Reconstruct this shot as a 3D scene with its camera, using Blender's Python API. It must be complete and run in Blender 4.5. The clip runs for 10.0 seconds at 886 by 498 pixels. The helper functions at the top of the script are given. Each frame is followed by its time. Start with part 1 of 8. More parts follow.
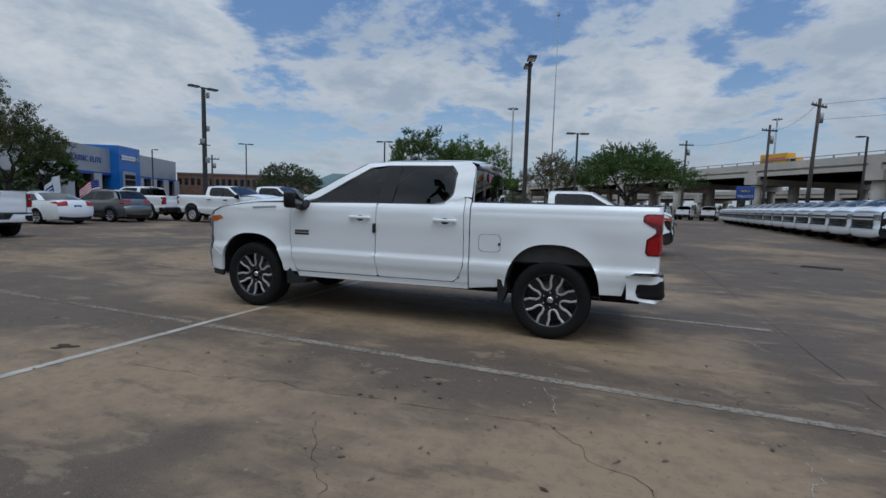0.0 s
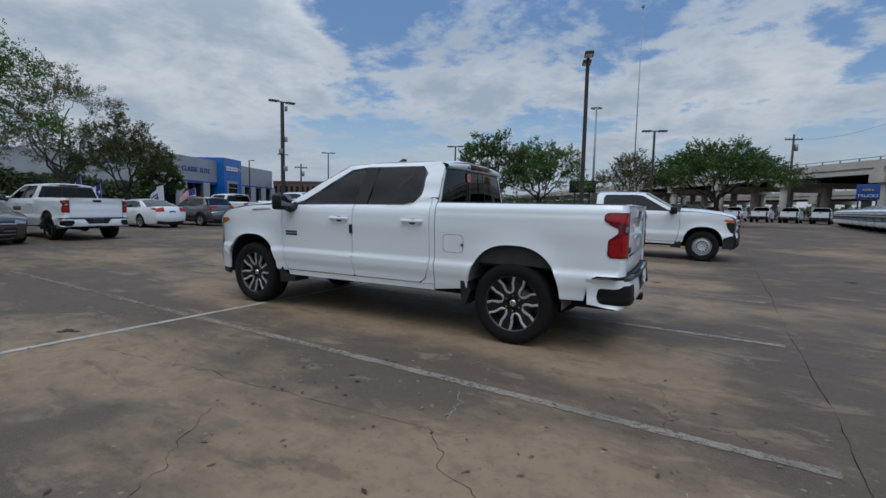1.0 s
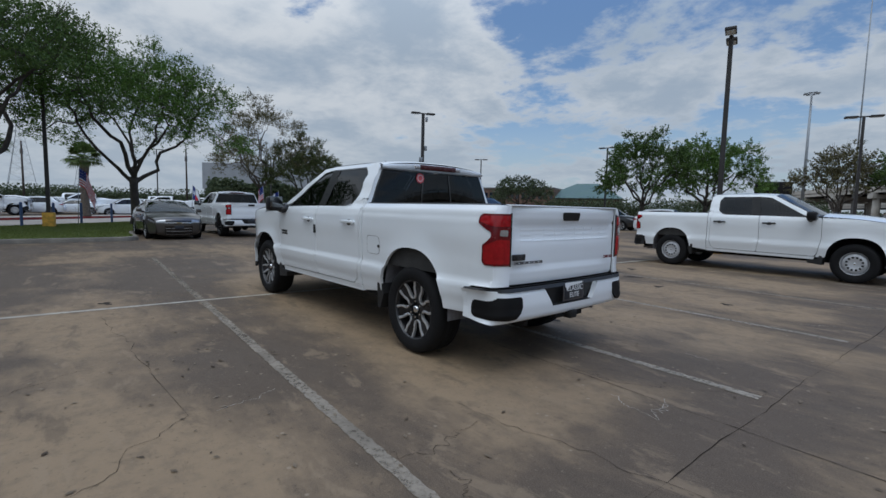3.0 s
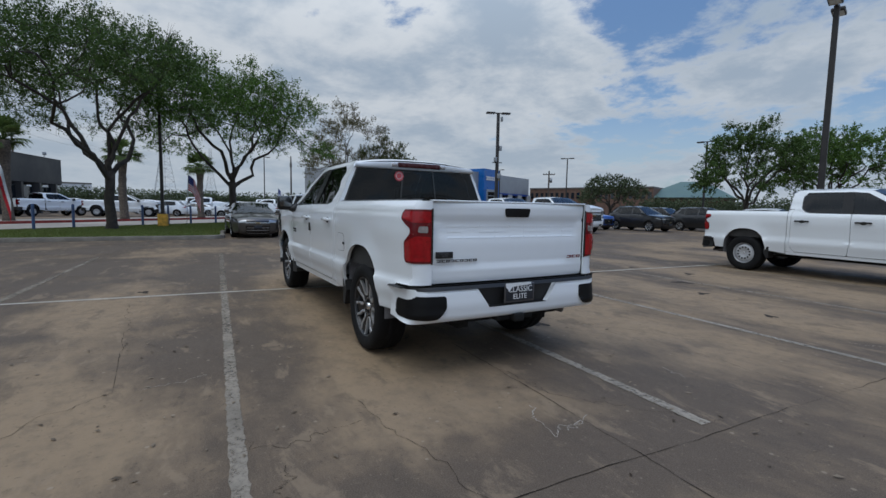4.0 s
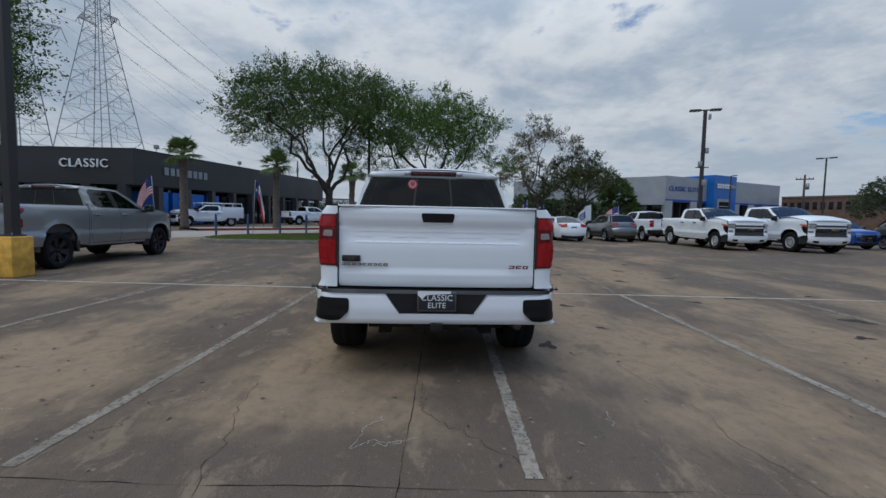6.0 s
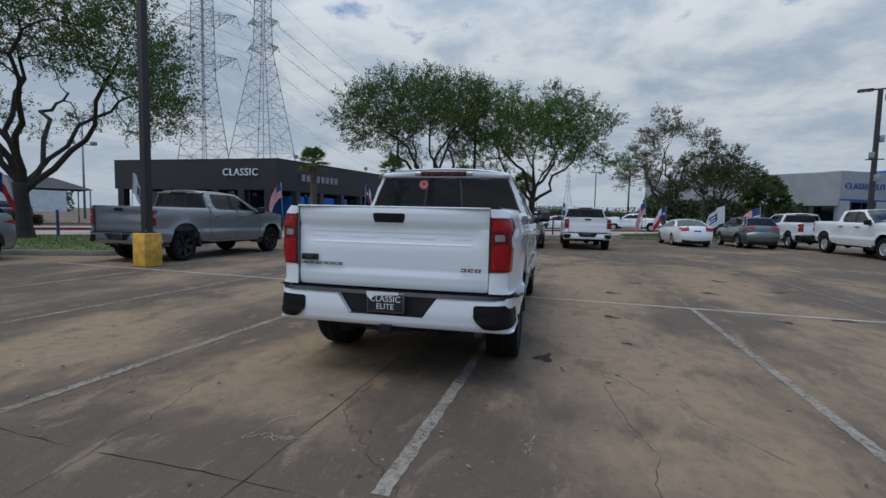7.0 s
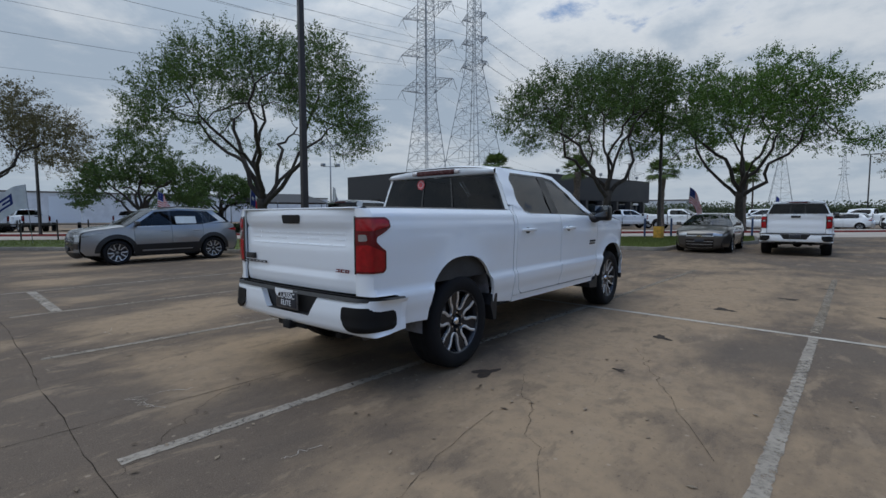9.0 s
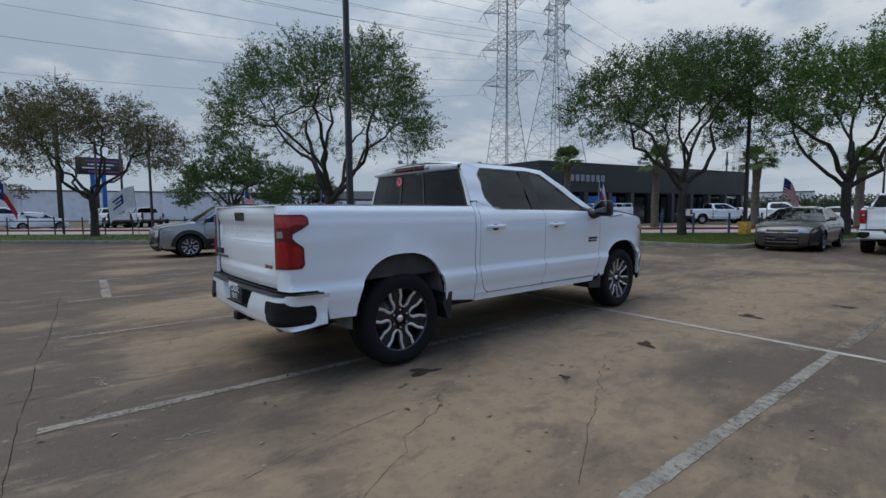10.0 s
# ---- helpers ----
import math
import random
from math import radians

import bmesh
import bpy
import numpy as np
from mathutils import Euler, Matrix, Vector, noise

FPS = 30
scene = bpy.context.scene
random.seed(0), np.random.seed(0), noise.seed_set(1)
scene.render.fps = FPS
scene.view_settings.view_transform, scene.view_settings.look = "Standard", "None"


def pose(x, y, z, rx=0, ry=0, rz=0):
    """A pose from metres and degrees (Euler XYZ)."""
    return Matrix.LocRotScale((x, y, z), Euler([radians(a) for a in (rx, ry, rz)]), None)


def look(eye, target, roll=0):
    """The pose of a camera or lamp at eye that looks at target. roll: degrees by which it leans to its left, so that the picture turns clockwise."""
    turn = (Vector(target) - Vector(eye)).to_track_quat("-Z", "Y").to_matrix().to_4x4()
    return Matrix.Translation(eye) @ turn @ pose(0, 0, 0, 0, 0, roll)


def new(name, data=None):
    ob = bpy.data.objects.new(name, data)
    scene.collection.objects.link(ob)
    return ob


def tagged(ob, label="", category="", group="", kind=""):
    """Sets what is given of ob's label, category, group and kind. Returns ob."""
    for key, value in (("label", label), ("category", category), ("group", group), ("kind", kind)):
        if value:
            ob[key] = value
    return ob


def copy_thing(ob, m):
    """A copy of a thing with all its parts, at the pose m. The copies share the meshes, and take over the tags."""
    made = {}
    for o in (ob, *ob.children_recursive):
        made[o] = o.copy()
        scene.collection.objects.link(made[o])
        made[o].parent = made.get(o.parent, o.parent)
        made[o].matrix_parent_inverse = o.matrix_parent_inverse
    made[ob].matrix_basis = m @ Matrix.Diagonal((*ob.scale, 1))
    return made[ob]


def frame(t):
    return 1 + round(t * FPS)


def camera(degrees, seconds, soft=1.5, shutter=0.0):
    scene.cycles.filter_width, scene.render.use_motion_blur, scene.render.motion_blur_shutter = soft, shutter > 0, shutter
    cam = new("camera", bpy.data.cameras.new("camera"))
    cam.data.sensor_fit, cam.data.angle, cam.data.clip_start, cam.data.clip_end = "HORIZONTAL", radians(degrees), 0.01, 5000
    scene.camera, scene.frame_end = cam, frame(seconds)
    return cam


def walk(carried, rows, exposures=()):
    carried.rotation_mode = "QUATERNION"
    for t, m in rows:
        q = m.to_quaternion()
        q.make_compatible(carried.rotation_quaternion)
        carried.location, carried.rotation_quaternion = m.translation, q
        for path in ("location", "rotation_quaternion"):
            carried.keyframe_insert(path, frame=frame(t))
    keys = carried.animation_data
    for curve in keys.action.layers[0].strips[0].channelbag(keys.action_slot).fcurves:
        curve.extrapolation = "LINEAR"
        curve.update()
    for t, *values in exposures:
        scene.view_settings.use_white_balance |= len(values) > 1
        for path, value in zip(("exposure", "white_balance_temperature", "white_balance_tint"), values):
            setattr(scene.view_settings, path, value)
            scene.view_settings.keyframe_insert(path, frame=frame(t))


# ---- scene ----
cam = camera(88.0, 10.0)
PATH = [
    (0, (0.396, -5.78, 1.381), (-0.224, -3.889, 1.186), 1.6),
    (0.5, (0.924, -5.557, 1.381), (0.142, -3.726, 1.185), 1.2),
    (1, (1.533, -5.256, 1.366), (0.586, -3.504, 1.181), 1.1),
    (1.5, (2.027, -4.932, 1.386), (0.93, -3.269, 1.205), 1.1),
    (2, (2.567, -4.492, 1.372), (1.316, -2.942, 1.192), 1.2),
    (2.5, (3.014, -4.064, 1.381), (1.635, -2.626, 1.204), 1.3),
    (2.7, (3.176, -3.863, 1.377), (1.746, -2.477, 1.201), 1.3),
    (4, (4.087, -2.405, 1.351), (2.348, -1.432, 1.173), 1.0),
    (4.5, (4.367, -1.88, 1.344), (2.541, -1.083, 1.172), 0.7),
    (5, (4.54, -1.261, 1.329), (2.632, -0.681, 1.172), 0.8),
    (5.5, (4.643, -0.657, 1.329), (2.682, -0.296, 1.173), 0.8),
    (5.7, (4.688, -0.469, 1.337), (2.71, -0.211, 1.187), 1.0),
    (6.8, (4.544, 0.97, 1.338), (2.579, 0.626, 1.195), 1.2),
    (7, (4.443, 1.214, 1.347), (2.498, 0.769, 1.202), 1.3),
    (7.5, (4.245, 1.758, 1.315), (2.371, 1.072, 1.181), 1.1),
    (8, (3.96, 2.357, 1.333), (2.191, 1.433, 1.203), 0.7),
    (8.5, (3.633, 2.831, 1.325), (1.964, 1.736, 1.2), 0.3),
    (9, (3.21, 3.375, 1.339), (1.661, 2.118, 1.199), -0.1),
    (9.5, (2.831, 3.757, 1.338), (1.394, 2.373, 1.195), -0.2),
    (10, (2.323, 4.219, 1.345), (1.024, 2.707, 1.187), -0.4),
]
walk(cam, [(t, look(eye, target, roll)) for t, eye, target, roll in PATH], exposures=[(0.0, -0.18, 6000, 8), (10.0, -0.11, 6080, 8)])

# ---- light: thin bright overcast with blue gaps, soft sun high behind the clouds ----
SUN_AZ, SUN_EL = -40.0, 66.0     # degrees, from +x towards +y, and above the horizon
world = bpy.data.worlds.new("sky")
scene.world = world
world.use_nodes = True
wn, wl = world.node_tree.nodes, world.node_tree.links
wn.clear()


def wnode(kind, **values):
    n = wn.new(kind)
    for k, v in values.items():
        n.inputs[k].default_value = v
    return n


sky = wn.new("ShaderNodeTexSky")
sky.sky_type, sky.sun_disc = "NISHITA", False
sky.sun_elevation, sky.sun_rotation = radians(SUN_EL), radians(90 - SUN_AZ)
sky.air_density, sky.dust_density, sky.ozone_density = 1.0, 1.2, 1.4
wcoord = wn.new("ShaderNodeTexCoord")
wsep = wn.new("ShaderNodeSeparateXYZ")
wl.new(wcoord.outputs["Generated"], wsep.inputs[0])


def wmath(op, a, b=None, c=None, clamp=False):
    n = wn.new("ShaderNodeMath")
    n.operation, n.use_clamp = op, clamp
    for i, v in enumerate((a, b, c)):
        if v is None:
            continue
        if isinstance(v, (int, float)):
            n.inputs[i].default_value = v
        else:
            wl.new(v, n.inputs[i])
    return n.outputs[0]


def wramp(value, lo, hi):
    n = wn.new("ShaderNodeMapRange")
    n.interpolation_type = "SMOOTHSTEP"
    wl.new(value, n.inputs[0])
    n.inputs[1].default_value, n.inputs[2].default_value = lo, hi
    return n.outputs[0]


def wnoise(vec, scale, detail, rough, dist=0.0):
    n = wnode("ShaderNodeTexNoise", Scale=scale, Detail=detail, Roughness=rough, Distortion=dist)
    wl.new(vec, n.inputs["Vector"])
    return n.outputs[0]


# a flat cloud deck: the view ray met with a plane overhead
wz = wmath("ADD", wmath("MAXIMUM", wsep.outputs[2], 0.0), 0.20)
wcomb = wn.new("ShaderNodeCombineXYZ")
wl.new(wmath("DIVIDE", wsep.outputs[0], wz), wcomb.inputs[0])
wl.new(wmath("DIVIDE", wsep.outputs[1], wz), wcomb.inputs[1])
deck = wcomb.outputs[0]
n_big = wnoise(deck, 0.62, 2.0, 0.5)
n_mid = wnoise(deck, 1.7, 10.0, 0.56, 0.25)
n_fine = wnoise(deck, 6.5, 9.0, 0.64, 0.2)
# gaps of blue sit mostly towards +y (the open side), fewer towards -x -y
side = wmath("MULTIPLY", wsep.outputs[1], -0.062)
cover = wmath("ADD", wmath("ADD", wmath("MULTIPLY", n_big, 0.55), wmath("MULTIPLY", n_mid, 0.6)), side)
cover = wmath("ADD", cover, wmath("MULTIPLY", wmath("SUBTRACT", n_fine, 0.5), 0.24))
# the deck is closed towards -x -y
cover = wmath("ADD", cover, wmath("MULTIPLY", wmath("MAXIMUM", wmath("MULTIPLY", wsep.outputs[1], -1.0), 0.0), 0.13))
cover = wmath("ADD", cover, wmath("MULTIPLY", wmath("MAXIMUM", wmath("MULTIPLY", wsep.outputs[0], -1.0), 0.0), 0.03))
# and opens up overhead
cover = wmath("ADD", cover, wmath("MULTIPLY", wramp(wsep.outputs[2], 0.24, 0.46), -0.085))
# two wider gaps stand in the deck on that side


def gap(x, y, reach, depth):
    d = wn.new("ShaderNodeVectorMath")
    d.operation = "DISTANCE"
    wl.new(deck, d.inputs[0])
    d.inputs[1].default_value = (x, y, 0.0)
    return wmath("MULTIPLY", wmath("SUBTRACT", 1.0, wramp(d.outputs["Value"], 0.05, reach)), -depth)


cover = wmath("ADD", wmath("ADD", cover, gap(-1.0, 1.54, 0.55, 0.085)), gap(0.62, 1.92, 0.5, 0.055))
cloud = wramp(cover, 0.436, 0.522)
# it hangs lower and greyer towards -y
thick = wramp(wmath("ADD", wmath("ADD", wmath("MULTIPLY", n_mid, 0.75), wmath("MULTIPLY", n_fine, 0.25)), wmath("MULTIPLY", wmath("MAXIMUM", wmath("SUBTRACT", -0.45, wsep.outputs[1]), 0.0), 0.16)), 0.40, 0.62)
shade = wn.new("ShaderNodeMix")
shade.data_type = "RGBA"
wl.new(thick, shade.inputs["Factor"])
shade.inputs[6].default_value = (0.87, 0.885, 0.905, 1)
shade.inputs[7].default_value = (0.50, 0.58, 0.68, 1)
sky_gain = wn.new("ShaderNodeMix")
sky_gain.data_type, sky_gain.blend_type = "RGBA", "MULTIPLY"
sky_gain.inputs["Factor"].default_value = 1.0
wl.new(sky.outputs[0], sky_gain.inputs[6])
sky_gain.inputs[7].default_value = (0.135, 0.145, 0.155, 1)
mixed = wn.new("ShaderNodeMix")
mixed.data_type = "RGBA"
wl.new(cloud, mixed.inputs["Factor"])
wl.new(sky_gain.outputs[2], mixed.inputs[6])
wl.new(shade.outputs[2], mixed.inputs[7])
# towards the horizon the deck closes to a pale haze
hazef = wmath("SUBTRACT", 1.0, wramp(wsep.outputs[2], 0.0, 0.26))
hazed = wn.new("ShaderNodeMix")
hazed.data_type = "RGBA"
wl.new(wmath("MULTIPLY", hazef, 0.72), hazed.inputs["Factor"])
wl.new(mixed.outputs[2], hazed.inputs[6])
hazed.inputs[7].default_value = (0.58, 0.645, 0.71, 1)
wbg = wnode("ShaderNodeBackground", Strength=0.76)
# an overcast sky is brighter overhead than near the horizon
zenith = wmath("ADD", wmath("MULTIPLY", wramp(wsep.outputs[2], 0.25, 0.95), 1.55), 1.0)
lifted = wn.new("ShaderNodeVectorMath")
lifted.operation = "SCALE"
wl.new(hazed.outputs[2], lifted.inputs[0])
wl.new(zenith, lifted.inputs["Scale"])
wl.new(lifted.outputs[0], wbg.inputs[0])
wout = wn.new("ShaderNodeOutputWorld")
wl.new(wbg.outputs[0], wout.inputs[0])

sun_data = bpy.data.lights.new("sun", "SUN")
sun_data.energy, sun_data.angle, sun_data.color = 0.85, radians(35), (1.0, 0.975, 0.93)
sun = new("sun", sun_data)
sun.matrix_world = look((0, 0, 60), (-math.cos(radians(SUN_EL)) * math.cos(radians(SUN_AZ)), -math.cos(radians(SUN_EL)) * math.sin(radians(SUN_AZ)), 60 - math.sin(radians(SUN_EL))))
scene.view_settings.exposure = 0.0

# ---- materials ----


def shader(name):
    m = bpy.data.materials.new(name)
    m.use_nodes = True
    nt = m.node_tree
    bsdf = nt.nodes["Principled BSDF"]
    return m, nt.nodes, nt.links, bsdf


def noise_node(nodes, links, scale, detail=6.0, rough=0.55, coord="Object", dist=0.0):
    tc = nodes.get("coord") or nodes.new("ShaderNodeTexCoord")
    tc.name = "coord"
    n = nodes.new("ShaderNodeTexNoise")
    n.inputs["Scale"].default_value, n.inputs["Detail"].default_value = scale, detail
    n.inputs["Roughness"].default_value, n.inputs["Distortion"].default_value = rough, dist
    links.new(tc.outputs[coord], n.inputs["Vector"])
    return n.outputs[0]


def mapped(nodes, links, value, lo, hi, out0=0.0, out1=1.0):
    n = nodes.new("ShaderNodeMapRange")
    n.interpolation_type = "SMOOTHSTEP"
    links.new(value, n.inputs[0])
    n.inputs[1].default_value, n.inputs[2].default_value = lo, hi
    n.inputs[3].default_value, n.inputs[4].default_value = out0, out1
    return n.outputs[0]


def mixed_colour(nodes, links, factor, a, b, blend="MIX"):
    n = nodes.new("ShaderNodeMix")
    n.data_type, n.blend_type = "RGBA", blend
    for socket, v in ((n.inputs["Factor"], factor), (n.inputs[6], a), (n.inputs[7], b)):
        if isinstance(v, tuple):
            socket.default_value = (*v, 1.0)
        elif isinstance(v, float):
            socket.default_value = v
        else:
            links.new(v, socket)
    return n.outputs[2]


def mat(name, colour, rough=0.5, metal=0.0, var=0.12, scale=6.0, fine=60.0, bump=0.0, coat=0.0, spec=0.5, rvar=0.08):
    """A plain surface with variation at two scales, in metres."""
    m, nodes, links, bsdf = shader(name)
    dark = tuple(c * (1 - var) for c in colour)
    light = tuple(min(1.0, c * (1 + var * 0.6)) for c in colour)
    big = noise_node(nodes, links, scale, 4.0)
    small = noise_node(nodes, links, fine, 3.0)
    c = mixed_colour(nodes, links, mapped(nodes, links, big, 0.35, 0.68), dark, light)
    c = mixed_colour(nodes, links, mapped(nodes, links, small, 0.3, 0.7, 0.0, 0.5), c, tuple(x * (1 - var * 0.7) for x in colour))
    links.new(c, bsdf.inputs["Base Color"])
    links.new(mapped(nodes, links, big, 0.3, 0.7, max(0.02, rough - rvar), min(1, rough + rvar)), bsdf.inputs["Roughness"])
    bsdf.inputs["Metallic"].default_value = metal
    bsdf.inputs["Specular IOR Level"].default_value = spec
    if coat:
        bsdf.inputs["Coat Weight"].default_value, bsdf.inputs["Coat Roughness"].default_value = coat, 0.03
    if bump:
        b = nodes.new("ShaderNodeBump")
        b.inputs["Strength"].default_value, b.inputs["Distance"].default_value = bump, 0.01
        links.new(small, b.inputs["Height"])
        links.new(b.outputs[0], bsdf.inputs["Normal"])
    return m


def paint(name, colour, metal=0.0, rough=0.38):
    """Car paint: a clear coat over colour, with a faint film of dust."""
    m, nodes, links, bsdf = shader(name)
    dust = noise_node(nodes, links, 2.2, 7.0, 0.62)
    c = mixed_colour(nodes, links, mapped(nodes, links, dust, 0.5, 0.8, 0.0, 0.05), colour, (0.42, 0.38, 0.32))
    links.new(c, bsdf.inputs["Base Color"])
    bsdf.inputs["Metallic"].default_value, bsdf.inputs["Roughness"].default_value = metal, rough
    bsdf.inputs["Coat Weight"].default_value = 1.0
    bsdf.inputs["Coat IOR"].default_value = 1.5
    links.new(mapped(nodes, links, dust, 0.4, 0.8, 0.02, 0.09), bsdf.inputs["Coat Roughness"])
    return m


def glass(name, tint, ior=1.5):
    """A thin pane: tinted, seen through, mirror-like at a glancing angle."""
    m = bpy.data.materials.new(name)
    m.use_nodes = True
    nodes, links = m.node_tree.nodes, m.node_tree.links
    nodes.clear()
    out = nodes.new("ShaderNodeOutputMaterial")
    tr = nodes.new("ShaderNodeBsdfTransparent")
    tr.inputs[0].default_value = (*tint, 1)
    gl = nodes.new("ShaderNodeBsdfGlossy")
    gl.inputs["Roughness"].default_value = 0.015
    gl.inputs["Color"].default_value = (0.95, 0.97, 1.0, 1)
    fr = nodes.new("ShaderNodeFresnel")
    fr.inputs[0].default_value = ior
    mx = nodes.new("ShaderNodeMixShader")
    links.new(fr.outputs[0], mx.inputs[0])
    links.new(tr.outputs[0], mx.inputs[1])
    links.new(gl.outputs[0], mx.inputs[2])
    links.new(mx.outputs[0], out.inputs[0])
    return m


def worn_paint(name, colour, wear):
    """Road paint rubbed through to the concrete in flakes."""
    m, nodes, links, bsdf = shader(name)
    n1 = noise_node(nodes, links, 20.0, 9.0, 0.72)
    n2 = noise_node(nodes, links, 0.8, 3.0, 0.5)
    add = nodes.new("ShaderNodeMath")
    add.operation = "MULTIPLY_ADD"
    links.new(n2, add.inputs[0])
    add.inputs[1].default_value = 0.45
    links.new(n1, add.inputs[2])
    worn = mapped(nodes, links, add.outputs[0], wear - 0.16, wear + 0.14, 0.05, 0.72)
    n3 = noise_node(nodes, links, 3.0, 5.0, 0.6)
    c = mixed_colour(nodes, links, mapped(nodes, links, n3, 0.3, 0.75), colour, tuple(v * 0.62 for v in colour))
    links.new(c, bsdf.inputs["Base Color"])
    bsdf.inputs["Roughness"].default_value = 0.9
    bsdf.inputs["Specular IOR Level"].default_value = 0.1
    tr = nodes.new("ShaderNodeBsdfTransparent")
    mx = nodes.new("ShaderNodeMixShader")
    links.new(worn, mx.inputs[0])
    links.new(bsdf.outputs[0], mx.inputs[1])
    links.new(tr.outputs[0], mx.inputs[2])
    links.new(mx.outputs[0], nodes["Material Output"].inputs[0])
    return m


def concrete():
    """Old brown-grey lot concrete: pale worn lanes, dark oily films, small stains, fine grit."""
    m, nodes, links, bsdf = shader("lot_concrete")
    tc = nodes.new("ShaderNodeTexCoord")
    tc.name = "coord"
    big = noise_node(nodes, links, 0.22, 5.0, 0.55, dist=0.6)
    mid = noise_node(nodes, links, 0.85, 8.0, 0.62, dist=0.4)
    fine = noise_node(nodes, links, 7.0, 8.0, 0.65)
    grit = noise_node(nodes, links, 140.0, 3.0, 0.6)
    mixn = nodes.new("ShaderNodeMath")
    mixn.operation = "MULTIPLY_ADD"
    links.new(big, mixn.inputs[0])
    mixn.inputs[1].default_value = 0.84
    half = nodes.new("ShaderNodeMath")
    half.operation = "MULTIPLY"
    links.new(mid, half.inputs[0])
    half.inputs[1].default_value = 0.36
    links.new(half.outputs[0], mixn.inputs[2])
    # stall middles are worn pale, the stripes' edges and the aisle keep a dark film
    sep = nodes.new("ShaderNodeSeparateXYZ")
    links.new(tc.outputs["Object"], sep.inputs[0])

    def calc(op, p, q):
        n = nodes.new("ShaderNodeMath")
        n.operation = op
        for i, v in enumerate((p, q)):
            if isinstance(v, (int, float)):
                n.inputs[i].default_value = v
            elif v is not None:
                links.new(v, n.inputs[i])
        return n.outputs[0]

    turn_c, turn_s = math.cos(radians(-3)), math.sin(radians(-3))
    uu = calc("ADD", calc("MULTIPLY", sep.outputs[0], turn_c), calc("MULTIPLY", sep.outputs[1], turn_s))
    vv = calc("SUBTRACT", calc("MULTIPLY", sep.outputs[1], turn_c), calc("MULTIPLY", sep.outputs[0], turn_s))
    wave = calc("COSINE", calc("ADD", calc("MULTIPLY", vv, 2 * math.pi / 2.69), 2.13 * 2 * math.pi / 2.69), None)
    band = calc("MULTIPLY", mapped(nodes, links, uu, 2.5, 1.3), mapped(nodes, links, uu, -12.0, -4.0))
    lane = calc("MULTIPLY", calc("MULTIPLY", wave, -0.085), band)
    lane = calc("ADD", calc("ADD", lane, calc("MULTIPLY", band, 0.075)), -0.05)
    # films and scuffs are drawn out along the stalls, as water and tyres leave them
    drawn = nodes.new("ShaderNodeMapping")
    drawn.inputs["Rotation"].default_value = (0, 0, radians(3))
    drawn.inputs["Scale"].default_value = (0.55, 1.25, 1.0)
    links.new(tc.outputs["Object"], drawn.inputs["Vector"])

    def drawn_noise(scale, detail, rough, dist=0.0):
        n = nodes.new("ShaderNodeTexNoise")
        n.inputs["Scale"].default_value, n.inputs["Detail"].default_value = scale, detail
        n.inputs["Roughness"].default_value, n.inputs["Distortion"].default_value = rough, dist
        links.new(drawn.outputs[0], n.inputs["Vector"])
        return n.outputs[0]

    # level rises from -v to +v where u > -3, and fades out beyond v = 2.6
    lane = calc("ADD", lane, calc("MULTIPLY", calc("MULTIPLY", mapped(nodes, links, vv, -2.0, 0.6, -0.06, 0.075), mapped(nodes, links, uu, -3.0, 0.0)), mapped(nodes, links, vv, 4.8, 2.6)))
    scuff = drawn_noise(1.6, 10.0, 0.66, 0.5)
    smear = drawn_noise(2.7, 10.0, 0.66, 0.4)
    level = calc("ADD", calc("ADD", mixn.outputs[0], lane), calc("MULTIPLY", calc("SUBTRACT", scuff, 0.5), 0.34))
    tan = mapped(nodes, links, level, 0.51, 0.72)
    c = mixed_colour(nodes, links, tan, (0.088, 0.066, 0.049), (0.268, 0.192, 0.119))
    c = mixed_colour(nodes, links, mapped(nodes, links, fine, 0.42, 0.72, 0.0, 0.45), c, (0.110, 0.084, 0.062))
    c = mixed_colour(nodes, links, mapped(nodes, links, mid, 0.60, 0.72, 0.0, 0.30), c, (0.066, 0.052, 0.041))
    # pale rubbed patches with ragged edges, and dark ones between
    c = mixed_colour(nodes, links, mapped(nodes, links, smear, 0.555, 0.65, 0.0, 0.45), c, (0.295, 0.218, 0.142))
    c = mixed_colour(nodes, links, mapped(nodes, links, smear, 0.45, 0.36, 0.0, 0.42), c, (0.062, 0.049, 0.039))
    # small round drips of oil
    v = nodes.new("ShaderNodeTexVoronoi")
    v.inputs["Scale"].default_value = 0.9
    links.new(tc.outputs["Object"], v.inputs["Vector"])
    spot = mapped(nodes, links, v.outputs[0], 0.03, 0.10, 0.22, 0.0)
    c = mixed_colour(nodes, links, spot, c, (0.070, 0.056, 0.045))
    c = mixed_colour(nodes, links, mapped(nodes, links, grit, 0.35, 0.72, 0.0, 0.35), c, (0.23, 0.185, 0.14))
    # pocks and grains about a hand's width apart, rubbed pale or filled with dirt
    pock = noise_node(nodes, links, 26.0, 5.0, 0.7)
    c = mixed_colour(nodes, links, mapped(nodes, links, pock, 0.57, 0.70, 0.0, 0.50), c, (0.050, 0.040, 0.033))
    c = mixed_colour(nodes, links, mapped(nodes, links, pock, 0.42, 0.30, 0.0, 0.40), c, (0.28, 0.22, 0.155))
    # flakes of pale grit, a few centimetres across
    v2 = nodes.new("ShaderNodeTexVoronoi")
    v2.inputs["Scale"].default_value = 5.5
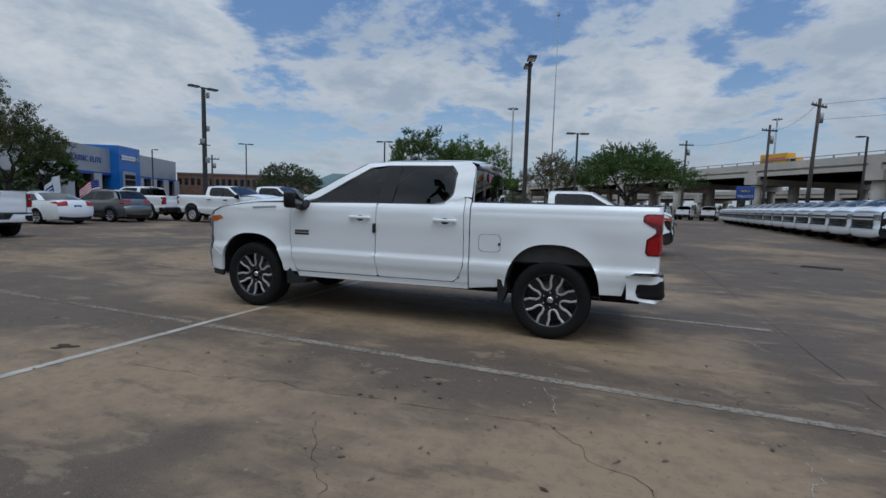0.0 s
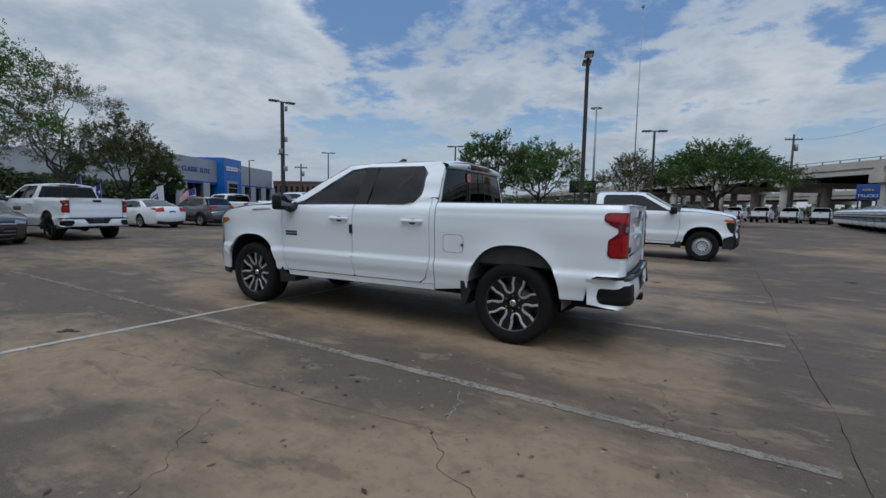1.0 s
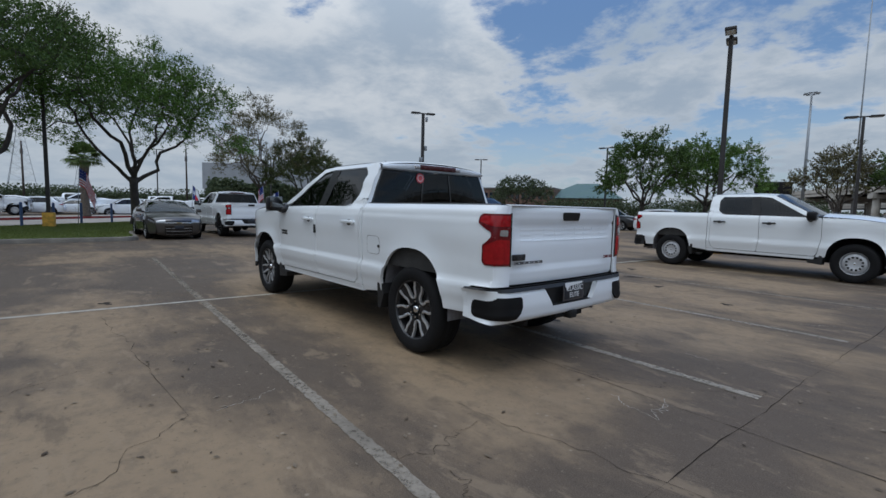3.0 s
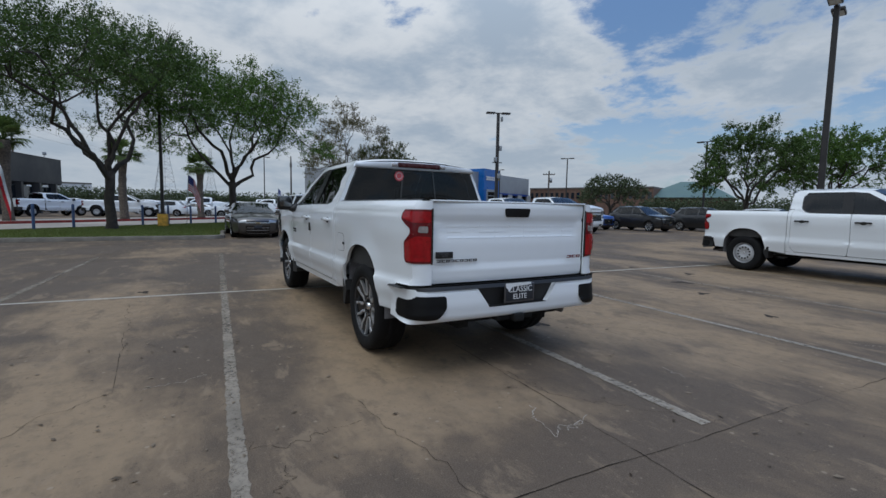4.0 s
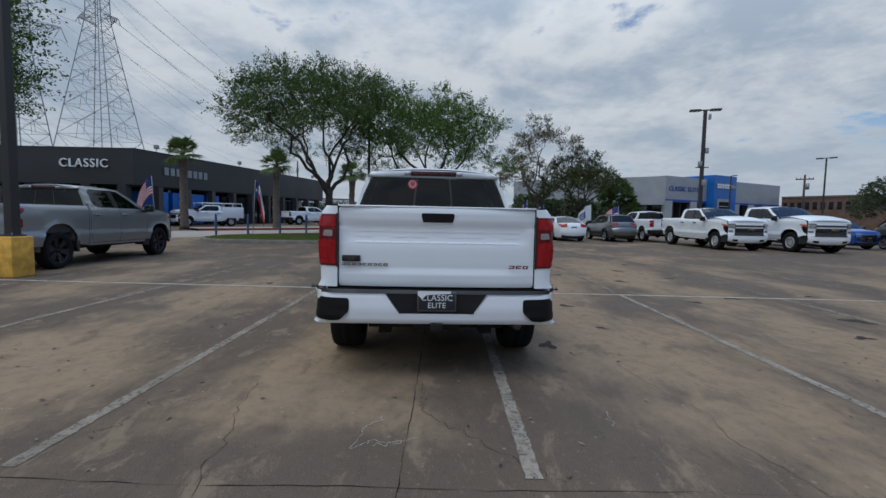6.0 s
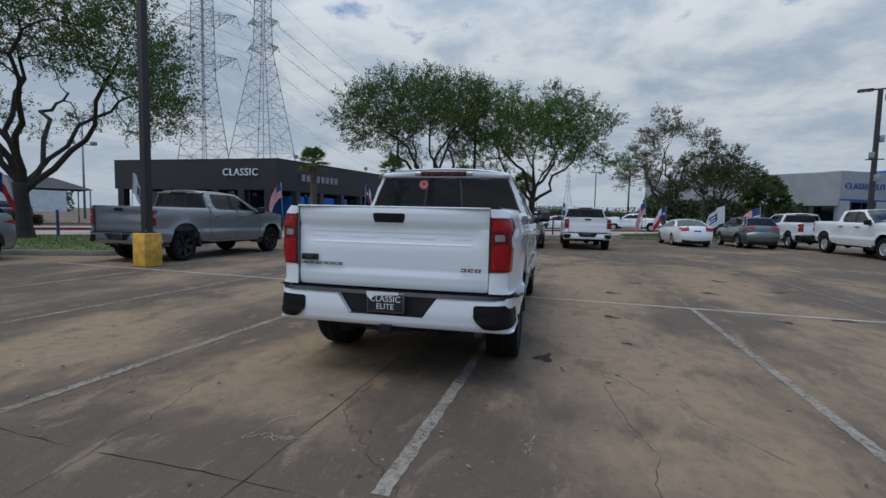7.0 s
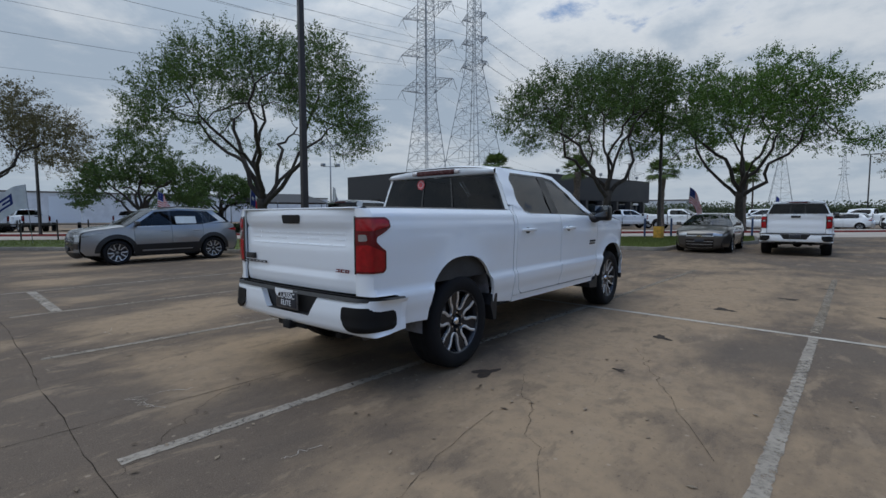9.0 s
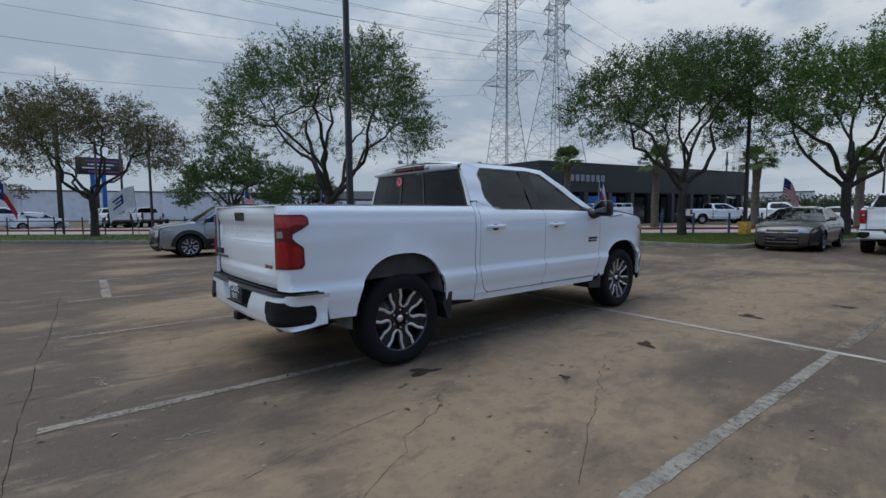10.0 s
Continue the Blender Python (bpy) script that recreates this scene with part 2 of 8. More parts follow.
    links.new(tc.outputs["Object"], v2.inputs["Vector"])
    c = mixed_colour(nodes, links, mapped(nodes, links, v2.outputs[0], 0.05, 0.09, 0.50, 0.0), c, (0.33, 0.27, 0.20))
    links.new(c, bsdf.inputs["Base Color"])
    links.new(mapped(nodes, links, mixn.outputs[0], 0.45, 0.75, 0.62, 0.88), bsdf.inputs["Roughness"])
    bsdf.inputs["Specular IOR Level"].default_value = 0.12
    b = nodes.new("ShaderNodeBump")
    b.inputs["Strength"].default_value, b.inputs["Distance"].default_value = 0.35, 0.004
    add = nodes.new("ShaderNodeMath")
    add.operation = "ADD"
    links.new(grit, add.inputs[0])
    links.new(fine, add.inputs[1])
    links.new(add.outputs[0], b.inputs["Height"])
    links.new(b.outputs[0], bsdf.inputs["Normal"])
    return m


def leafy(name, a, b):
    """Leaves: two greens shared out leaf by leaf, light coming through."""
    m, nodes, links, bsdf = shader(name)
    geo = nodes.new("ShaderNodeNewGeometry")
    big = noise_node(nodes, links, 0.9, 3.0)
    c = mixed_colour(nodes, links, geo.outputs["Random Per Island"], a, b)
    c = mixed_colour(nodes, links, mapped(nodes, links, big, 0.35, 0.7, 0.0, 0.5), c, tuple((x + y) * 0.42 for x, y in zip(a, b)))
    links.new(c, bsdf.inputs["Base Color"])
    bsdf.inputs["Roughness"].default_value = 0.6
    bsdf.inputs["Specular IOR Level"].default_value = 0.25
    tl = nodes.new("ShaderNodeBsdfTranslucent")
    links.new(c, tl.inputs[0])
    mx = nodes.new("ShaderNodeMixShader")
    mx.inputs[0].default_value = 0.28
    links.new(bsdf.outputs[0], mx.inputs[1])
    links.new(tl.outputs[0], mx.inputs[2])
    links.new(mx.outputs[0], nodes["Material Output"].inputs[0])
    return m


M = {
    "concrete": concrete(),
    "line": worn_paint("worn_white_line", (0.33, 0.290, 0.238), 0.81),
    "line_worn": worn_paint("rubbed_white_line", (0.29, 0.250, 0.200), 0.80),
    "line_faded": worn_paint("faded_white_line", (0.25, 0.212, 0.165), 0.76),
    "line_cross": worn_paint("plain_white_line", (0.46, 0.420, 0.355), 0.93),
    "joint": mat("joint_sealant", (0.034, 0.027, 0.021), 0.95, var=0.4, spec=0.08),
    "crack": mat("crack_dirt", (0.042, 0.032, 0.025), 0.95, var=0.3, spec=0.08),
    "chalk": mat("pale_mineral_crack", (0.36, 0.32, 0.27), 0.95, var=0.3),
    "oil": mat("oil_stain", (0.052, 0.040, 0.031), 0.75, var=0.4, scale=20, spec=0.12),
    "white": paint("white_car_paint", (0.80, 0.835, 0.865)),
    "steel_blue": paint("blue_grey_car_paint", (0.27, 0.290, 0.312), 0.7, 0.33),
    "slate": paint("dark_grey_car_paint", (0.32, 0.335, 0.36), 0.75, 0.33),
    "bronze": paint("grey_bronze_car_paint", (0.072, 0.065, 0.058), 0.45, 0.33),
    "green_grey": paint("green_grey_car_paint", (0.14, 0.15, 0.145), 0.6, 0.33),
    "black_paint": paint("black_car_paint", (0.012, 0.012, 0.014)),
    "blue_paint": paint("bright_blue_car_paint", (0.03, 0.11, 0.42), 0.3, 0.33),
    "yellow": mat("yellow_post_paint", (0.78, 0.43, 0.065), 0.75, var=0.3, scale=5, bump=0.2),
    "plastic": mat("black_trim_plastic", (0.014, 0.014, 0.015), 0.55, var=0.2, bump=0.1, fine=200),
    "gloss_black": mat("gloss_black_trim", (0.010, 0.010, 0.011), 0.15, var=0.1, coat=0.6),
    "satin_black": mat("satin_black_trim", (0.006, 0.006, 0.007), 0.34, var=0.1, spec=0.35),
    "recess_black": mat("deep_black_trim", (0.004, 0.004, 0.0045), 0.5, var=0.15, spec=0.25),
    "liner_pale": mat("pale_grey_arch_liner", (0.20, 0.20, 0.215), 0.85, var=0.35, scale=7, bump=0.3, fine=30),
    "liner": mat("wheel_arch_liner", (0.010, 0.010, 0.010), 0.85, var=0.3, scale=12),
    "liner_grey": mat("dusty_grey_arch_panel", (0.040, 0.039, 0.038), 0.8, var=0.35, scale=9),
    "under": mat("underbody_and_shade_black", (0.006, 0.006, 0.006), 0.9, var=0.3),
    "rubber": mat("tyre_rubber", (0.010, 0.010, 0.011), 0.85, var=0.3, scale=14, bump=0.25, fine=120, spec=0.25),
    "machined": mat("machined_alloy", (0.70, 0.71, 0.73), 0.34, 0.75, var=0.08),
    "alloy": mat("silver_alloy", (0.50, 0.51, 0.52), 0.35, 0.9, var=0.1),
    "steel_wheel": mat("silver_steel_wheel", (0.52, 0.53, 0.55), 0.42, 0.35, var=0.12),
    "spoke_grey": mat("grey_painted_alloy", (0.075, 0.076, 0.080), 0.32, 0.5, var=0.12),
    "dark_alloy": mat("dark_alloy", (0.022, 0.022, 0.024), 0.32, 0.4, var=0.15),
    "brake": mat("brake_iron", (0.18, 0.17, 0.165), 0.5, 0.8, var=0.3),
    "chrome": mat("bright_chrome", (0.80, 0.81, 0.83), 0.08, 1.0, var=0.03),
    "mirror_dark": mat("door_mirror_glass", (0.16, 0.17, 0.18), 0.06, 1.0, var=0.03),
    "emblem": mat("brushed_emblem", (0.42, 0.36, 0.22), 0.3, 0.9, var=0.1),
    "tint": glass("dark_tinted_glass", (0.055, 0.060, 0.064), 1.42),
    "tint_deep": glass("privacy_glass", (0.020, 0.022, 0.024), 1.42),
    "clear": glass("clear_glass", (0.34, 0.40, 0.38)),
    "lamp_red": mat("red_lamp_lens", (0.34, 0.003, 0.007), 0.16, var=0.22, coat=0.25, scale=25),
    "lamp_smoked": mat("smoked_red_lamp_lens", (0.060, 0.008, 0.010), 0.25, var=0.15, scale=25),
    "lamp_red_deep": mat("deep_red_lamp_lens", (0.13, 0.002, 0.005), 0.20, var=0.10, coat=0.25, scale=25),
    "lamp_clear": mat("clear_lamp_lens", (0.50, 0.48, 0.48), 0.1, 0.6, var=0.2, scale=40, coat=1.0),
    "lamp_amber": mat("amber_lamp_lens", (0.62, 0.13, 0.03), 0.15, var=0.15, coat=1.0),
    "headlight": mat("headlight_lens", (0.42, 0.44, 0.46), 0.08, 0.5, var=0.4, scale=30, coat=1.0),
    "seat": mat("dark_seat_cloth", (0.020, 0.020, 0.021), 0.9, var=0.3),
    "paper": mat("window_paper", (0.62, 0.66, 0.66), 0.7, var=0.1),
    "sticker": mat("red_sticker", (0.62, 0.09, 0.10), 0.5, var=0.1),
    "sticker_white": mat("white_sticker_print", (0.75, 0.72, 0.72), 0.5, var=0.1),
    "badge_black": mat("black_badge", (0.012, 0.012, 0.013), 0.35, var=0.1),
    "badge_grey": mat("grey_badge", (0.16, 0.16, 0.17), 0.3, 0.8, var=0.1),
    "badge_red": mat("red_badge", (0.17, 0.03, 0.035), 0.35, 0.3, var=0.1),
    "plate": mat("plate_navy", (0.022, 0.026, 0.035), 0.35, var=0.1),
    "plate_blue": mat("plate_blue", (0.02, 0.06, 0.22), 0.4, var=0.1),
    "print_white": mat("white_print", (0.74, 0.75, 0.76), 0.5, var=0.05),
    "bark": mat("oak_bark", (0.055, 0.046, 0.038), 0.95, var=0.4, scale=5, fine=45, bump=0.9),
    "bark_pale": mat("grey_bark", (0.115, 0.098, 0.085), 0.95, var=0.4, scale=5, fine=45, bump=0.8),
    "palm_bark": mat("palm_bark", (0.140, 0.115, 0.092), 0.95, var=0.45, scale=9, fine=30, bump=1.0),
    "leaf": leafy("oak_leaves", (0.038, 0.078, 0.020), (0.102, 0.158, 0.036)),
    "leaf_bright": leafy("fresh_oak_leaves", (0.050, 0.110, 0.020), (0.122, 0.202, 0.038)),
    "leaf_brown": leafy("brown_green_leaves", (0.074, 0.076, 0.034), (0.170, 0.145, 0.070)),
    "leaf_olive": leafy("olive_leaves", (0.046, 0.068, 0.022), (0.108, 0.120, 0.040)),
    # oak greens made paler and greyer, with the haze of distance in the colour
    "leaf_far": leafy("hazed_far_leaves", (0.062, 0.088, 0.046), (0.110, 0.132, 0.066)),
    "palm_leaf": leafy("palm_fronds", (0.060, 0.105, 0.026), (0.130, 0.170, 0.048)),
    "grass": mat("lawn", (0.120, 0.155, 0.036), 0.9, var=0.45, scale=1.2, fine=30, bump=0.8),
    "blade": leafy("grass_blades", (0.105, 0.150, 0.030), (0.190, 0.210, 0.062)),
    "litter": leafy("dry_leaf_litter", (0.045, 0.028, 0.017), (0.30, 0.24, 0.17)),
    "kerb": mat("kerb_concrete", (0.185, 0.165, 0.135), 0.9, var=0.3, scale=2.5, bump=0.4),
    "red_kerb": mat("red_kerb_paint", (0.24, 0.030, 0.025), 0.8, var=0.3, scale=3),
    "post_blue": mat("blue_post_paint", (0.055, 0.100, 0.215), 0.6, var=0.25, scale=8),
    "pole": mat("bronze_pole_paint", (0.030, 0.027, 0.026), 0.5, var=0.25, scale=4),
    "wood_pole": mat("weathered_utility_pole", (0.075, 0.060, 0.050), 0.9, var=0.35, bump=0.5),
    "galv": mat("galvanised_steel", (0.30, 0.32, 0.34), 0.55, 0.5, var=0.2),
    "wire": mat("grey_wire", (0.12, 0.13, 0.14), 0.6, var=0.1),
    "charcoal": mat("charcoal_cladding", (0.022, 0.023, 0.026), 0.45, var=0.2, scale=0.6),
    "grey_panel": mat("silver_grey_cladding", (0.32, 0.34, 0.365), 0.45, 0.2, var=0.12, scale=0.5),
    "blue_panel": mat("blue_entrance_cladding", (0.012, 0.125, 0.43), 0.35, var=0.1, scale=0.6),
    "white_wall": mat("white_wall", (0.74, 0.75, 0.76), 0.8, var=0.12, scale=0.7),
    "brick_far": mat("far_brown_brick", (0.155, 0.095, 0.072), 0.9, var=0.3, scale=1.2, fine=9),
    "roof_green": mat("green_metal_roof", (0.115, 0.175, 0.150), 0.5, 0.2, var=0.15, scale=0.4),
    "dark_glass": mat("dark_shop_glass", (0.012, 0.016, 0.020), 0.06, var=0.2, scale=0.8, spec=0.8),
    "concrete_pale": mat("bridge_concrete", (0.52, 0.485, 0.43), 0.9, var=0.2, scale=0.25, fine=3),
    # dark roof edging; on the inner girders this tone paints in the deck's shade
    "concrete_dark": mat("girder_shade_and_roof_edge", (0.16, 0.15, 0.14), 0.95, var=0.2, scale=0.3),
    "road": mat("street_concrete", (0.34, 0.30, 0.26), 0.9, var=0.2, scale=0.35, fine=12, bump=0.1),
    "flag_red": mat("flag_red", (0.50, 0.02, 0.03), 0.8, var=0.12),
    "flag_white": mat("flag_white", (0.72, 0.72, 0.73), 0.8, var=0.08),
    "flag_blue": mat("flag_blue", (0.015, 0.03, 0.17), 0.8, var=0.12),
    "sign_blue": mat("sign_blue", (0.012, 0.055, 0.26), 0.4, var=0.1),
    "box_yellow": mat("yellow_truck_box", (0.62, 0.33, 0.03), 0.5, var=0.1),
    "message_violet": mat("violet_message_print", (0.30, 0.06, 0.34), 0.4, var=0.1),
    "canvas": mat("grey_canvas", (0.05, 0.052, 0.055), 0.9, var=0.2),
    "hedge": leafy("clipped_hedge_leaves", (0.020, 0.036, 0.014), (0.042, 0.066, 0.024)),
}

# ---- building helpers ----


def mesh_of(name, bm, material, smooth=True):
    me = bpy.data.meshes.new(name)
    bm.to_mesh(me)
    bm.free()
    me.materials.append(M[material] if isinstance(material, str) else material)
    if smooth:
        me.polygons.foreach_set("use_smooth", [True] * len(me.polygons))
    return me


PANES = ("tint", "tint_deep", "clear")


def part(name, bm, material, parent, label="", smooth=True):
    """One mesh under a thing or under a part; panes of vehicles are turned to face outwards."""
    if material in PANES and not isinstance(bm, bpy.types.Mesh):
        bm.normal_update()
        mid = Vector((-1.95 if parent.name.startswith("pickup") else 0.0, 0.0, 1.1))
        for f in bm.faces:
            if f.normal.dot(f.calc_center_median() - mid) < 0:
                f.normal_flip()
    ob = new(name, bm if isinstance(bm, bpy.types.Mesh) else mesh_of(name, bm, material, smooth))
    ob.parent = parent
    if label:
        ob["label"] = label
    return ob


def thing(name, label, category, m=Matrix(), group="", kind=""):
    ob = new(name)
    ob.empty_display_size = 0.2
    ob.matrix_basis = m
    return tagged(ob, label, category, group, kind)


def solo(name, bm, material, label, category, m=Matrix(), group="", kind="", smooth=True):
    ob = new(name, bm if isinstance(bm, bpy.types.Mesh) else mesh_of(name, bm, material, smooth))
    ob.matrix_basis = m
    return tagged(ob, label, category, group, kind)


def box(bm, lo, hi, bevel=0.0, m=None):
    verts = [bm.verts.new((x, y, z)) for x in (lo[0], hi[0]) for y in (lo[1], hi[1]) for z in (lo[2], hi[2])]
    faces = [bm.faces.new([verts[i] for i in f]) for f in ((0, 1, 3, 2), (4, 6, 7, 5), (0, 4, 5, 1), (2, 3, 7, 6), (0, 2, 6, 4), (1, 5, 7, 3))]
    if bevel:
        edges = list({e for f in faces for e in f.edges})
        made = bmesh.ops.bevel(bm, geom=edges, offset=bevel, segments=2, affect="EDGES", profile=0.5)
        verts = list({v for f in made["faces"] for v in f.verts} | {v for v in verts if v.is_valid})
    if m is not None:
        bmesh.ops.transform(bm, matrix=m, verts=verts)
    return bm


def boxed(lo, hi, bevel=0.0):
    return box(bmesh.new(), lo, hi, bevel)


def sharp(bm, angle=35):
    """Splits hard edges so that smooth shading keeps them crisp."""
    edges = [e for e in bm.edges if len(e.link_faces) == 2 and e.calc_face_angle(0) > radians(angle)]
    bmesh.ops.split_edges(bm, edges=edges)
    return bm


def tube(bm, points, radii, n=8, caps=True):
    rings = []
    pts = [Vector(p) for p in points]
    side_hint = Vector((0.37, 0.21, 0.9)).normalized()
    for i, p in enumerate(pts):
        d = (pts[min(i + 1, len(pts) - 1)] - pts[max(i - 1, 0)]).normalized()
        u = d.cross(side_hint if abs(d.dot(side_hint)) < 0.95 else Vector((1, 0, 0))).normalized()
        v = d.cross(u)
        r = radii[i] if not isinstance(radii, (int, float)) else radii
        rings.append([bm.verts.new(p + (u * math.cos(a) + v * math.sin(a)) * r) for a in (2 * math.pi * k / n for k in range(n))])
    for a, b in zip(rings, rings[1:]):
        for k in range(n):
            bm.faces.new((a[k], a[(k + 1) % n], b[(k + 1) % n], b[k]))
    if caps:
        bm.faces.new(rings[0][::-1])
        bm.faces.new(rings[-1])
    return bm


def lathe(bm, profile, n=32, axis="Y", centre=(0, 0, 0)):
    """Turns (radius, along) pairs round an axis through centre."""
    rings = []
    for r, h in profile:
        ring = []
        for k in range(n):
            a = 2 * math.pi * k / n
            c, s = r * math.cos(a), r * math.sin(a)
            p = {"Y": (c, h, s), "Z": (c, s, h), "X": (h, c, s)}[axis]
            ring.append(bm.verts.new((p[0] + centre[0], p[1] + centre[1], p[2] + centre[2])))
        rings.append(ring)
    for a, b in zip(rings, rings[1:]):
        for k in range(n):
            bm.faces.new((a[k], a[(k + 1) % n], b[(k + 1) % n], b[k]))
    return bm


def fill(bm, outline, place, step=0.08, flange=0.0, inward=None, clip=None):
    """Fills an outline of (u, v) with a grid of small faces and bends it by place(u, v); flange: depth of the turned-in edge."""
    tb = bmesh.new()
    tb.faces.new([tb.verts.new((u, v, 0)) for u, v in outline])
    if clip:
        for co, no in ((clip[0], -1), (clip[1], 1)):
            bmesh.ops.bisect_plane(tb, geom=tb.verts[:] + tb.edges[:] + tb.faces[:], plane_co=(co, 0, 0), plane_no=(no, 0, 0), clear_outer=True)
    us, vs = [v.co.x for v in tb.verts], [v.co.y for v in tb.verts]
    steps = step if isinstance(step, tuple) else (step, step)
    for axis, values in ((0, us), (1, vs)):
        lo, hi = min(values), max(values)
        count = int((hi - lo) / steps[axis])
        for k in range(1, count + 1):
            co, no = [0, 0, 0], [0, 0, 0]
            co[axis], no[axis] = lo + (hi - lo) * k / (count + 1), 1
            bmesh.ops.bisect_plane(tb, geom=tb.verts[:] + tb.edges[:] + tb.faces[:], plane_co=co, plane_no=no)
    bmesh.ops.triangulate(tb, faces=[f for f in tb.faces if len(f.verts) > 4])
    made = {v: bm.verts.new(place(v.co.x, v.co.y)) for v in tb.verts}
    for f in tb.faces:
        bm.faces.new([made[v] for v in f.verts])
    if flange:
        for e in tb.edges:
            if len(e.link_faces) == 1:
                a, b = e.verts
                pa, pb = made[a].co, made[b].co
                back = inward(a.co.x, a.co.y) if inward else Vector((0, -math.copysign(flange, pa.y), 0))
                q = [bm.verts.new(p) for p in (pa, pb, pb + back, pa + back)]
                bm.faces.new(q)
    tb.free()
    return bm


def rounded(points, r=0.04, n=4, closed=True):
    """Rounds the corners of a chain of (u, v)."""
    out = []
    count = len(points)
    for i, p in enumerate(points):
        if not closed and i in (0, count - 1):
            out.append(tuple(p))
            continue
        p, a, b = Vector(p), Vector(points[i - 1]), Vector(points[(i + 1) % count])
        ra = min(r, (a - p).length * 0.45)
        rb = min(r, (b - p).length * 0.45)
        s, e = p + (a - p).normalized() * ra, p + (b - p).normalized() * rb
        for k in range(n + 1):
            t = k / n
            out.append(tuple((s * (1 - t) ** 2 + p * 2 * t * (1 - t) + e * t ** 2)[:2]))
    return out


def spline(points, n):
    """A smooth chain (Catmull-Rom) through points, n pieces between two of them."""
    ps = [Vector(p) for p in points]
    ps = [ps[0] * 2 - ps[1]] + ps + [ps[-1] * 2 - ps[-2]]
    out = []
    for i in range(1, len(ps) - 2):
        a, b, c, d = ps[i - 1:i + 3]
        for k in range(n):
            t = k / n
            out.append(0.5 * ((2 * b) + (c - a) * t + (2 * a - 5 * b + 4 * c - d) * t * t + (3 * b - a - 3 * c + d) * t ** 3))
    out.append(ps[-2])
    return out


def ring_band(bm, outer, inner, place, flange=0.0):
    """A band between two chains of the same number of (u, v)."""
    vo = [bm.verts.new(place(*p)) for p in outer]
    vi = [bm.verts.new(place(*p)) for p in inner]
    n = len(vo)
    for k in range(n):
        j = (k + 1) % n
        bm.faces.new((vo[k], vo[j], vi[j], vi[k]))
        if flange:
            for ring in (vo, vi):
                a, b = ring[k].co, ring[j].co
                off = Vector((0, -math.copysign(flange, a.y), 0))
                bm.faces.new([bm.verts.new(p) for p in (a, b, b + off, a + off)])
    return bm


def interp(x, xs, ys):
    """Smooth interpolation in a table."""
    if x <= xs[0]:
        return ys[0]
    for i in range(len(xs) - 1):
        if x <= xs[i + 1]:
            t = (x - xs[i]) / (xs[i + 1] - xs[i])
            return ys[i] + (ys[i + 1] - ys[i]) * t * t * (3 - 2 * t)
    return ys[-1]


def ribbon(bm, chain, half, crown, s0=-1.0, s1=1.0, ns=16, lift=0.0, power=2.2):
    """A sheet across a vehicle along a chain of side points (x, z); its middle bulges out by crown, and half(x, z) is its half width."""
    rows = []
    n = len(chain)
    for i, (x, z) in enumerate(chain):
        a, b = chain[max(i - 1, 0)], chain[min(i + 1, n - 1)]
        d = Vector((b[0] - a[0], b[1] - a[1])).normalized()
        nx, nz = d.y, -d.x                       # outward for chains that run front to rear over the top
        c = crown(i / (n - 1)) if callable(crown) else crown
        row = []
        for k in range(ns + 1):
            s = s0 + (s1 - s0) * k / ns
            bulge = c * (1 - abs(s) ** power) + lift
            row.append(bm.verts.new((x - nx * bulge, s * half(x, z), z - nz * bulge)))
        rows.append(row)
    for a, b in zip(rows, rows[1:]):
        for k in range(ns):
            bm.faces.new((a[k], a[k + 1], b[k + 1], b[k]))
    return bm


def words(text, size, depth=0.004, spacing=1.0):
    """Built-in lettering as a mesh, centred, in the xy plane."""
    cu = bpy.data.curves.new("lettering", "FONT")
    cu.body, cu.size, cu.extrude, cu.align_x, cu.align_y, cu.space_character = text, size, depth, "CENTER", "CENTER", spacing
    cu.resolution_u = 3
    ob = bpy.data.objects.new("lettering", cu)
    me = bpy.data.meshes.new_from_object(ob)
    bpy.data.objects.remove(ob)
    bpy.data.curves.remove(cu)
    bm = bmesh.new()
    bm.from_mesh(me)
    bpy.data.meshes.remove(me)
    return bm


def placed(bm, m):
    bmesh.ops.transform(bm, matrix=m, verts=bm.verts[:])
    return bm


def on_plane(origin, right, up):
    """The pose that lays the xy plane on a wall: x to right, y to up."""
    r, u = Vector(right).normalized(), Vector(up).normalized()
    n = r.cross(u)
    return Matrix(((r.x, u.x, n.x, origin[0]), (r.y, u.y, n.y, origin[1]), (r.z, u.z, n.z, origin[2]), (0, 0, 0, 1)))


def quads_mesh(name, corners, material):
    """Many loose quads from an array of shape (n, 4, 3)."""
    n = len(corners)
    me = bpy.data.meshes.new(name)
    me.vertices.add(n * 4)
    me.vertices.foreach_set("co", np.ascontiguousarray(corners, dtype=np.float32).ravel())
    me.loops.add(n * 4)
    me.loops.foreach_set("vertex_index", np.arange(n * 4, dtype=np.int32))
    me.polygons.add(n)
    me.polygons.foreach_set("loop_start", np.arange(0, n * 4, 4, dtype=np.int32))
    me.update(calc_edges=True)
    me.materials.append(M[material])
    return me

# ---- pickups ----
# Every vehicle faces -x; a pickup's origin is on the ground under its rear axle.
WB = 3.745
PZ = [0.30, 0.46, 0.56, 0.70, 0.762, 0.790, 0.95, 1.15, 1.27, 1.33, 1.37, 1.41, 1.60, 1.80, 1.86]
PY = [0.93, 0.962, 0.980, 1.006, 1.009, 0.985, 0.989, 0.998, 0.994, 0.980, 0.955, 0.930, 0.862, 0.775, 0.735]


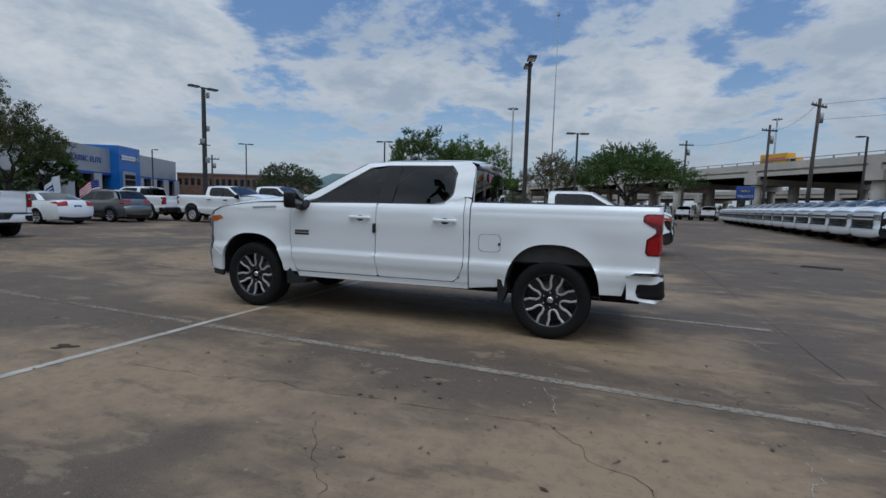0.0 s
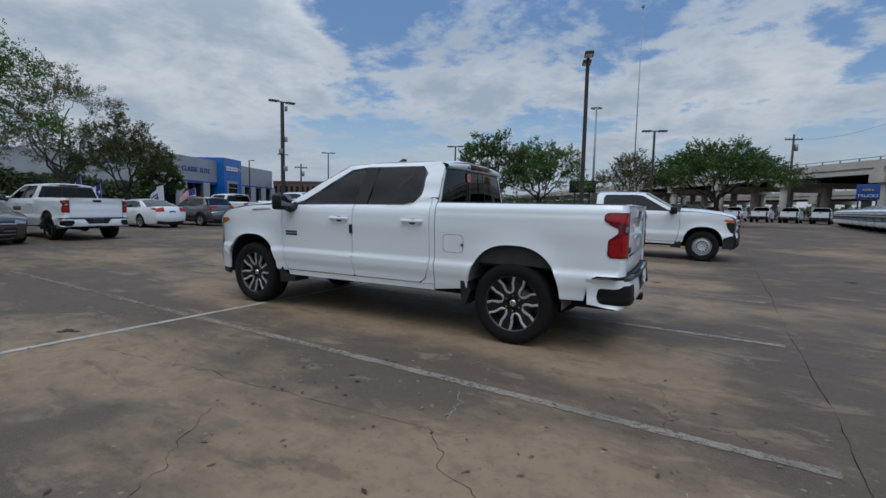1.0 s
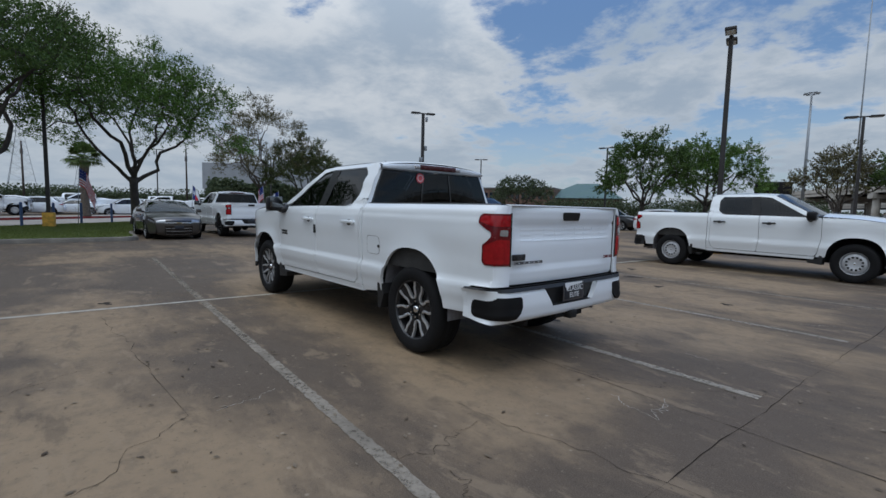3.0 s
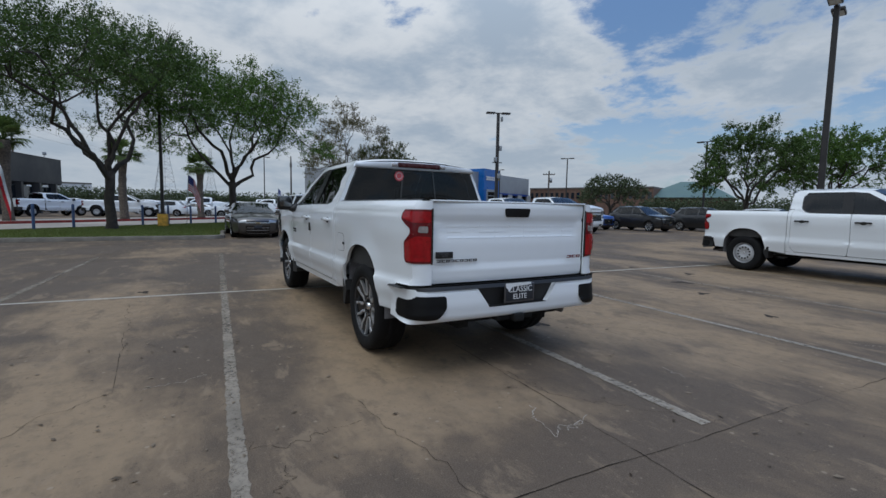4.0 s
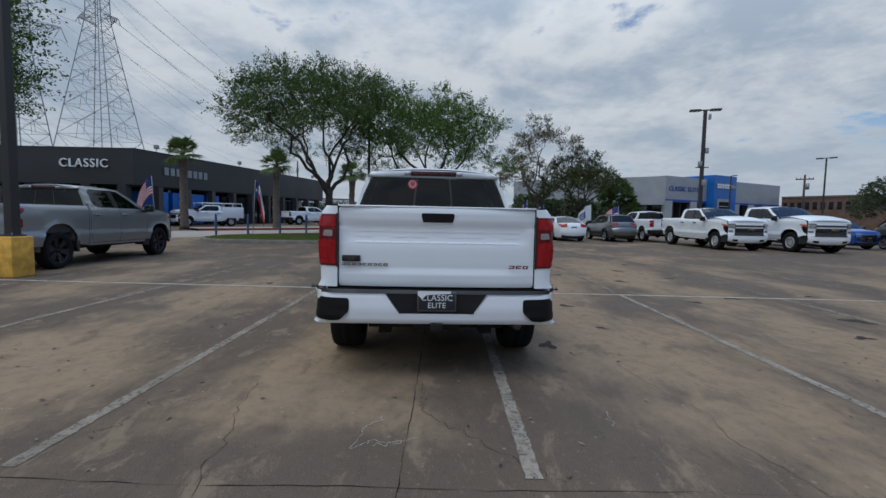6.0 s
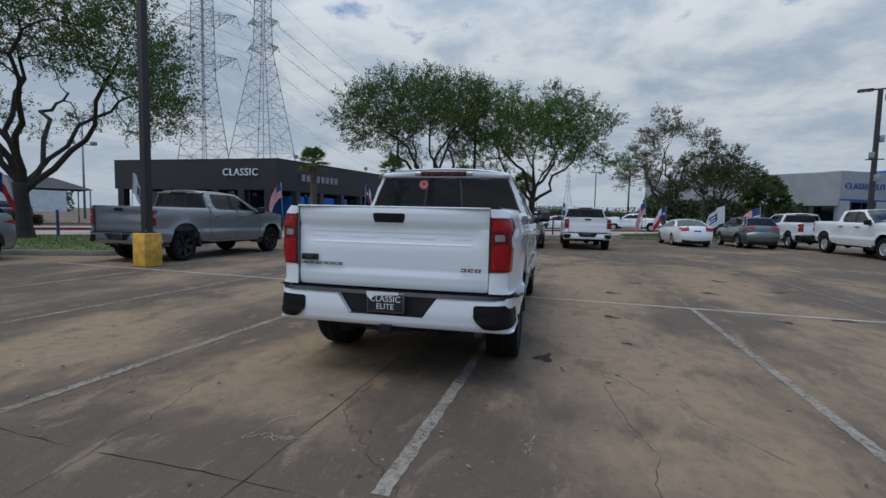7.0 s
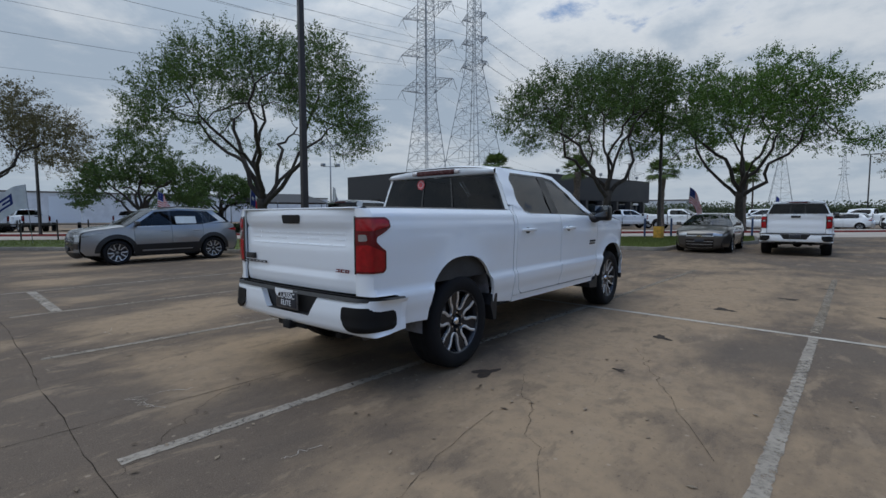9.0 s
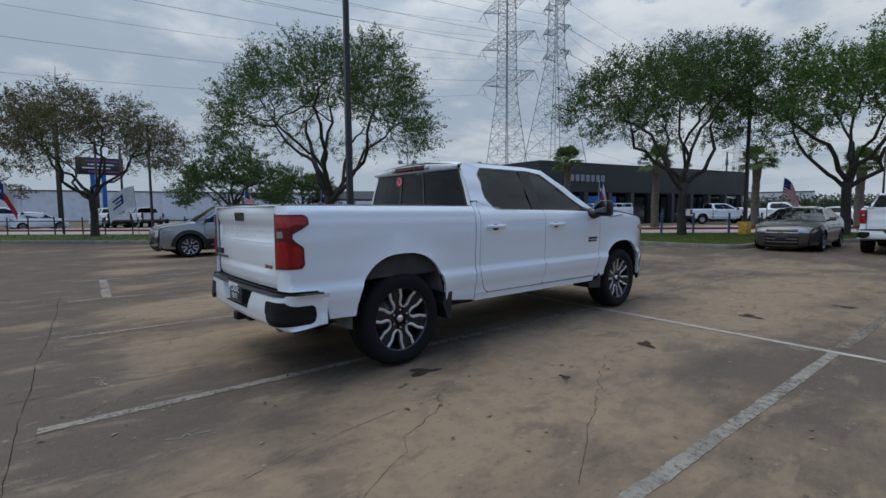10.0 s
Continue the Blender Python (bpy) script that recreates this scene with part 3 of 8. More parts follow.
def arch_radius(x, z, cx, a=0.485, b=0.60, z0=0.40, p=2.5):
    return (abs((x - cx) / a) ** p + abs(max(z - z0, 0.0) / b) ** p) ** (1 / p)


def pickup_half(x, z):
    y = interp(z, PZ, PY)
    if x < -4.02:
        y -= 0.30 * ((-4.02 - x) / 0.74) ** 2.2
    if x > 0.40:
        y -= 0.060 * ((x - 0.40) / 0.60) ** 1.8
    if -0.90 < x and z > 1.34:
        y = max(y, 0.990 - 0.75 * (z - 1.34) - 0.06 * max(0.0, (x - 0.4) / 0.6) ** 1.8)
    if z < 1.25:
        for cx, b in ((0.0, 0.60), (-WB, 0.55)):
            r = arch_radius(x, z, cx, b=b)
            if 0.98 < r < 1.3:
                y += 0.026 * (1 - (r - 0.98) / 0.32) ** 1.5
    return y


def arch_points(cx, z0, b=0.60, n=22, a=0.485, p=2.5):
    """From the rear foot over the top to the front foot, from height z0."""
    out = []
    for k in range(n + 1):
        t = math.pi * k / n
        c, s = math.cos(t), math.sin(t)
        x = cx + a * math.copysign(abs(c) ** (2 / p), c)
        z = 0.40 + b * abs(s) ** (2 / p)
        out.append((x, max(z, z0)))
    return out


def wheel(parent, x, y, side, r, style, width=0.27):
    """tyre, rim, spokes and brake of one wheel; side: -1 or 1, the way it faces."""
    m = pose(x, y, r)
    rim = 0.278 * r / 0.41 if style != "steel" else 0.238 * r / 0.41
    if style == "car":
        rim = r * 0.70
    f = side * width / 2
    bm = bmesh.new()
    lathe(bm, [(rim * 0.99, -f * 0.9), (rim * 1.05, -f), (r * 0.94, -f * 1.04), (r * 0.985, -f * 0.86), (r, -f * 0.55), (r * 0.988, -f * 0.28), (r * 0.988, -f * 0.22), (r, -f * 0.2), (r, f * 0.2),
               (r * 0.988, f * 0.22), (r * 0.988, f * 0.28), (r, f * 0.55), (r * 0.985, f * 0.86), (r * 0.94, f * 1.04), ((r + rim) / 2, f * 1.10), (rim * 1.06, f * 1.02), (rim * 1.0, f * 0.94), (rim * 0.97, f * 0.80)], 40)
    w = part("wheel", placed(bm, m), "rubber", parent)
    bm = bmesh.new()
    lathe(bm, [(rim * 0.92, -f * 0.9), (rim * 0.93, f * 0.5), (rim * 0.965, f * 0.88), (rim * 1.0, f * 0.95), (rim * 1.0, f * 0.90)], 40)
    lathe(bm, [(rim * 0.92, f * 0.05), (0.0, f * 0.05)], 24)
    part("rim", placed(bm, m), {"sport": "dark_alloy", "black": "dark_alloy", "steel": "steel_wheel", "car": "spoke_grey"}[style], w)
    bm = bmesh.new()
    lathe(bm, [(rim * 0.0, f * 0.2), (rim * 0.72, f * 0.2), (rim * 0.72, f * 0.1)], 28)
    part("brake_disc", placed(bm, m), "brake", w)
    if style in ("sport", "black", "car"):
        n = 6 if style != "car" else 5
        face, edge = bmesh.new(), bmesh.new()
        bright = {"sport": "machined", "black": "dark_alloy", "car": "machined"}[style]
        for k in range(n):
            base = 2 * math.pi * k / n + 0.26
            turn = Matrix.Rotation(base, 4, "Y")
            # a dark spoke body and two bright edges that meet in a U towards the hub
            sp = bmesh.new()
            w0, w1 = rim * 0.10, rim * 0.19
            for s, bmx in ((0, face),):
                vs = [sp.verts.new(p) for p in ((rim * 0.22, f * 0.62, -w0), (rim * 0.22, f * 0.62, w0), (rim * 0.95, f * 0.80, w1), (rim * 0.95, f * 0.80, -w1))]
                sp.faces.new(vs)
                ve = [sp.verts.new(v.co - Vector((0, f * 0.28, 0))) for v in vs]
                for i in range(4):
                    sp.faces.new((vs[i], vs[(i + 1) % 4], ve[(i + 1) % 4], ve[i]))
            placed(sp, turn @ Matrix.Rotation(math.pi / n, 4, "Y"))
            me = bpy.data.meshes.new("x")
            sp.to_mesh(me)
            face.from_mesh(me)
            bpy.data.meshes.remove(me)
            sp.free()
            eb = bmesh.new()
            for s in (-1, 1):
                chain = [(rim * 0.36, 0.0), (rim * 0.40, s * rim * 0.085), (rim * 0.50, s * rim * 0.150), (rim * 0.72, s * rim * 0.190), (rim * 0.965, s * rim * 0.330)]
                fat = {"sport": 1.45, "car": 1.7}.get(style, 1.2)
                wid = [rim * w_ * fat for w_ in (0.040, 0.038, 0.032, 0.030, 0.040)]
                prev = None
                for (rr, q), ww in zip(chain, wid):
                    yy = f * (0.66 + 0.22 * (rr / rim - 0.3) / 0.67)
                    cur = [eb.verts.new((rr, yy, q - ww)), eb.verts.new((rr, yy + f * 0.02, q)), eb.verts.new((rr, yy, q + ww)), eb.verts.new((rr, yy - f * 0.18, q + ww)), eb.verts.new((rr, yy - f * 0.18, q - ww))]
                    if prev:
                        for i in range(5):
                            eb.faces.new((prev[i], prev[(i + 1) % 5], cur[(i + 1) % 5], cur[i]))
                    prev = cur
            placed(eb, turn)
            me = bpy.data.meshes.new("x")
            eb.to_mesh(me)
            edge.from_mesh(me)
            bpy.data.meshes.remove(me)
            eb.free()
        part("spoke_body", placed(face, m), "dark_alloy", w, smooth=False)
        part("spoke_face", placed(edge, m), bright, w, smooth=False)
        ring = bmesh.new()
        lathe(ring, [(rim * 0.972, f * 0.88), (rim * 0.976, f * 0.935), (rim * 0.998, f * 0.955)], 40)
        part("rim_lip", placed(ring, m), "spoke_grey" if style == "sport" else bright, w)
    else:
        disc = bmesh.new()
        lathe(disc, [(rim * 0.90, f * 0.60), (rim * 0.80, f * 0.80), (rim * 0.64, f * 0.84)], 40)
        lathe(disc, [(rim * 0.46, f * 0.80), (rim * 0.34, f * 0.74), (0.0, f * 0.72)], 40)
        for k in range(12):      # bridges between the round holes
            a = 2 * math.pi * k / 12
            da = 0.115
            q = []
            for rr, half_a, yy in ((rim * 0.64, da * 1.25, f * 0.84), (rim * 0.55, da * 0.85, f * 0.83), (rim * 0.46, da * 1.7, f * 0.80)):
                q.append([disc.verts.new((rr * math.cos(a + s * half_a), yy, rr * math.sin(a + s * half_a))) for s in (-1, 1)])
            for a0, a1 in zip(q, q[1:]):
                disc.faces.new((a0[0], a0[1], a1[1], a1[0]))
        part("wheel_disc", placed(disc, m), "steel_wheel", w)
        dark = bmesh.new()
        lathe(dark, [(rim * 0.86, f * 0.5), (0.0, f * 0.5)], 24)
        part("wheel_back", placed(dark, m), "under", w)
    hub = bmesh.new()
    lathe(hub, [(rim * 0.13, f * 0.5), (rim * 0.12, f * 0.70), (rim * 0.09, f * 0.74), (0.0, f * 0.75)], 20)
    part("hub_cap", placed(hub, m), "chrome" if style in ("sport", "steel") else "dark_alloy" if style == "black" else "alloy", w)
    if style in ("sport", "steel"):
        nuts = bmesh.new()
        for k in range(6):
            a = 2 * math.pi * (k + 0.5) / 6
            lathe(nuts, [(rim * 0.036, f * 0.4), (rim * 0.036, f * 0.70), (0.0, f * 0.71)], 6, centre=(rim * 0.28 * math.cos(a), 0, rim * 0.28 * math.sin(a)))
        part("wheel_nuts", placed(nuts, m), "chrome", w, smooth=False)
    return w


def letter_bars(parent, name, material, count, w, h, m, gap=0.22, depth=0.006, solid=False):
    """A row of plain blocks where a badge stands, one block a letter."""
    bm = bmesh.new()
    pitch = w / count
    for k in range(count):
        x0 = -w / 2 + k * pitch
        a, b = x0 + pitch * gap / 2, x0 + pitch * (1 - gap / 2)
        if solid:
            box(bm, (a, -h / 2, 0), (b, h / 2, depth))
            continue
        box(bm, (a, -h / 2, 0), (b, -h / 2 + h * 0.30, depth))
        box(bm, (a, h / 2 - h * 0.30, 0), (b, h / 2, depth))
        if k % 3:
            box(bm, (a, -h / 2 + h * 0.30, 0), (a + (b - a) * 0.3, h / 2 - h * 0.30, depth))
        if k % 3 != 1:
            box(bm, (b - (b - a) * 0.3, -h / 2 + h * 0.30, 0), (b, h / 2 - h * 0.30, depth))
    return part(name, placed(bm, m), material, parent, smooth=False)


def side_place(half, side):
    return lambda x, z: Vector((x, side * half(x, z), z))


DLO_FRONT = [(-2.86, 1.365), (-2.16, 1.775), (-1.93, 1.80), (-1.99, 1.375)]
DLO_REAR = [(-1.83, 1.378), (-1.77, 1.803), (-1.16, 1.80), (-1.105, 1.70), (-1.12, 1.485), (-1.19, 1.41), (-1.31, 1.385)]


def pickup(label, m, paint_name="white", wheels="sport", trim="sport", step=0.09, group="", category="pickup truck", detail=True, hd=False):
    """A crew-cab pickup. trim: sport (painted bumpers) or work (black bumpers, black handles)."""
    t = thing("pickup_truck", label, category, m, group)
    half = pickup_half
    P = paint_name
    black = "plastic"
    rear_arch = arch_points(0.0, 0.52)
    front_arch = arch_points(-WB, 0.50, b=0.55)
    g = 0.004

    panels = {
        "front_fender": [(-3.165, 1.355), (-3.175, 0.90), (-3.13, 0.62), (-3.09, 0.50), (-3.245, 0.50)] + [p for p in front_arch if p[1] > 0.501][0:] + [(-4.235, 0.60), (-4.44, 0.60), (-4.450, 0.80), (-4.455, 1.0), (-4.425, 1.165), (-4.36, 1.215), (-4.20, 1.268), (-3.7, 1.338)],
        "front_door": rounded([(-3.155, 1.345), (-2.0, 1.365), (-2.012, 0.75), (-1.975, 0.525), (-3.075, 0.515), (-3.12, 0.62), (-3.167, 0.90)], 0.03),
        "rear_door": rounded([(-1.99, 1.365), (-1.22, 1.375), (-1.06, 1.42), (-0.955, 1.46), (-0.945, 0.72), (-1.00, 0.58), (-1.06, 0.532), (-1.965, 0.525), (-2.002, 0.75)], 0.03),
        "rocker_panel": [(-3.08, 0.505), (-0.885, 0.525), (-0.885, 0.462), (-3.06, 0.445)],
        "cab_corner": [(-0.947, 1.46), (-0.885, 1.44), (-0.885, 0.53), (-1.05, 0.525), (-0.99, 0.58), (-0.937, 0.72)],
    }
    rear_edge = [(0.986, 1.405), (0.986, 0.764), (0.80, 0.762), (0.735, 0.72), (0.70, 0.56), (0.69, 0.52)]
    panels["bed_side"] = [(-0.872, 1.405)] + rear_edge + rear_arch + [(-0.872, 0.475)]
    panels["bed_side"] = [p for i, p in enumerate(panels["bed_side"]) if i == 0 or (Vector(p) - Vector(panels["bed_side"][i - 1])).length > 1e-4]
    panels["front_fender"] = [p for i, p in enumerate(panels["front_fender"]) if i == 0 or (Vector(p) - Vector(panels["front_fender"][i - 1])).length > 1e-4]
    rise = 0.10 if hd else 0.0      # the heavy-duty hood stands higher
    panels["front_fender"] = [(x, z + rise * min(1.0, max(0.0, (-3.15 - x) / 0.3)) if z > 1.15 else z) for x, z in panels["front_fender"]]
    for name, outline in panels.items():
        for side in (-1, 1):
            bm = fill(bmesh.new(), outline, side_place(half, side), (step * 1.2, 0.028 if detail else 0.06), 0.03)
            part(name, bm, P, t)

    # greenhouse: painted frame round the windows, black trim, glass
    outer = [(-3.10, 1.352), (-2.22, 1.842), (-1.90, 1.862), (-0.95, 1.862), (-0.885, 1.80), (-0.885, 1.46), (-0.95, 1.465), (-1.10, 1.405), (-1.30, 1.372), (-1.91, 1.37)]
    inner = [(-2.91, 1.355), (-2.17, 1.790), (-1.93, 1.818), (-1.15, 1.816), (-1.08, 1.73), (-1.095, 1.49), (-1.12, 1.455), (-1.19, 1.395), (-1.32, 1.368), (-1.91, 1.362)]
    trim_in = [(-2.86, 1.372), (-2.155, 1.775), (-1.93, 1.802), (-1.165, 1.800), (-1.105, 1.72), (-1.118, 1.49), (-1.14, 1.465), (-1.205, 1.412), (-1.32, 1.385), (-1.91, 1.378)]

    def dense(chain):
        out = []
        for a, b in zip(chain, chain[1:] + chain[:1]):
            out += [tuple(Vector(a).lerp(Vector(b), k / 5)[:2]) for k in range(5)]
        return out

    for side in (-1, 1):
        part("window_surround", ring_band(bmesh.new(), dense(outer), dense(inner), side_place(half, side), 0.02), P, t)
        part("window_trim", ring_band(bmesh.new(), dense(inner), dense(trim_in), lambda x, z: Vector((x, side * (half(x, z) - 0.006), z))), "gloss_black", t)
        pl = [(-2.005, 1.372), (-1.945, 1.806), (-1.765, 1.808), (-1.82, 1.376)]
        part("door_pillar", fill(bmesh.new(), pl, lambda x, z: Vector((x, side * (half(x, z) - 0.004), z)), 0.12), "satin_black", t)
        for name, dlo in (("front_window", DLO_FRONT), ("rear_window", DLO_REAR)):
            part(name, fill(bmesh.new(), dlo, lambda x, z: Vector((x, side * (half(x, z) - 0.012), z)), 0.2), "tint_deep" if name == "rear_window" else "tint", t)

    # top: hood, windshield, roof, rear window and its frame
    part("hood", ribbon(bmesh.new(), [tuple(p[:2]) for p in spline([(-4.50, 1.155 + rise), (-4.45, 1.205 + rise), (-4.22, 1.272 + rise), (-3.70, 1.345 + rise), (-3.17, 1.375 + rise * 0.4)], 5)], lambda x, z: half(x, min(z, 1.30)) - g, lambda s: 0.085 * min(1, s * 4 + 0.3), ns=18, power=3.0), P, t)
    part("cowl", ribbon(bmesh.new(), [(-3.17, 1.377), (-3.06, 1.380)], lambda x, z: 0.93, 0.05, ns=10), black, t)
    part("windshield", ribbon(bmesh.new(), [tuple(p[:2]) for p in spline([(-3.06, 1.372), (-2.62, 1.635), (-2.235, 1.845)], 5)], lambda x, z: half(x, z) - 0.012, 0.06, ns=14), "clear", t)
    roof_chain = [tuple(p[:2]) for p in spline([(-2.235, 1.842), (-1.9, 1.864), (-1.4, 1.868), (-1.0, 1.862), (-0.86, 1.835)], 5)]
    part("roof", ribbon(bmesh.new(), roof_chain, lambda x, z: half(x, min(z, 1.862)), 0.055, ns=16, power=2.4), P, t)
    back = [(-0.86, 1.838), (-0.83, 1.80), (-0.885, 1.785)]
    part("roof_spoiler", ribbon(bmesh.new(), back, lambda x, z: half(-1, min(z, 1.86)), lambda s: 0.055 * (1 - s), ns=16), P, t)
    wz = lambda x, z: half(-1.0, z)
    frame_chain = lambda z0, z1: [(-0.885 + 0.02 * (1.785 - z) / 0.38, z) for z in (z1, (z0 + z1) / 2, z0)]
    for s0, s1 in ((-1.0, -0.955), (0.955, 1.0)):
        part("cab_pillar", ribbon(bmesh.new(), frame_chain(1.36, 1.79), wz, 0.03, s0, s1, 2), P, t)
    part("rear_glass", ribbon(bmesh.new(), frame_chain(1.415, 1.775), wz, 0.03, -0.955, 0.955, 12), "tint", t)
    for s0, s1 in ((-0.955, -0.935), (-0.26, -0.235), (0.235, 0.26), (0.935, 0.955)):
        part("glass_bar", ribbon(bmesh.new(), frame_chain(1.415, 1.775), wz, 0.034, s0, s1, 2, lift=0.003), "gloss_black", t)
    part("cab_back", ribbon(bmesh.new(), frame_chain(0.6, 1.415), wz, 0.02, -0.93, 0.93, 8), P, t)
    part("brake_light", boxed((-0.84, -0.27, 1.806), (-0.796, 0.27, 1.862), 0.008), "lamp_smoked", t, "dark red high brake light on the roof edge")
    for s in (-1, 1):
        part("cargo_lamp", boxed((-0.84, s * 0.31 - 0.035, 1.812), (-0.797, s * 0.31 + 0.035, 1.852), 0.008), "lamp_clear", t)
    if detail:
        fin = bmesh.new()
        vs = [(-2.10, 1.905), (-1.90, 1.905), (-1.89, 1.985), (-1.94, 1.998)]
        for y in (-0.02, 0.02):
            fin.faces.new([fin.verts.new((x, y * (1 if z < 1.95 else 0.4), z)) for x, z in vs])
        lo, hi = fin.verts[:4], fin.verts[4:]
        fin.verts.ensure_lookup_table()
        for i in range(4):
            fin.faces.new((fin.verts[i], fin.verts[(i + 1) % 4], fin.verts[4 + (i + 1) % 4], fin.verts[4 + i]))
        part("roof_antenna", fin, "gloss_black", t)

    # bed: rail caps, inner walls, floor, tailgate
    for side in (-1, 1):
        bm = bmesh.new()
        fill(bm, [(-0.875, 0.0), (0.99, 0.0), (0.99, 1.0), (-0.875, 1.0)], lambda x, v: Vector((x, side * (half(x, 1.405) - 0.012 - 0.085 * v), 1.406 + 0.012 * math.sin(math.pi * min(1, v * 1.2)))), 0.3)
        part("bed_rail_cap", bm, black, t, "black plastic bed rail cap")
    bm = bmesh.new()
    for side in (-1, 1):
        box(bm, (-0.87, side * 0.80 - 0.02, 0.80), (0.99, side * 0.80 + 0.02, 1.39))
    box(bm, (-0.87, -0.82, 0.76), (0.99, 0.82, 0.80))
    part("bed_liner", bm, black, t, smooth=False)

    def gate(y, z):
        """The tailgate's relief."""
        x = interp(z, [0.765, 0.80, 0.893, 0.905, 0.96, 1.06, 1.11, 1.145, 1.21, 1.245, 1.295, 1.37, 1.40], [1.032, 1.042, 1.048, 1.034, 1.038, 1.041, 1.039, 1.029, 1.026, 1.028, 1.046, 1.050, 1.042])
        if z < 0.885 or z > 1.26:
            pass
        elif abs(y) > 0.66:
            edge = min(1.0, (abs(y) - 0.66) / 0.10)
            x += (1.042 - x) * edge * edge
        return x - 0.035 * (abs(y) / 0.79) ** 3

    bm = fill(bmesh.new(), rounded([(-0.783, 0.768), (0.783, 0.768), (0.783, 1.398), (-0.783, 1.398)], 0.018), lambda y, z: Vector((gate(y, z), y, z)), 0.028 if detail else 0.07, 0.03, lambda y, z: Vector((-0.05, 0, 0)))
    tg = part("tailgate", bm, P, t)
    part("tailgate_cap", boxed((0.965, -0.785, 1.400), (1.045, 0.785, 1.412), 0.004), P, tg)
    hb = fill(bmesh.new(), rounded([(-0.118, 1.285), (0.118, 1.285), (0.132, 1.335), (0.128, 1.357), (-0.128, 1.357), (-0.132, 1.335)], 0.012), lambda y, z: Vector((gate(y, z) + 0.004, y, z)), 0.06)
    part("tailgate_handle", hb, "satin_black", tg, "black tailgate handle")
    if detail:
        n = 9
        for k in range(n):
            y0 = -0.66 + 1.32 * k / n
            for z0 in (1.118, 1.162, 1.205):
                bars = bmesh.new()
                if z0 != 1.162 or k % 3 != 1:
                    a, b = y0 + 0.008, y0 + 1.32 / n - 0.008
                    fill(bars, [(a, z0), (b, z0), (b, z0 + 0.014), (a, z0 + 0.014)], lambda y, z: Vector((gate(y, z) + 0.0022, y, z)), (0.06, 0.02), 0.004, lambda y, z: Vector((-0.005, 0, 0)))
                    part("embossed_mark", bars, P, tg)
        letter_bars(tg, "model_badge", "badge_grey", 9, 0.37, 0.020, on_plane((1.043, -0.575, 0.945), (0, 1, 0), (0, 0, 1)))
        letter_bars(tg, "trim_badge", "badge_red", 3, 0.165, 0.026, on_plane((1.043, 0.655, 0.937), (0, 1, 0.0), (0, 0.25, 1)))
        part("dealer_badge", boxed((1.020, -0.755, 0.966), (1.044, -0.612, 1.015), 0.003), "badge_black", tg, "black dealer badge with small print")
        for z, txt in ((1.001, "CLASSIC"), (0.981, "ELITE")):
            part("badge_print", placed(words(txt, 0.021, 0.0006), on_plane((1.0448, -0.683, z), (0, 1, 0), (0, 0, 1))), "badge_grey", tg, smooth=False)

    # tail lamps, wrapped round the corner
    def corner(side, lift=0.0):
        """The bed's rear corner: s runs from the tailgate's edge round on to the bed side."""
        def place(s, z):
            edge = half(0.986, z)
            if s < 0.153:
                q = max(s, 0.0) / 0.153
                return Vector((1.034 - 0.048 * q ** 2.6 + lift, side * (0.790 + min(s, 0.0) + q * (edge - 0.790) + lift * q), z))
            x = 0.986 - (s - 0.153)
            return Vector((x + lift * max(0.0, 1 - (s - 0.153) / 0.05), side * (half(x, z) + lift), z))
        return place

    lens_line = rounded([(0.004, 1.338), (0.262, 1.338), (0.292, 1.315), (0.292, 1.262), (0.235, 1.225), (0.176, 1.195), (0.172, 1.160), (0.205, 1.125), (0.252, 1.092), (0.258, 0.960), (0.235, 0.932), (0.004, 0.928)], 0.012)
    for side in (-1, 1):
        cor = fill(bmesh.new(), [(0.002, 0.764), (0.158, 0.764), (0.158, 1.402), (0.002, 1.402)], corner(side, 0.0005), (0.022, 0.05), 0.02, lambda s, z: Vector((-0.02, 0, 0)))
        part("bed_corner", cor, P, t)
        lamp = part("tail_lamp", fill(bmesh.new(), lens_line, corner(side, 0.006), 0.03, 0.006, lambda s, z: Vector((-0.004, -side * 0.006, 0))), "lamp_red_deep", t, "red tail lamp with a clear reversing window")
        lobes = ([(0.020, 1.322), (0.252, 1.322), (0.276, 1.304), (0.274, 1.272), (0.150, 1.238), (0.020, 1.238)],
                 [(0.020, 1.132), (0.120, 1.138), (0.236, 1.082), (0.240, 0.968), (0.222, 0.947), (0.020, 0.945)])
        for line in lobes:
            part("lamp_lobe", fill(bmesh.new(), rounded(line, 0.012), corner(side, 0.0095), 0.03, 0.003, lambda s, z: Vector((-0.003, -side * 0.003, 0))), "lamp_red", lamp)
        part("lamp_fold", fill(bmesh.new(), [(0.050, 1.110), (0.120, 1.112), (0.150, 1.080), (0.150, 0.985), (0.050, 0.985)], corner(side, 0.013), 0.03, 0.004, lambda s, z: Vector((-0.004, -side * 0.004, 0))), "lamp_red", lamp)
        part("lamp_window", fill(bmesh.new(), rounded([(0.040, 1.212), (0.106, 1.212), (0.112, 1.166), (0.040, 1.162)], 0.012), corner(side, 0.0095), 0.03, 0.003, lambda s, z: Vector((-0.003, -side * 0.003, 0))), "lamp_clear", lamp)
        part("lamp_border", fill(bmesh.new(), [(-0.004, 1.345), (0.010, 1.345), (0.010, 0.922), (-0.004, 0.922)], corner(side, 0.007), 0.02, 0.008, lambda s, z: Vector((-0.008, 0, 0))), "gloss_black", lamp)

    # rear bumper: a shell bent round the corners, step pads, notch with the number plate
    bpaint = P if trim == "sport" else "plastic"

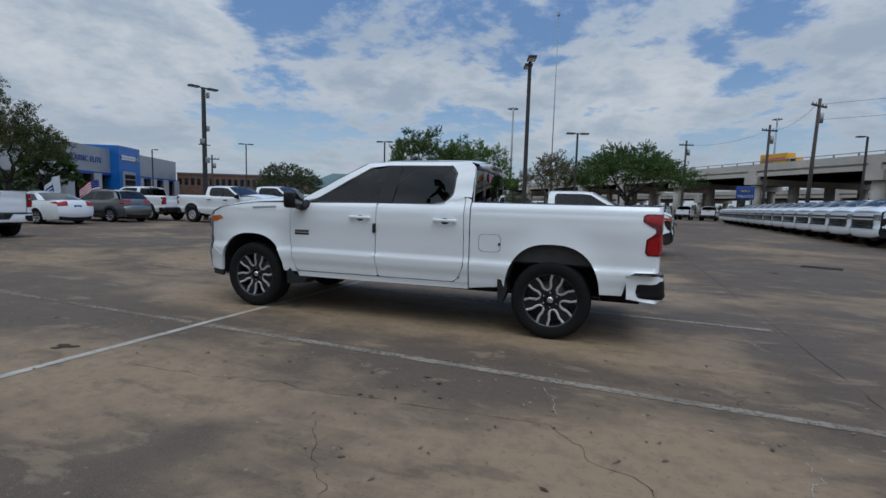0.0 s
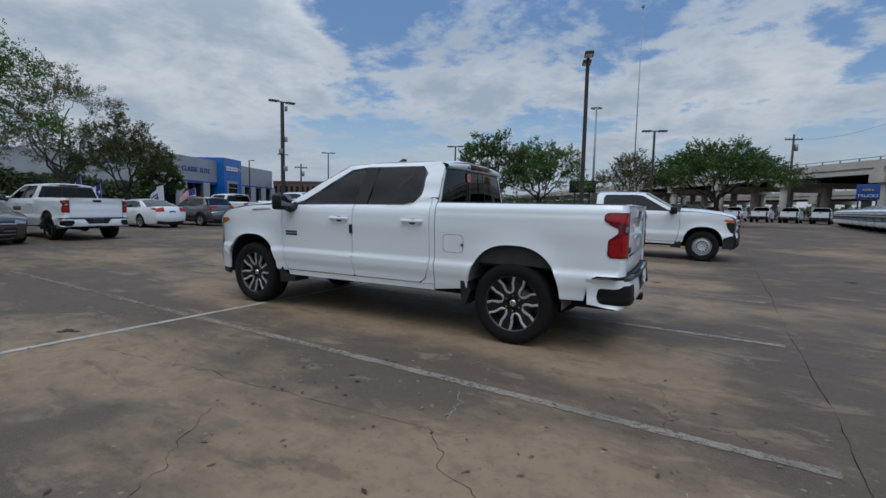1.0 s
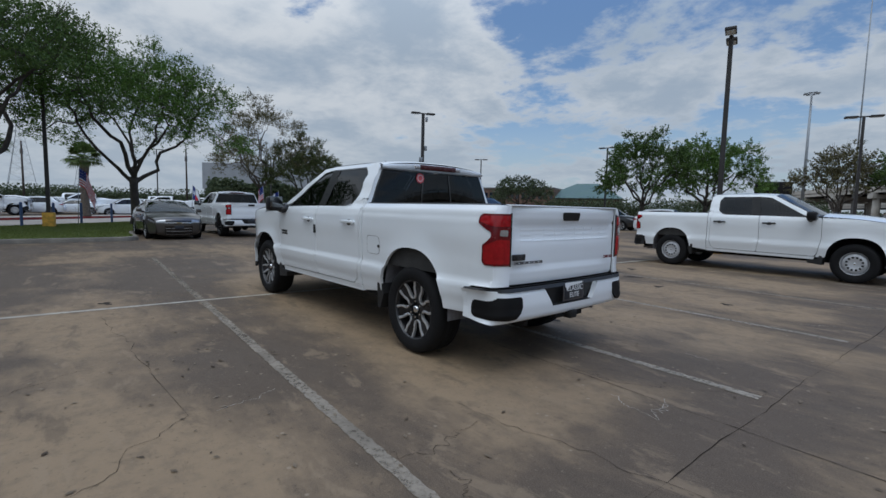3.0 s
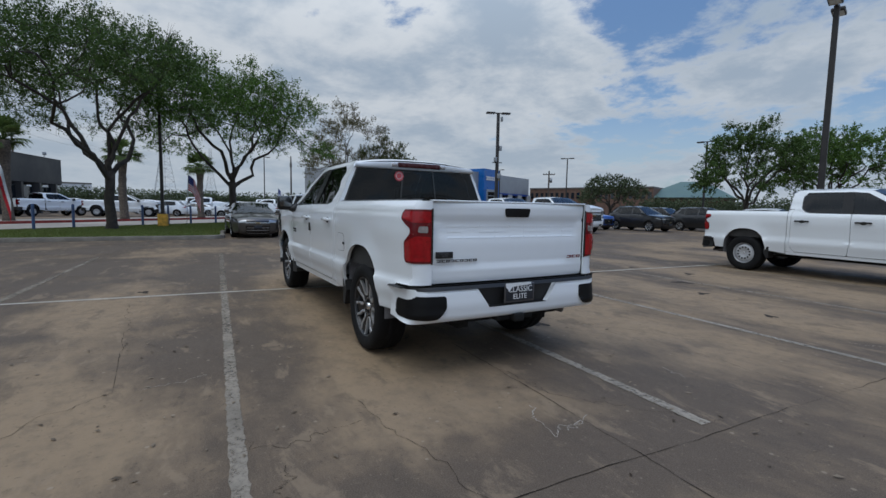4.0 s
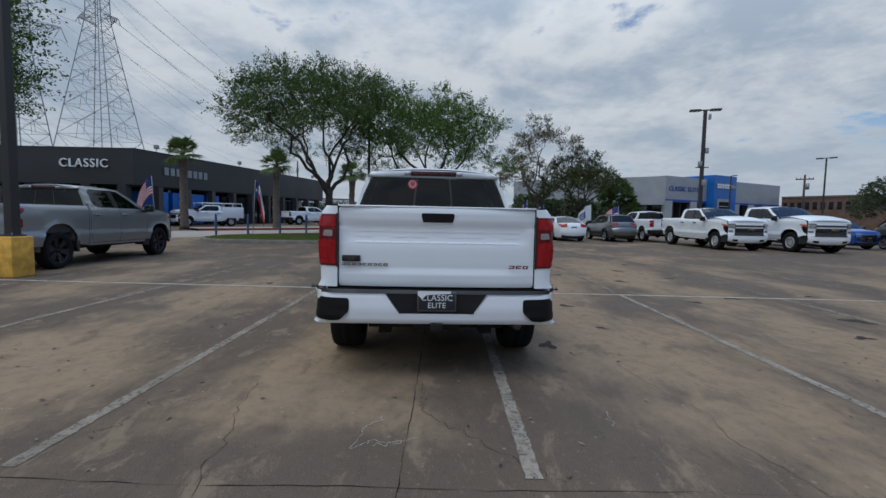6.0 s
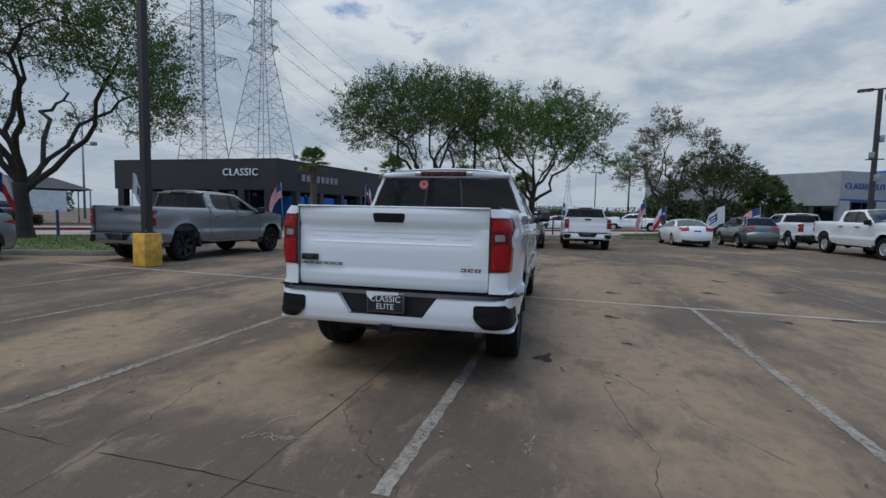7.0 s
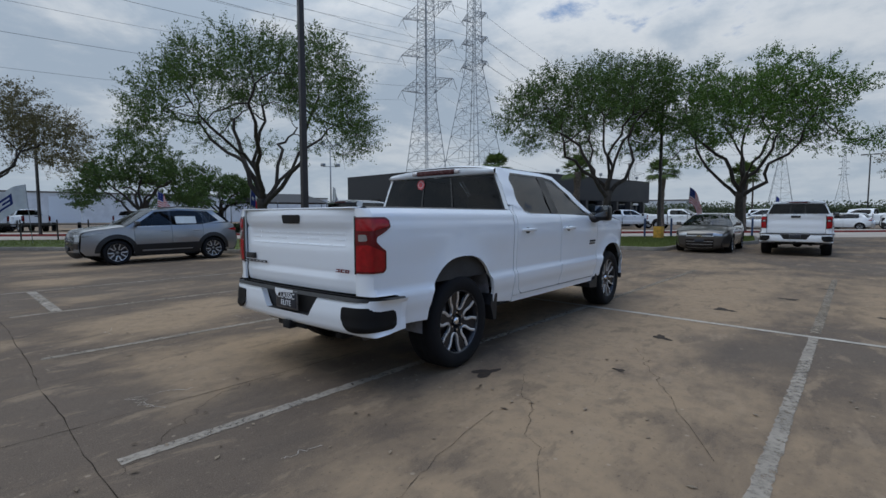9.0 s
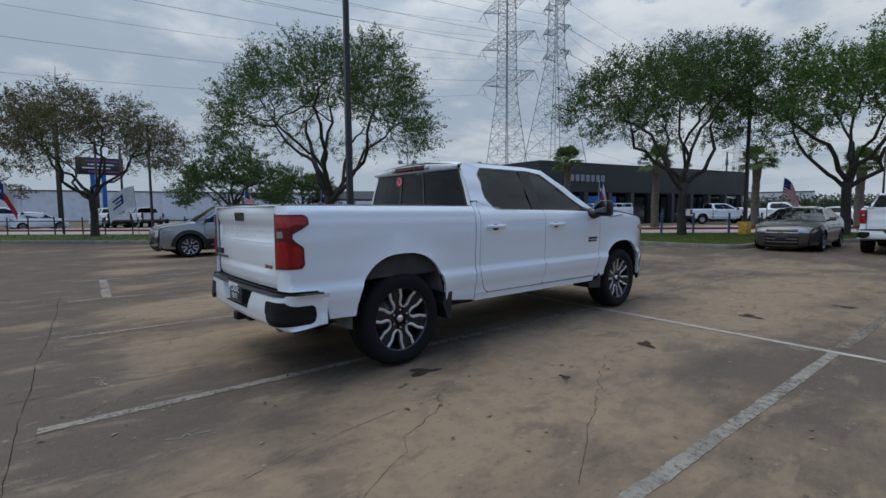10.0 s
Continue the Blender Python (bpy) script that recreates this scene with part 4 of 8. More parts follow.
    def wrap(s):
        """A point in plan along the bumper: s in metres from the middle, bending forward at the corners."""
        a = abs(s)
        if a < 0.80:
            return 1.115 - 0.03 * (a / 0.8) ** 2, s, 0.0
        q = min((a - 0.80) / 0.26, 1.0)
        ang = q * 1.35
        x = 1.085 - 0.165 * (1 - math.cos(ang)) - max(0, a - 1.06) * 0.98
        y = 0.80 + 0.165 * math.sin(ang) + max(0, a - 1.06) * 0.16
        return x, math.copysign(y, s), ang

    def bump_place(s, z, out=0.0):
        x, y, ang = wrap(s)
        lean = interp(z, [0.46, 0.50, 0.60, 0.72, 0.745], [-0.05, -0.012, 0.0, -0.008, -0.03]) + out
        return Vector((x + lean * math.cos(ang), y + math.copysign(lean * math.sin(ang), s), z))

    S = 1.255
    shell_l = [(-S, 0.735), (-0.42, 0.735), (-0.30, 0.565), (0.30, 0.565), (0.42, 0.735), (S, 0.735), (S - 0.02, 0.50), (0.95, 0.468), (0.5, 0.475), (0.0, 0.478), (-0.5, 0.475), (-0.95, 0.468), (-S + 0.02, 0.50)]
    bumper = part("rear_bumper", fill(bmesh.new(), shell_l, lambda s, z: bump_place(s, z), 0.032, 0.05, lambda s, z: Vector((-0.05, 0, 0))), bpaint, t)
    top = bmesh.new()
    fill(top, [(-1.235, 0.0), (1.235, 0.0), (1.235, 1.0), (-1.235, 1.0)], lambda s, v: bump_place(s, 0.742 + 0.014 * (1 - v), -0.012 - v * (0.115 if abs(s) < 0.85 else max(0.02, 0.115 - (abs(s) - 0.85) * 0.5))), 0.12)
    part("step_pad", top, black, bumper, "black textured bumper step pad")
    edge = bmesh.new()
    fill(edge, [(-1.235, 0.724), (1.235, 0.724), (1.235, 0.752), (-1.235, 0.752)], lambda s, z: bump_place(s, min(z, 0.74), 0.010) + Vector((0, 0, z - min(z, 0.74))), 0.1)
    part("step_edge", edge, black, bumper)
    notch = bmesh.new()
    fill(notch, [(-0.44, 0.745), (-0.31, 0.562), (0.31, 0.562), (0.44, 0.745)], lambda s, z: Vector((1.05 - 0.02 * (0.75 - z), s, z)), 0.1)
    fill(notch, [(-0.31, 0.0), (0.31, 0.0), (0.30, 1.0), (-0.30, 1.0)], lambda s, v: Vector((1.05 + 0.06 * v, s, 0.566)), 0.3)
    part("plate_recess", notch, black, bumper)
    for side in (-1, 1):
        pad = rounded([(0.690, 0.680), (1.17, 0.690), (1.19, 0.570), (1.16, 0.515), (0.84, 0.500), (0.765, 0.506), (0.690, 0.580)], 0.025)
        bm = fill(bmesh.new(), [(side * a, b) for a, b in pad], lambda s, z: bump_place(s, z, interp(z, [0.495, 0.510, 0.540, 0.575, 0.69], [0.008, 0.024, 0.026, 0.009, 0.006])), 0.03, 0.02, lambda s, z: Vector((-0.02, 0, 0)))
        part("corner_step", bm, "recess_black", bumper, "black corner step recess")
    plate = part("number_plate", boxed((1.098, -0.155, 0.582), (1.110, 0.155, 0.742), 0.006), "badge_grey", t, "navy dealer plate in a chrome frame")
    part("plate_face", boxed((1.106, -0.142, 0.598), (1.114, 0.142, 0.730), 0.003), "plate", plate)
    if detail:
        part("plate_print", placed(words("CLASSIC", 0.068, 0.0012), on_plane((1.1155, 0.0, 0.692), (0, 1, 0), (0, 0, 1))), "print_white", plate, smooth=False)
        part("plate_print", placed(words("ELITE", 0.062, 0.0012), on_plane((1.1155, 0.0, 0.632), (0, 1, 0), (0, 0, 1))), "print_white", plate, smooth=False)
        film = fill(bmesh.new(), [(-0.152, 0.748), (0.110, 0.748), (0.110, 0.728), (-0.085, 0.716), (-0.115, 0.682), (-0.150, 0.715)], lambda y, z: Vector((1.119 + 0.10 * max(0.0, 0.728 - z), y, z)), 0.02)
        part("plate_film", film, "print_white", plate, "loose white backing film")
    hitch = boxed((0.80, -0.19, 0.425), (1.06, 0.19, 0.485), 0.015)
    box(hitch, (0.95, -0.05, 0.42), (1.12, 0.05, 0.49), 0.01)
    part("tow_hitch", hitch, "under", t)
    part("exhaust_tip", tube(bmesh.new(), [(0.45, 0.62, 0.44), (0.80, 0.68, 0.42), (0.88, 0.70, 0.415)], 0.035, 10), "brake", t)

    # front: bumper, grille, lamps
    fhalf = lambda x, z: half(max(x, -4.48), min(max(z, 0.62), 1.1))
    fchain = [tuple(p[:2]) for p in spline([(-4.38, 0.40), (-4.50, 0.46), (-4.53, 0.62), (-4.50, 0.82), (-4.505, 1.0), (-4.50, 1.155 + rise)], 4)]
    part("front_bumper", ribbon(bmesh.new(), fchain[3 if hd else 0:10], fhalf, 0.11, ns=20, power=3.4), P if trim == "sport" or hd else "plastic", t)
    if hd:
        part("front_skirt", ribbon(bmesh.new(), fchain[:4], fhalf, 0.11, ns=20, power=3.4), "plastic", t)
    part("front_panel", ribbon(bmesh.new(), fchain[9:], fhalf, 0.11, ns=20, power=3.4), P, t)
    grille = part("grille", ribbon(bmesh.new(), fchain[8 if not hd else 9:19 if not hd else 16], fhalf, 0.11, -0.72 if hd else -0.80, 0.72 if hd else 0.80, 18, lift=0.012, power=3.4), "gloss_black", t, "black front grille")
    for i, z in enumerate((9, 11, 13, 15, 17)):
        part("grille_slat", ribbon(bmesh.new(), fchain[z:z + 2], fhalf, 0.11, -0.74, 0.74, 12, lift=0.026, power=3.4), "plastic" if i != 2 else "gloss_black", grille)
    part("grille_emblem", boxed((-4.745, -0.13, 0.915), (-4.725, 0.13, 0.98), 0.004), "emblem", grille)
    for s0, s1 in ((-1.0, -0.70), (0.70, 1.0)):
        part("headlight", ribbon(bmesh.new(), fchain[16:20], fhalf, 0.11, s0, s1, 6, lift=0.016, power=3.4), "headlight", t, "clear headlight")
        part("running_light", ribbon(bmesh.new(), fchain[12:15], fhalf, 0.11, s0 * 0.99 if s0 < 0 else 0.80, -0.80 if s0 < 0 else 0.99, 4, lift=0.016, power=3.4), "headlight", t)
    for side in (-1, 1):
        bm = fill(bmesh.new(), [(-4.475, 1.065), (-4.33, 1.085), (-4.20, 1.125), (-4.25, 1.158), (-4.45, 1.145)], lambda x, z: Vector((x, side * (half(x, z) + 0.004), z)), 0.06)
        part("side_lamp", bm, "lamp_amber", t, "amber corner lamp")
        bm = fill(bmesh.new(), [(-4.480, 0.78), (-4.40, 0.80), (-4.31, 0.93), (-4.27, 1.06), (-4.33, 1.08), (-4.475, 1.06)], lambda x, z: Vector((x, side * (half(x, z) + 0.003), z)), 0.05)
        if trim != "sport":
            part("lamp_housing", bm, "gloss_black", t)
        for name, line, mt in (("bumper_side", [(-4.225, 0.44), (-4.47, 0.44), (-4.51, 0.56), (-4.49, 0.70), (-4.40, 0.72), (-4.222, 0.64)], P if trim == "sport" else "plastic"), ("bumper_skirt", [(-4.21, 0.37), (-4.44, 0.37), (-4.47, 0.445), (-4.22, 0.445)], "plastic")):
            part(name, fill(bmesh.new(), line, lambda x, z: Vector((x, side * (half(x, max(z, 0.60)) + 0.006), z)), 0.06, 0.04), mt, t)
        part("tow_opening", ribbon(bmesh.new(), fchain[4:7], fhalf, 0.11, side * 0.55 if side > 0 else -0.80, 0.80 if side > 0 else -0.55, 4, lift=0.008, power=3.4), "under", t)

    # doors: handles, mirrors, badges
    hm = P if trim == "sport" else "plastic"
    for side in (-1, 1):
        for x0, x1 in ((-2.33, -2.07), (-1.29, -1.03)):
            cup = bmesh.new()
            bmesh.ops.create_uvsphere(cup, u_segments=14, v_segments=8, radius=1.0, matrix=Matrix.LocRotScale(((x0 + x1) / 2, side * (half(-2, 1.19) - 0.004), 1.185), None, (0.075, 0.006, 0.045)))
            hd_ = part("door_handle", sharp(boxed((x0, side * (half(-2, 1.19) + 0.030) - 0.012, 1.185), (x1, side * (half(-2, 1.19) + 0.030) + 0.012, 1.218), 0.009), 60), hm, t)
            for xx in (x0 + 0.02, x1 - 0.02):
                part("handle_foot", boxed((xx - 0.02, min(side * (half(-2, 1.19) - 0.01), side * (half(-2, 1.19) + 0.03)), 1.188), (xx + 0.02, max(side * (half(-2, 1.19) - 0.01), side * (half(-2, 1.19) + 0.03)), 1.212), 0.004), hm, hd_)
            part("handle_cup", cup, "liner_grey", hd_)
        mir = bmesh.new()
        box(mir, (-3.10, side * 1.13 - 0.10, 1.285), (-2.935, side * 1.13 + 0.10, 1.485), 0.035)
        mo = part("mirror", sharp(mir, 50), "satin_black", t, "black door mirror")
        arm = bmesh.new()
        tube(arm, [(-2.94, side * 0.95, 1.34), (-2.97, side * 1.03, 1.30), (-3.02, side * 1.10, 1.34)], [0.06, 0.05, 0.05], 8)
        part("mirror_arm", arm, black, mo)
        part("mirror_glass", boxed((-2.936, side * 1.13 - 0.085, 1.335), (-2.930, side * 1.13 + 0.085, 1.485), 0.002), "mirror_dark", mo)
        part("window_corner", fill(bmesh.new(), [(-2.97, 1.362), (-2.80, 1.39), (-2.80, 1.372)], lambda x, z: Vector((x, side * (half(x, z) + 0.004), z)), 0.2), black, t)
        if detail:
            part("door_badge", boxed((-3.10, side * (half(-3, 0.98) - 0.004) - 0.008, 0.962), (-2.90, side * (half(-3, 0.98) - 0.004) + 0.008, 0.985), 0.003), "badge_black", t)
            letter_bars(t, "edition_badge", "badge_black", 9, 0.20, 0.026, on_plane((-3.0, side * (half(-3, 1.01) + 0.001), 1.008), (1 if side < 0 else -1, 0, 0), (0, 0, 1)))
            letter_bars(t, "hood_badge", "alloy", 9, 0.36, 0.020, on_plane((-3.55, side * (half(-3.55, 1.28) + 0.0015), 1.285), (1 if side < 0 else -1, 0, 0.06), (0, 0, 1)))
    if detail:
        part("door_guard", boxed((-2.035, -1.012, 1.03), (-1.995, -0.988, 1.135), 0.004), "plastic", t, "black door edge guard")
        fd = rounded([(-0.775, 0.885), (-0.535, 0.885), (-0.535, 1.075), (-0.775, 1.075)], 0.055)
        for fsc, mt in ((1.0, "liner_grey"), (0.965, P)):
            cx, cz = -0.655, 0.98
            pts = [(cx + (x - cx) * fsc, cz + (z - cz) * fsc) for x, z in fd]
            part("fuel_door" if mt == P else "fuel_door_gap", fill(bmesh.new(), pts, lambda x, z: Vector((x, -(half(x, z) + (0.002 if mt == P else 0.001)), z)), 0.08), mt, t)
        part("fuel_door_catch", boxed((-0.560, -1.004, 0.960), (-0.535, -0.990, 0.985), 0.003), "liner_grey", t)
        st = bmesh.new()
        bmesh.ops.create_circle(st, cap_ends=True, segments=8, radius=0.060, matrix=on_plane((-0.842, -0.245, 1.712), (0, 1, 0), (-0.05, 0, 1)))
        sk = part("window_sticker", st, "sticker", t, "red octagonal window sticker", False)
        st = bmesh.new()
        bmesh.ops.create_circle(st, cap_ends=True, segments=24, radius=0.040, matrix=on_plane((-0.8405, -0.245, 1.712), (0, 1, 0), (-0.05, 0, 1)))
        part("sticker_print", st, "sticker_white", sk, smooth=False)
        st = bmesh.new()
        bmesh.ops.create_circle(st, cap_ends=True, segments=24, radius=0.032, matrix=on_plane((-0.839, -0.245, 1.712), (0, 1, 0), (-0.05, 0, 1)))
        part("sticker_print", st, "sticker", sk, smooth=False)

    # arch liners, mud flaps, underbody, cabin
    for cx, b in ((0.0, 0.60), (-WB, 0.55)):
        for side in (-1, 1):
            pts = arch_points(cx, 0.30, b=b * 1.03, a=0.495)
            bm = bmesh.new()
            rows = []
            for v in range(5):
                rows.append([bm.verts.new((x, side * (0.955 - 0.42 * v / 4), z)) for x, z in pts])
            for a, c in zip(rows, rows[1:]):
                for k in range(len(pts) - 1):
                    bm.faces.new((a[k], a[k + 1], c[k + 1], c[k]))
            bm.faces.new(rows[-1])
            part("arch_liner", bm, "liner_pale" if cx == 0 else "liner", t)
            if cx == 0:
                # grey panel that hangs in the top of the arch
                hang = [(-0.40, 0.80), (0.36, 0.80), (0.43, 0.845), (0.30, 0.955), (0.0, 0.992), (-0.30, 0.955), (-0.44, 0.83)]
                bm = fill(bmesh.new(), hang, lambda x, z: Vector((x, side * 0.955, z)), 0.2)
                part("arch_shield", bm, "liner_grey", t)
                flap = bmesh.new()
                fill(flap, [(-0.555, 0.60), (-0.47, 0.60), (-0.44, 0.50), (-0.50, 0.345), (-0.545, 0.345)], lambda x, z: Vector((x, side * (1.0 - 0.02 * (0.6 - z)), z)), 0.1, 0.24)
                part("mud_flap", flap, black, t, "black mud flap")
            else:
                flap = bmesh.new()
                fill(flap, [(-3.235, 0.60), (-3.19, 0.56), (-3.12, 0.46), (-2.95, 0.42), (-2.96, 0.36), (-3.22, 0.335)], lambda x, z: Vector((x, side * (0.985 - 0.02 * (0.6 - z)), z)), 0.1, 0.24)
                part("mud_flap", flap, black, t, "black mud flap")
    core = bmesh.new()
    box(core, (-4.30, -0.55, 0.42), (0.95, 0.55, 0.78))
    box(core, (-3.20, -0.90, 0.44), (-0.60, 0.90, 0.60))
    box(core, (0.52, -0.88, 0.50), (0.98, 0.88, 0.76))
    box(core, (-3.12, -0.93, 0.60), (-0.90, 0.93, 1.05))
    box(core, (-4.28, -0.80, 1.02), (-3.1, 0.80, 1.14))
    part("underbody", core, "under", t, smooth=False)
    low = bmesh.new()
    for y in (-0.42, 0.42):
        box(low, (-3.9, y - 0.05, 0.36), (0.9, y + 0.05, 0.48))
    tube(low, [(0, -0.80, 0.40), (0, 0.80, 0.40)], 0.06, 8)
    tube(low, [(-WB, -0.80, 0.38), (-WB, 0.80, 0.38)], 0.05, 8)
    bmesh.ops.create_uvsphere(low, u_segments=12, v_segments=8, radius=0.15, matrix=Matrix.Translation((0, 0.05, 0.40)))
    part("axle", low, "under", t)
    for name, x in (("front_seat", -2.25), ("rear_seat", -1.22)):
        for y in ((-0.40, 0.40) if name == "front_seat" else (-0.45, 0.0, 0.45)):
            sb = boxed((x - 0.05, y - 0.22, 1.02), (x + 0.10, y + 0.22, 1.46), 0.05)
            box(sb, (x + 0.01, y - 0.12, 1.47), (x + 0.10, y + 0.12, 1.64 if name == "front_seat" else 1.58), 0.03)
            part(name, sb, "seat", t)
    part("dashboard", boxed((-3.08, -0.86, 1.02), (-2.75, 0.86, 1.34), 0.05), "seat", t)
    sw = bmesh.new()
    tube(sw, [(-2.60 - 0.07 * math.sin(a), -0.40 + 0.19 * math.cos(a), 1.27 + 0.16 * math.sin(a)) for a in (2 * math.pi * k / 16 for k in range(17))], 0.016, 6, False)
    part("steering_wheel", sw, "seat", t)
    part("room_mirror", boxed((-2.52, -0.12, 1.70), (-2.49, 0.12, 1.77), 0.01), "seat", t)

    r = 0.412
    for side in (-1, 1):
        for x in (0.0, -WB):
            wheel(t, x, side * 0.835, side, r, wheels)
    return t


# ---- cars and sport utilities: origin on the ground under the middle, facing -x ----
SEDAN = dict(nose=-2.42, tail=2.46, half=0.925, front=-1.50, rear=1.33, r=0.335, sill=0.21, roof=1.42,
             belt=[(-2.36, 0.70), (-2.20, 0.78), (-1.62, 0.895), (-1.22, 0.955), (-0.2, 0.985), (1.0, 1.005), (1.75, 1.045), (2.30, 1.03), (2.40, 0.99)],
             doors=(-0.98, 0.10, 1.05),
             outer=[(-1.22, 0.965), (-0.36, 1.375), (0.30, 1.425), (0.95, 1.355), (1.72, 1.055), (1.0, 1.005), (-0.1, 0.985)],
             inner=[(-1.02, 0.99), (-0.33, 1.325), (0.30, 1.375), (0.86, 1.31), (1.36, 1.08), (1.0, 1.025), (-0.1, 1.005)],
             hood=[(-2.38, 0.70), (-2.22, 0.785), (-1.62, 0.898), (-1.22, 0.960)],
             shield=[(-1.22, 0.962), (-0.80, 1.18), (-0.36, 1.378)],
             top=[(-0.36, 1.376), (0.30, 1.428), (0.95, 1.358)],
             rear_pane=[(0.95, 1.356), (1.36, 1.21), (1.74, 1.058)],
             lid=[(1.74, 1.056), (2.10, 1.05), (2.36, 1.02)],
             tail_chain=[(2.36, 1.02), (2.43, 0.88), (2.46, 0.62), (2.44, 0.45), (2.34, 0.24)],
             front_chain=[(-2.30, 0.21), (-2.39, 0.28), (-2.42, 0.45), (-2.42, 0.62), (-2.38, 0.70)])
SUV = dict(nose=-2.16, tail=2.16, half=0.90, front=-1.33, rear=1.32, r=0.348, sill=0.27, roof=1.62,
           belt=[(-2.10, 0.86), (-2.00, 0.945), (-1.50, 1.02), (-1.12, 1.06), (-0.2, 1.075), (1.0, 1.105), (1.62, 1.16), (1.93, 1.17), (2.06, 1.10)],
           doors=(-0.90, 0.10, 1.02),
           outer=[(-1.12, 1.05), (-0.32, 1.555), (0.40, 1.612), (1.40, 1.575), (1.80, 1.20), (1.0, 1.105), (-0.1, 1.075)],
           inner=[(-0.93, 1.075), (-0.29, 1.505), (0.40, 1.56), (1.25, 1.525), (1.55, 1.235), (1.0, 1.125), (-0.1, 1.095)],
           hood=[(-2.12, 0.86), (-2.02, 0.95), (-1.50, 1.028), (-1.12, 1.068)],
           shield=[(-1.12, 1.067), (-0.72, 1.32), (-0.32, 1.558)],
           top=[(-0.32, 1.556), (0.40, 1.615), (1.40, 1.578), (1.62, 1.55)],
           rear_pane=[(1.60, 1.535), (1.78, 1.36), (1.92, 1.17)],
           lid=[(1.92, 1.168), (2.03, 1.13), (2.10, 1.02), (2.11, 0.80)],
           tail_chain=[(2.11, 0.80), (2.17, 0.70), (2.17, 0.50), (2.08, 0.28)],
           front_chain=[(-2.05, 0.27), (-2.13, 0.34), (-2.16, 0.50), (-2.15, 0.72), (-2.12, 0.86)])


def car(kind, spec, label, category, m, paint_name, wheels="car", group="", step=0.12, scale=1.0, plate="plate_blue", cladding=False):
    t = thing(kind, label, category, m, group)
    W, roof, nose, tail = spec["half"], spec["roof"], spec["nose"], spec["tail"]
    belt_z = spec["belt"][4][1]
    zs = [spec["sill"] - 0.05, spec["sill"] + 0.12, 0.62, 0.82, belt_z - 0.04, belt_z + 0.03, roof - 0.04, roof + 0.05]
    ys = [0.90, 0.965, 1.0, 0.992, 0.965, 0.925, 0.70, 0.60]

    def half(x, z):
        y = W * interp(z, zs, ys)
        for end in (nose, tail):
            d = (abs(x) - (abs(end) - 0.85)) / 0.85
            if x * end > 0 and d > 0:
                y -= W * (0.24 if end < 0 else 0.17) * d ** 2.2
        if z < belt_z:
            for cx in (spec["front"], spec["rear"]):
                q = math.hypot(x - cx, z - spec["r"]) / (spec["r"] + 0.055)
                if q < 1.35:
                    y += 0.020 * max(0.0, 1 - abs(q - 1.0) / 0.35)
        return y

    r, sill = spec["r"], spec["sill"]
    low = []
    for cx in (spec["rear"], spec["front"]):
        ar = r + 0.055
        a0 = math.asin(min(0.95, max(-0.9, (sill - r) / ar)))
        low += [(cx + ar * math.cos(a), r + ar * math.sin(a)) for a in (a0 + (math.pi - 2 * a0) * k / 18 for k in range(19))]
    outline = spec["belt"] + [(tail - 0.03, 0.80), (tail - 0.02, 0.45), (tail - 0.12, sill + 0.03)] + low + [(nose + 0.14, sill + 0.02), (nose + 0.03, 0.42), (nose + 0.04, 0.60)]
    d0, d1, d2 = spec["doors"]
    g = 0.004
    for name, a, b in (("front_fender", nose - 1, d0 - g), ("front_door", d0 + g, d1 - g), ("rear_door", d1 + g, d2 - g), ("rear_fender", d2 + g, tail + 1)):
        for side in (-1, 1):
            part(name, fill(bmesh.new(), outline, side_place(half, side), step, 0.03, clip=(a, b)), paint_name, t)

    def dense(chain):
        out = []
        for a, b in zip(chain, chain[1:] + chain[:1]):
            out += [tuple(Vector(a).lerp(Vector(b), k / 4)[:2]) for k in range(4)]
        return out

    for side in (-1, 1):
        part("window_surround", ring_band(bmesh.new(), dense(spec["outer"]), dense(spec["inner"]), side_place(half, side), 0.02), paint_name, t)
        for name, clip in (("front_window", (nose, d1 - 0.03)), ("rear_window", (d1 + 0.03, d2 + 0.02)), ("quarter_window", (d2 + 0.05, tail))):
            part(name, fill(bmesh.new(), spec["inner"], lambda x, z: Vector((x, side * (half(x, z) - 0.01), z)), 0.25, clip=clip), "tint", t)
        for a, b in ((d1 - 0.03, d1 + 0.03), (d2 + 0.02, d2 + 0.05)):
            part("door_pillar", fill(bmesh.new(), spec["inner"], lambda x, z: Vector((x, side * (half(x, z) - 0.006), z)), 0.3, clip=(a, b)), "gloss_black", t)
    smooth = lambda c, n=4: [tuple(p[:2]) for p in spline(c, n)]
    inset = lambda x, z: half(x, z) - 0.004
    part("hood", ribbon(bmesh.new(), smooth(spec["hood"]), inset, lambda s: 0.06 * min(1, 0.2 + 3 * s), ns=14, power=2.6), paint_name, t)
    part("windshield", ribbon(bmesh.new(), smooth(spec["shield"]), inset, 0.06, ns=12), "clear", t)
    part("roof", ribbon(bmesh.new(), smooth(spec["top"]), half, 0.05, ns=12), paint_name, t)
    part("rear_glass", ribbon(bmesh.new(), smooth(spec["rear_pane"]), inset, 0.05, -0.94, 0.94, ns=12), "tint", t)
    for s0, s1 in ((-1, -0.94), (0.94, 1)):
        part("rear_pillar", ribbon(bmesh.new(), smooth(spec["rear_pane"]), inset, 0.05, s0, s1, ns=2), paint_name, t)
    part("tailgate" if spec is SUV else "trunk_lid", ribbon(bmesh.new(), smooth(spec["lid"]), inset, 0.045, ns=14), paint_name, t)
    tc = smooth(spec["tail_chain"])
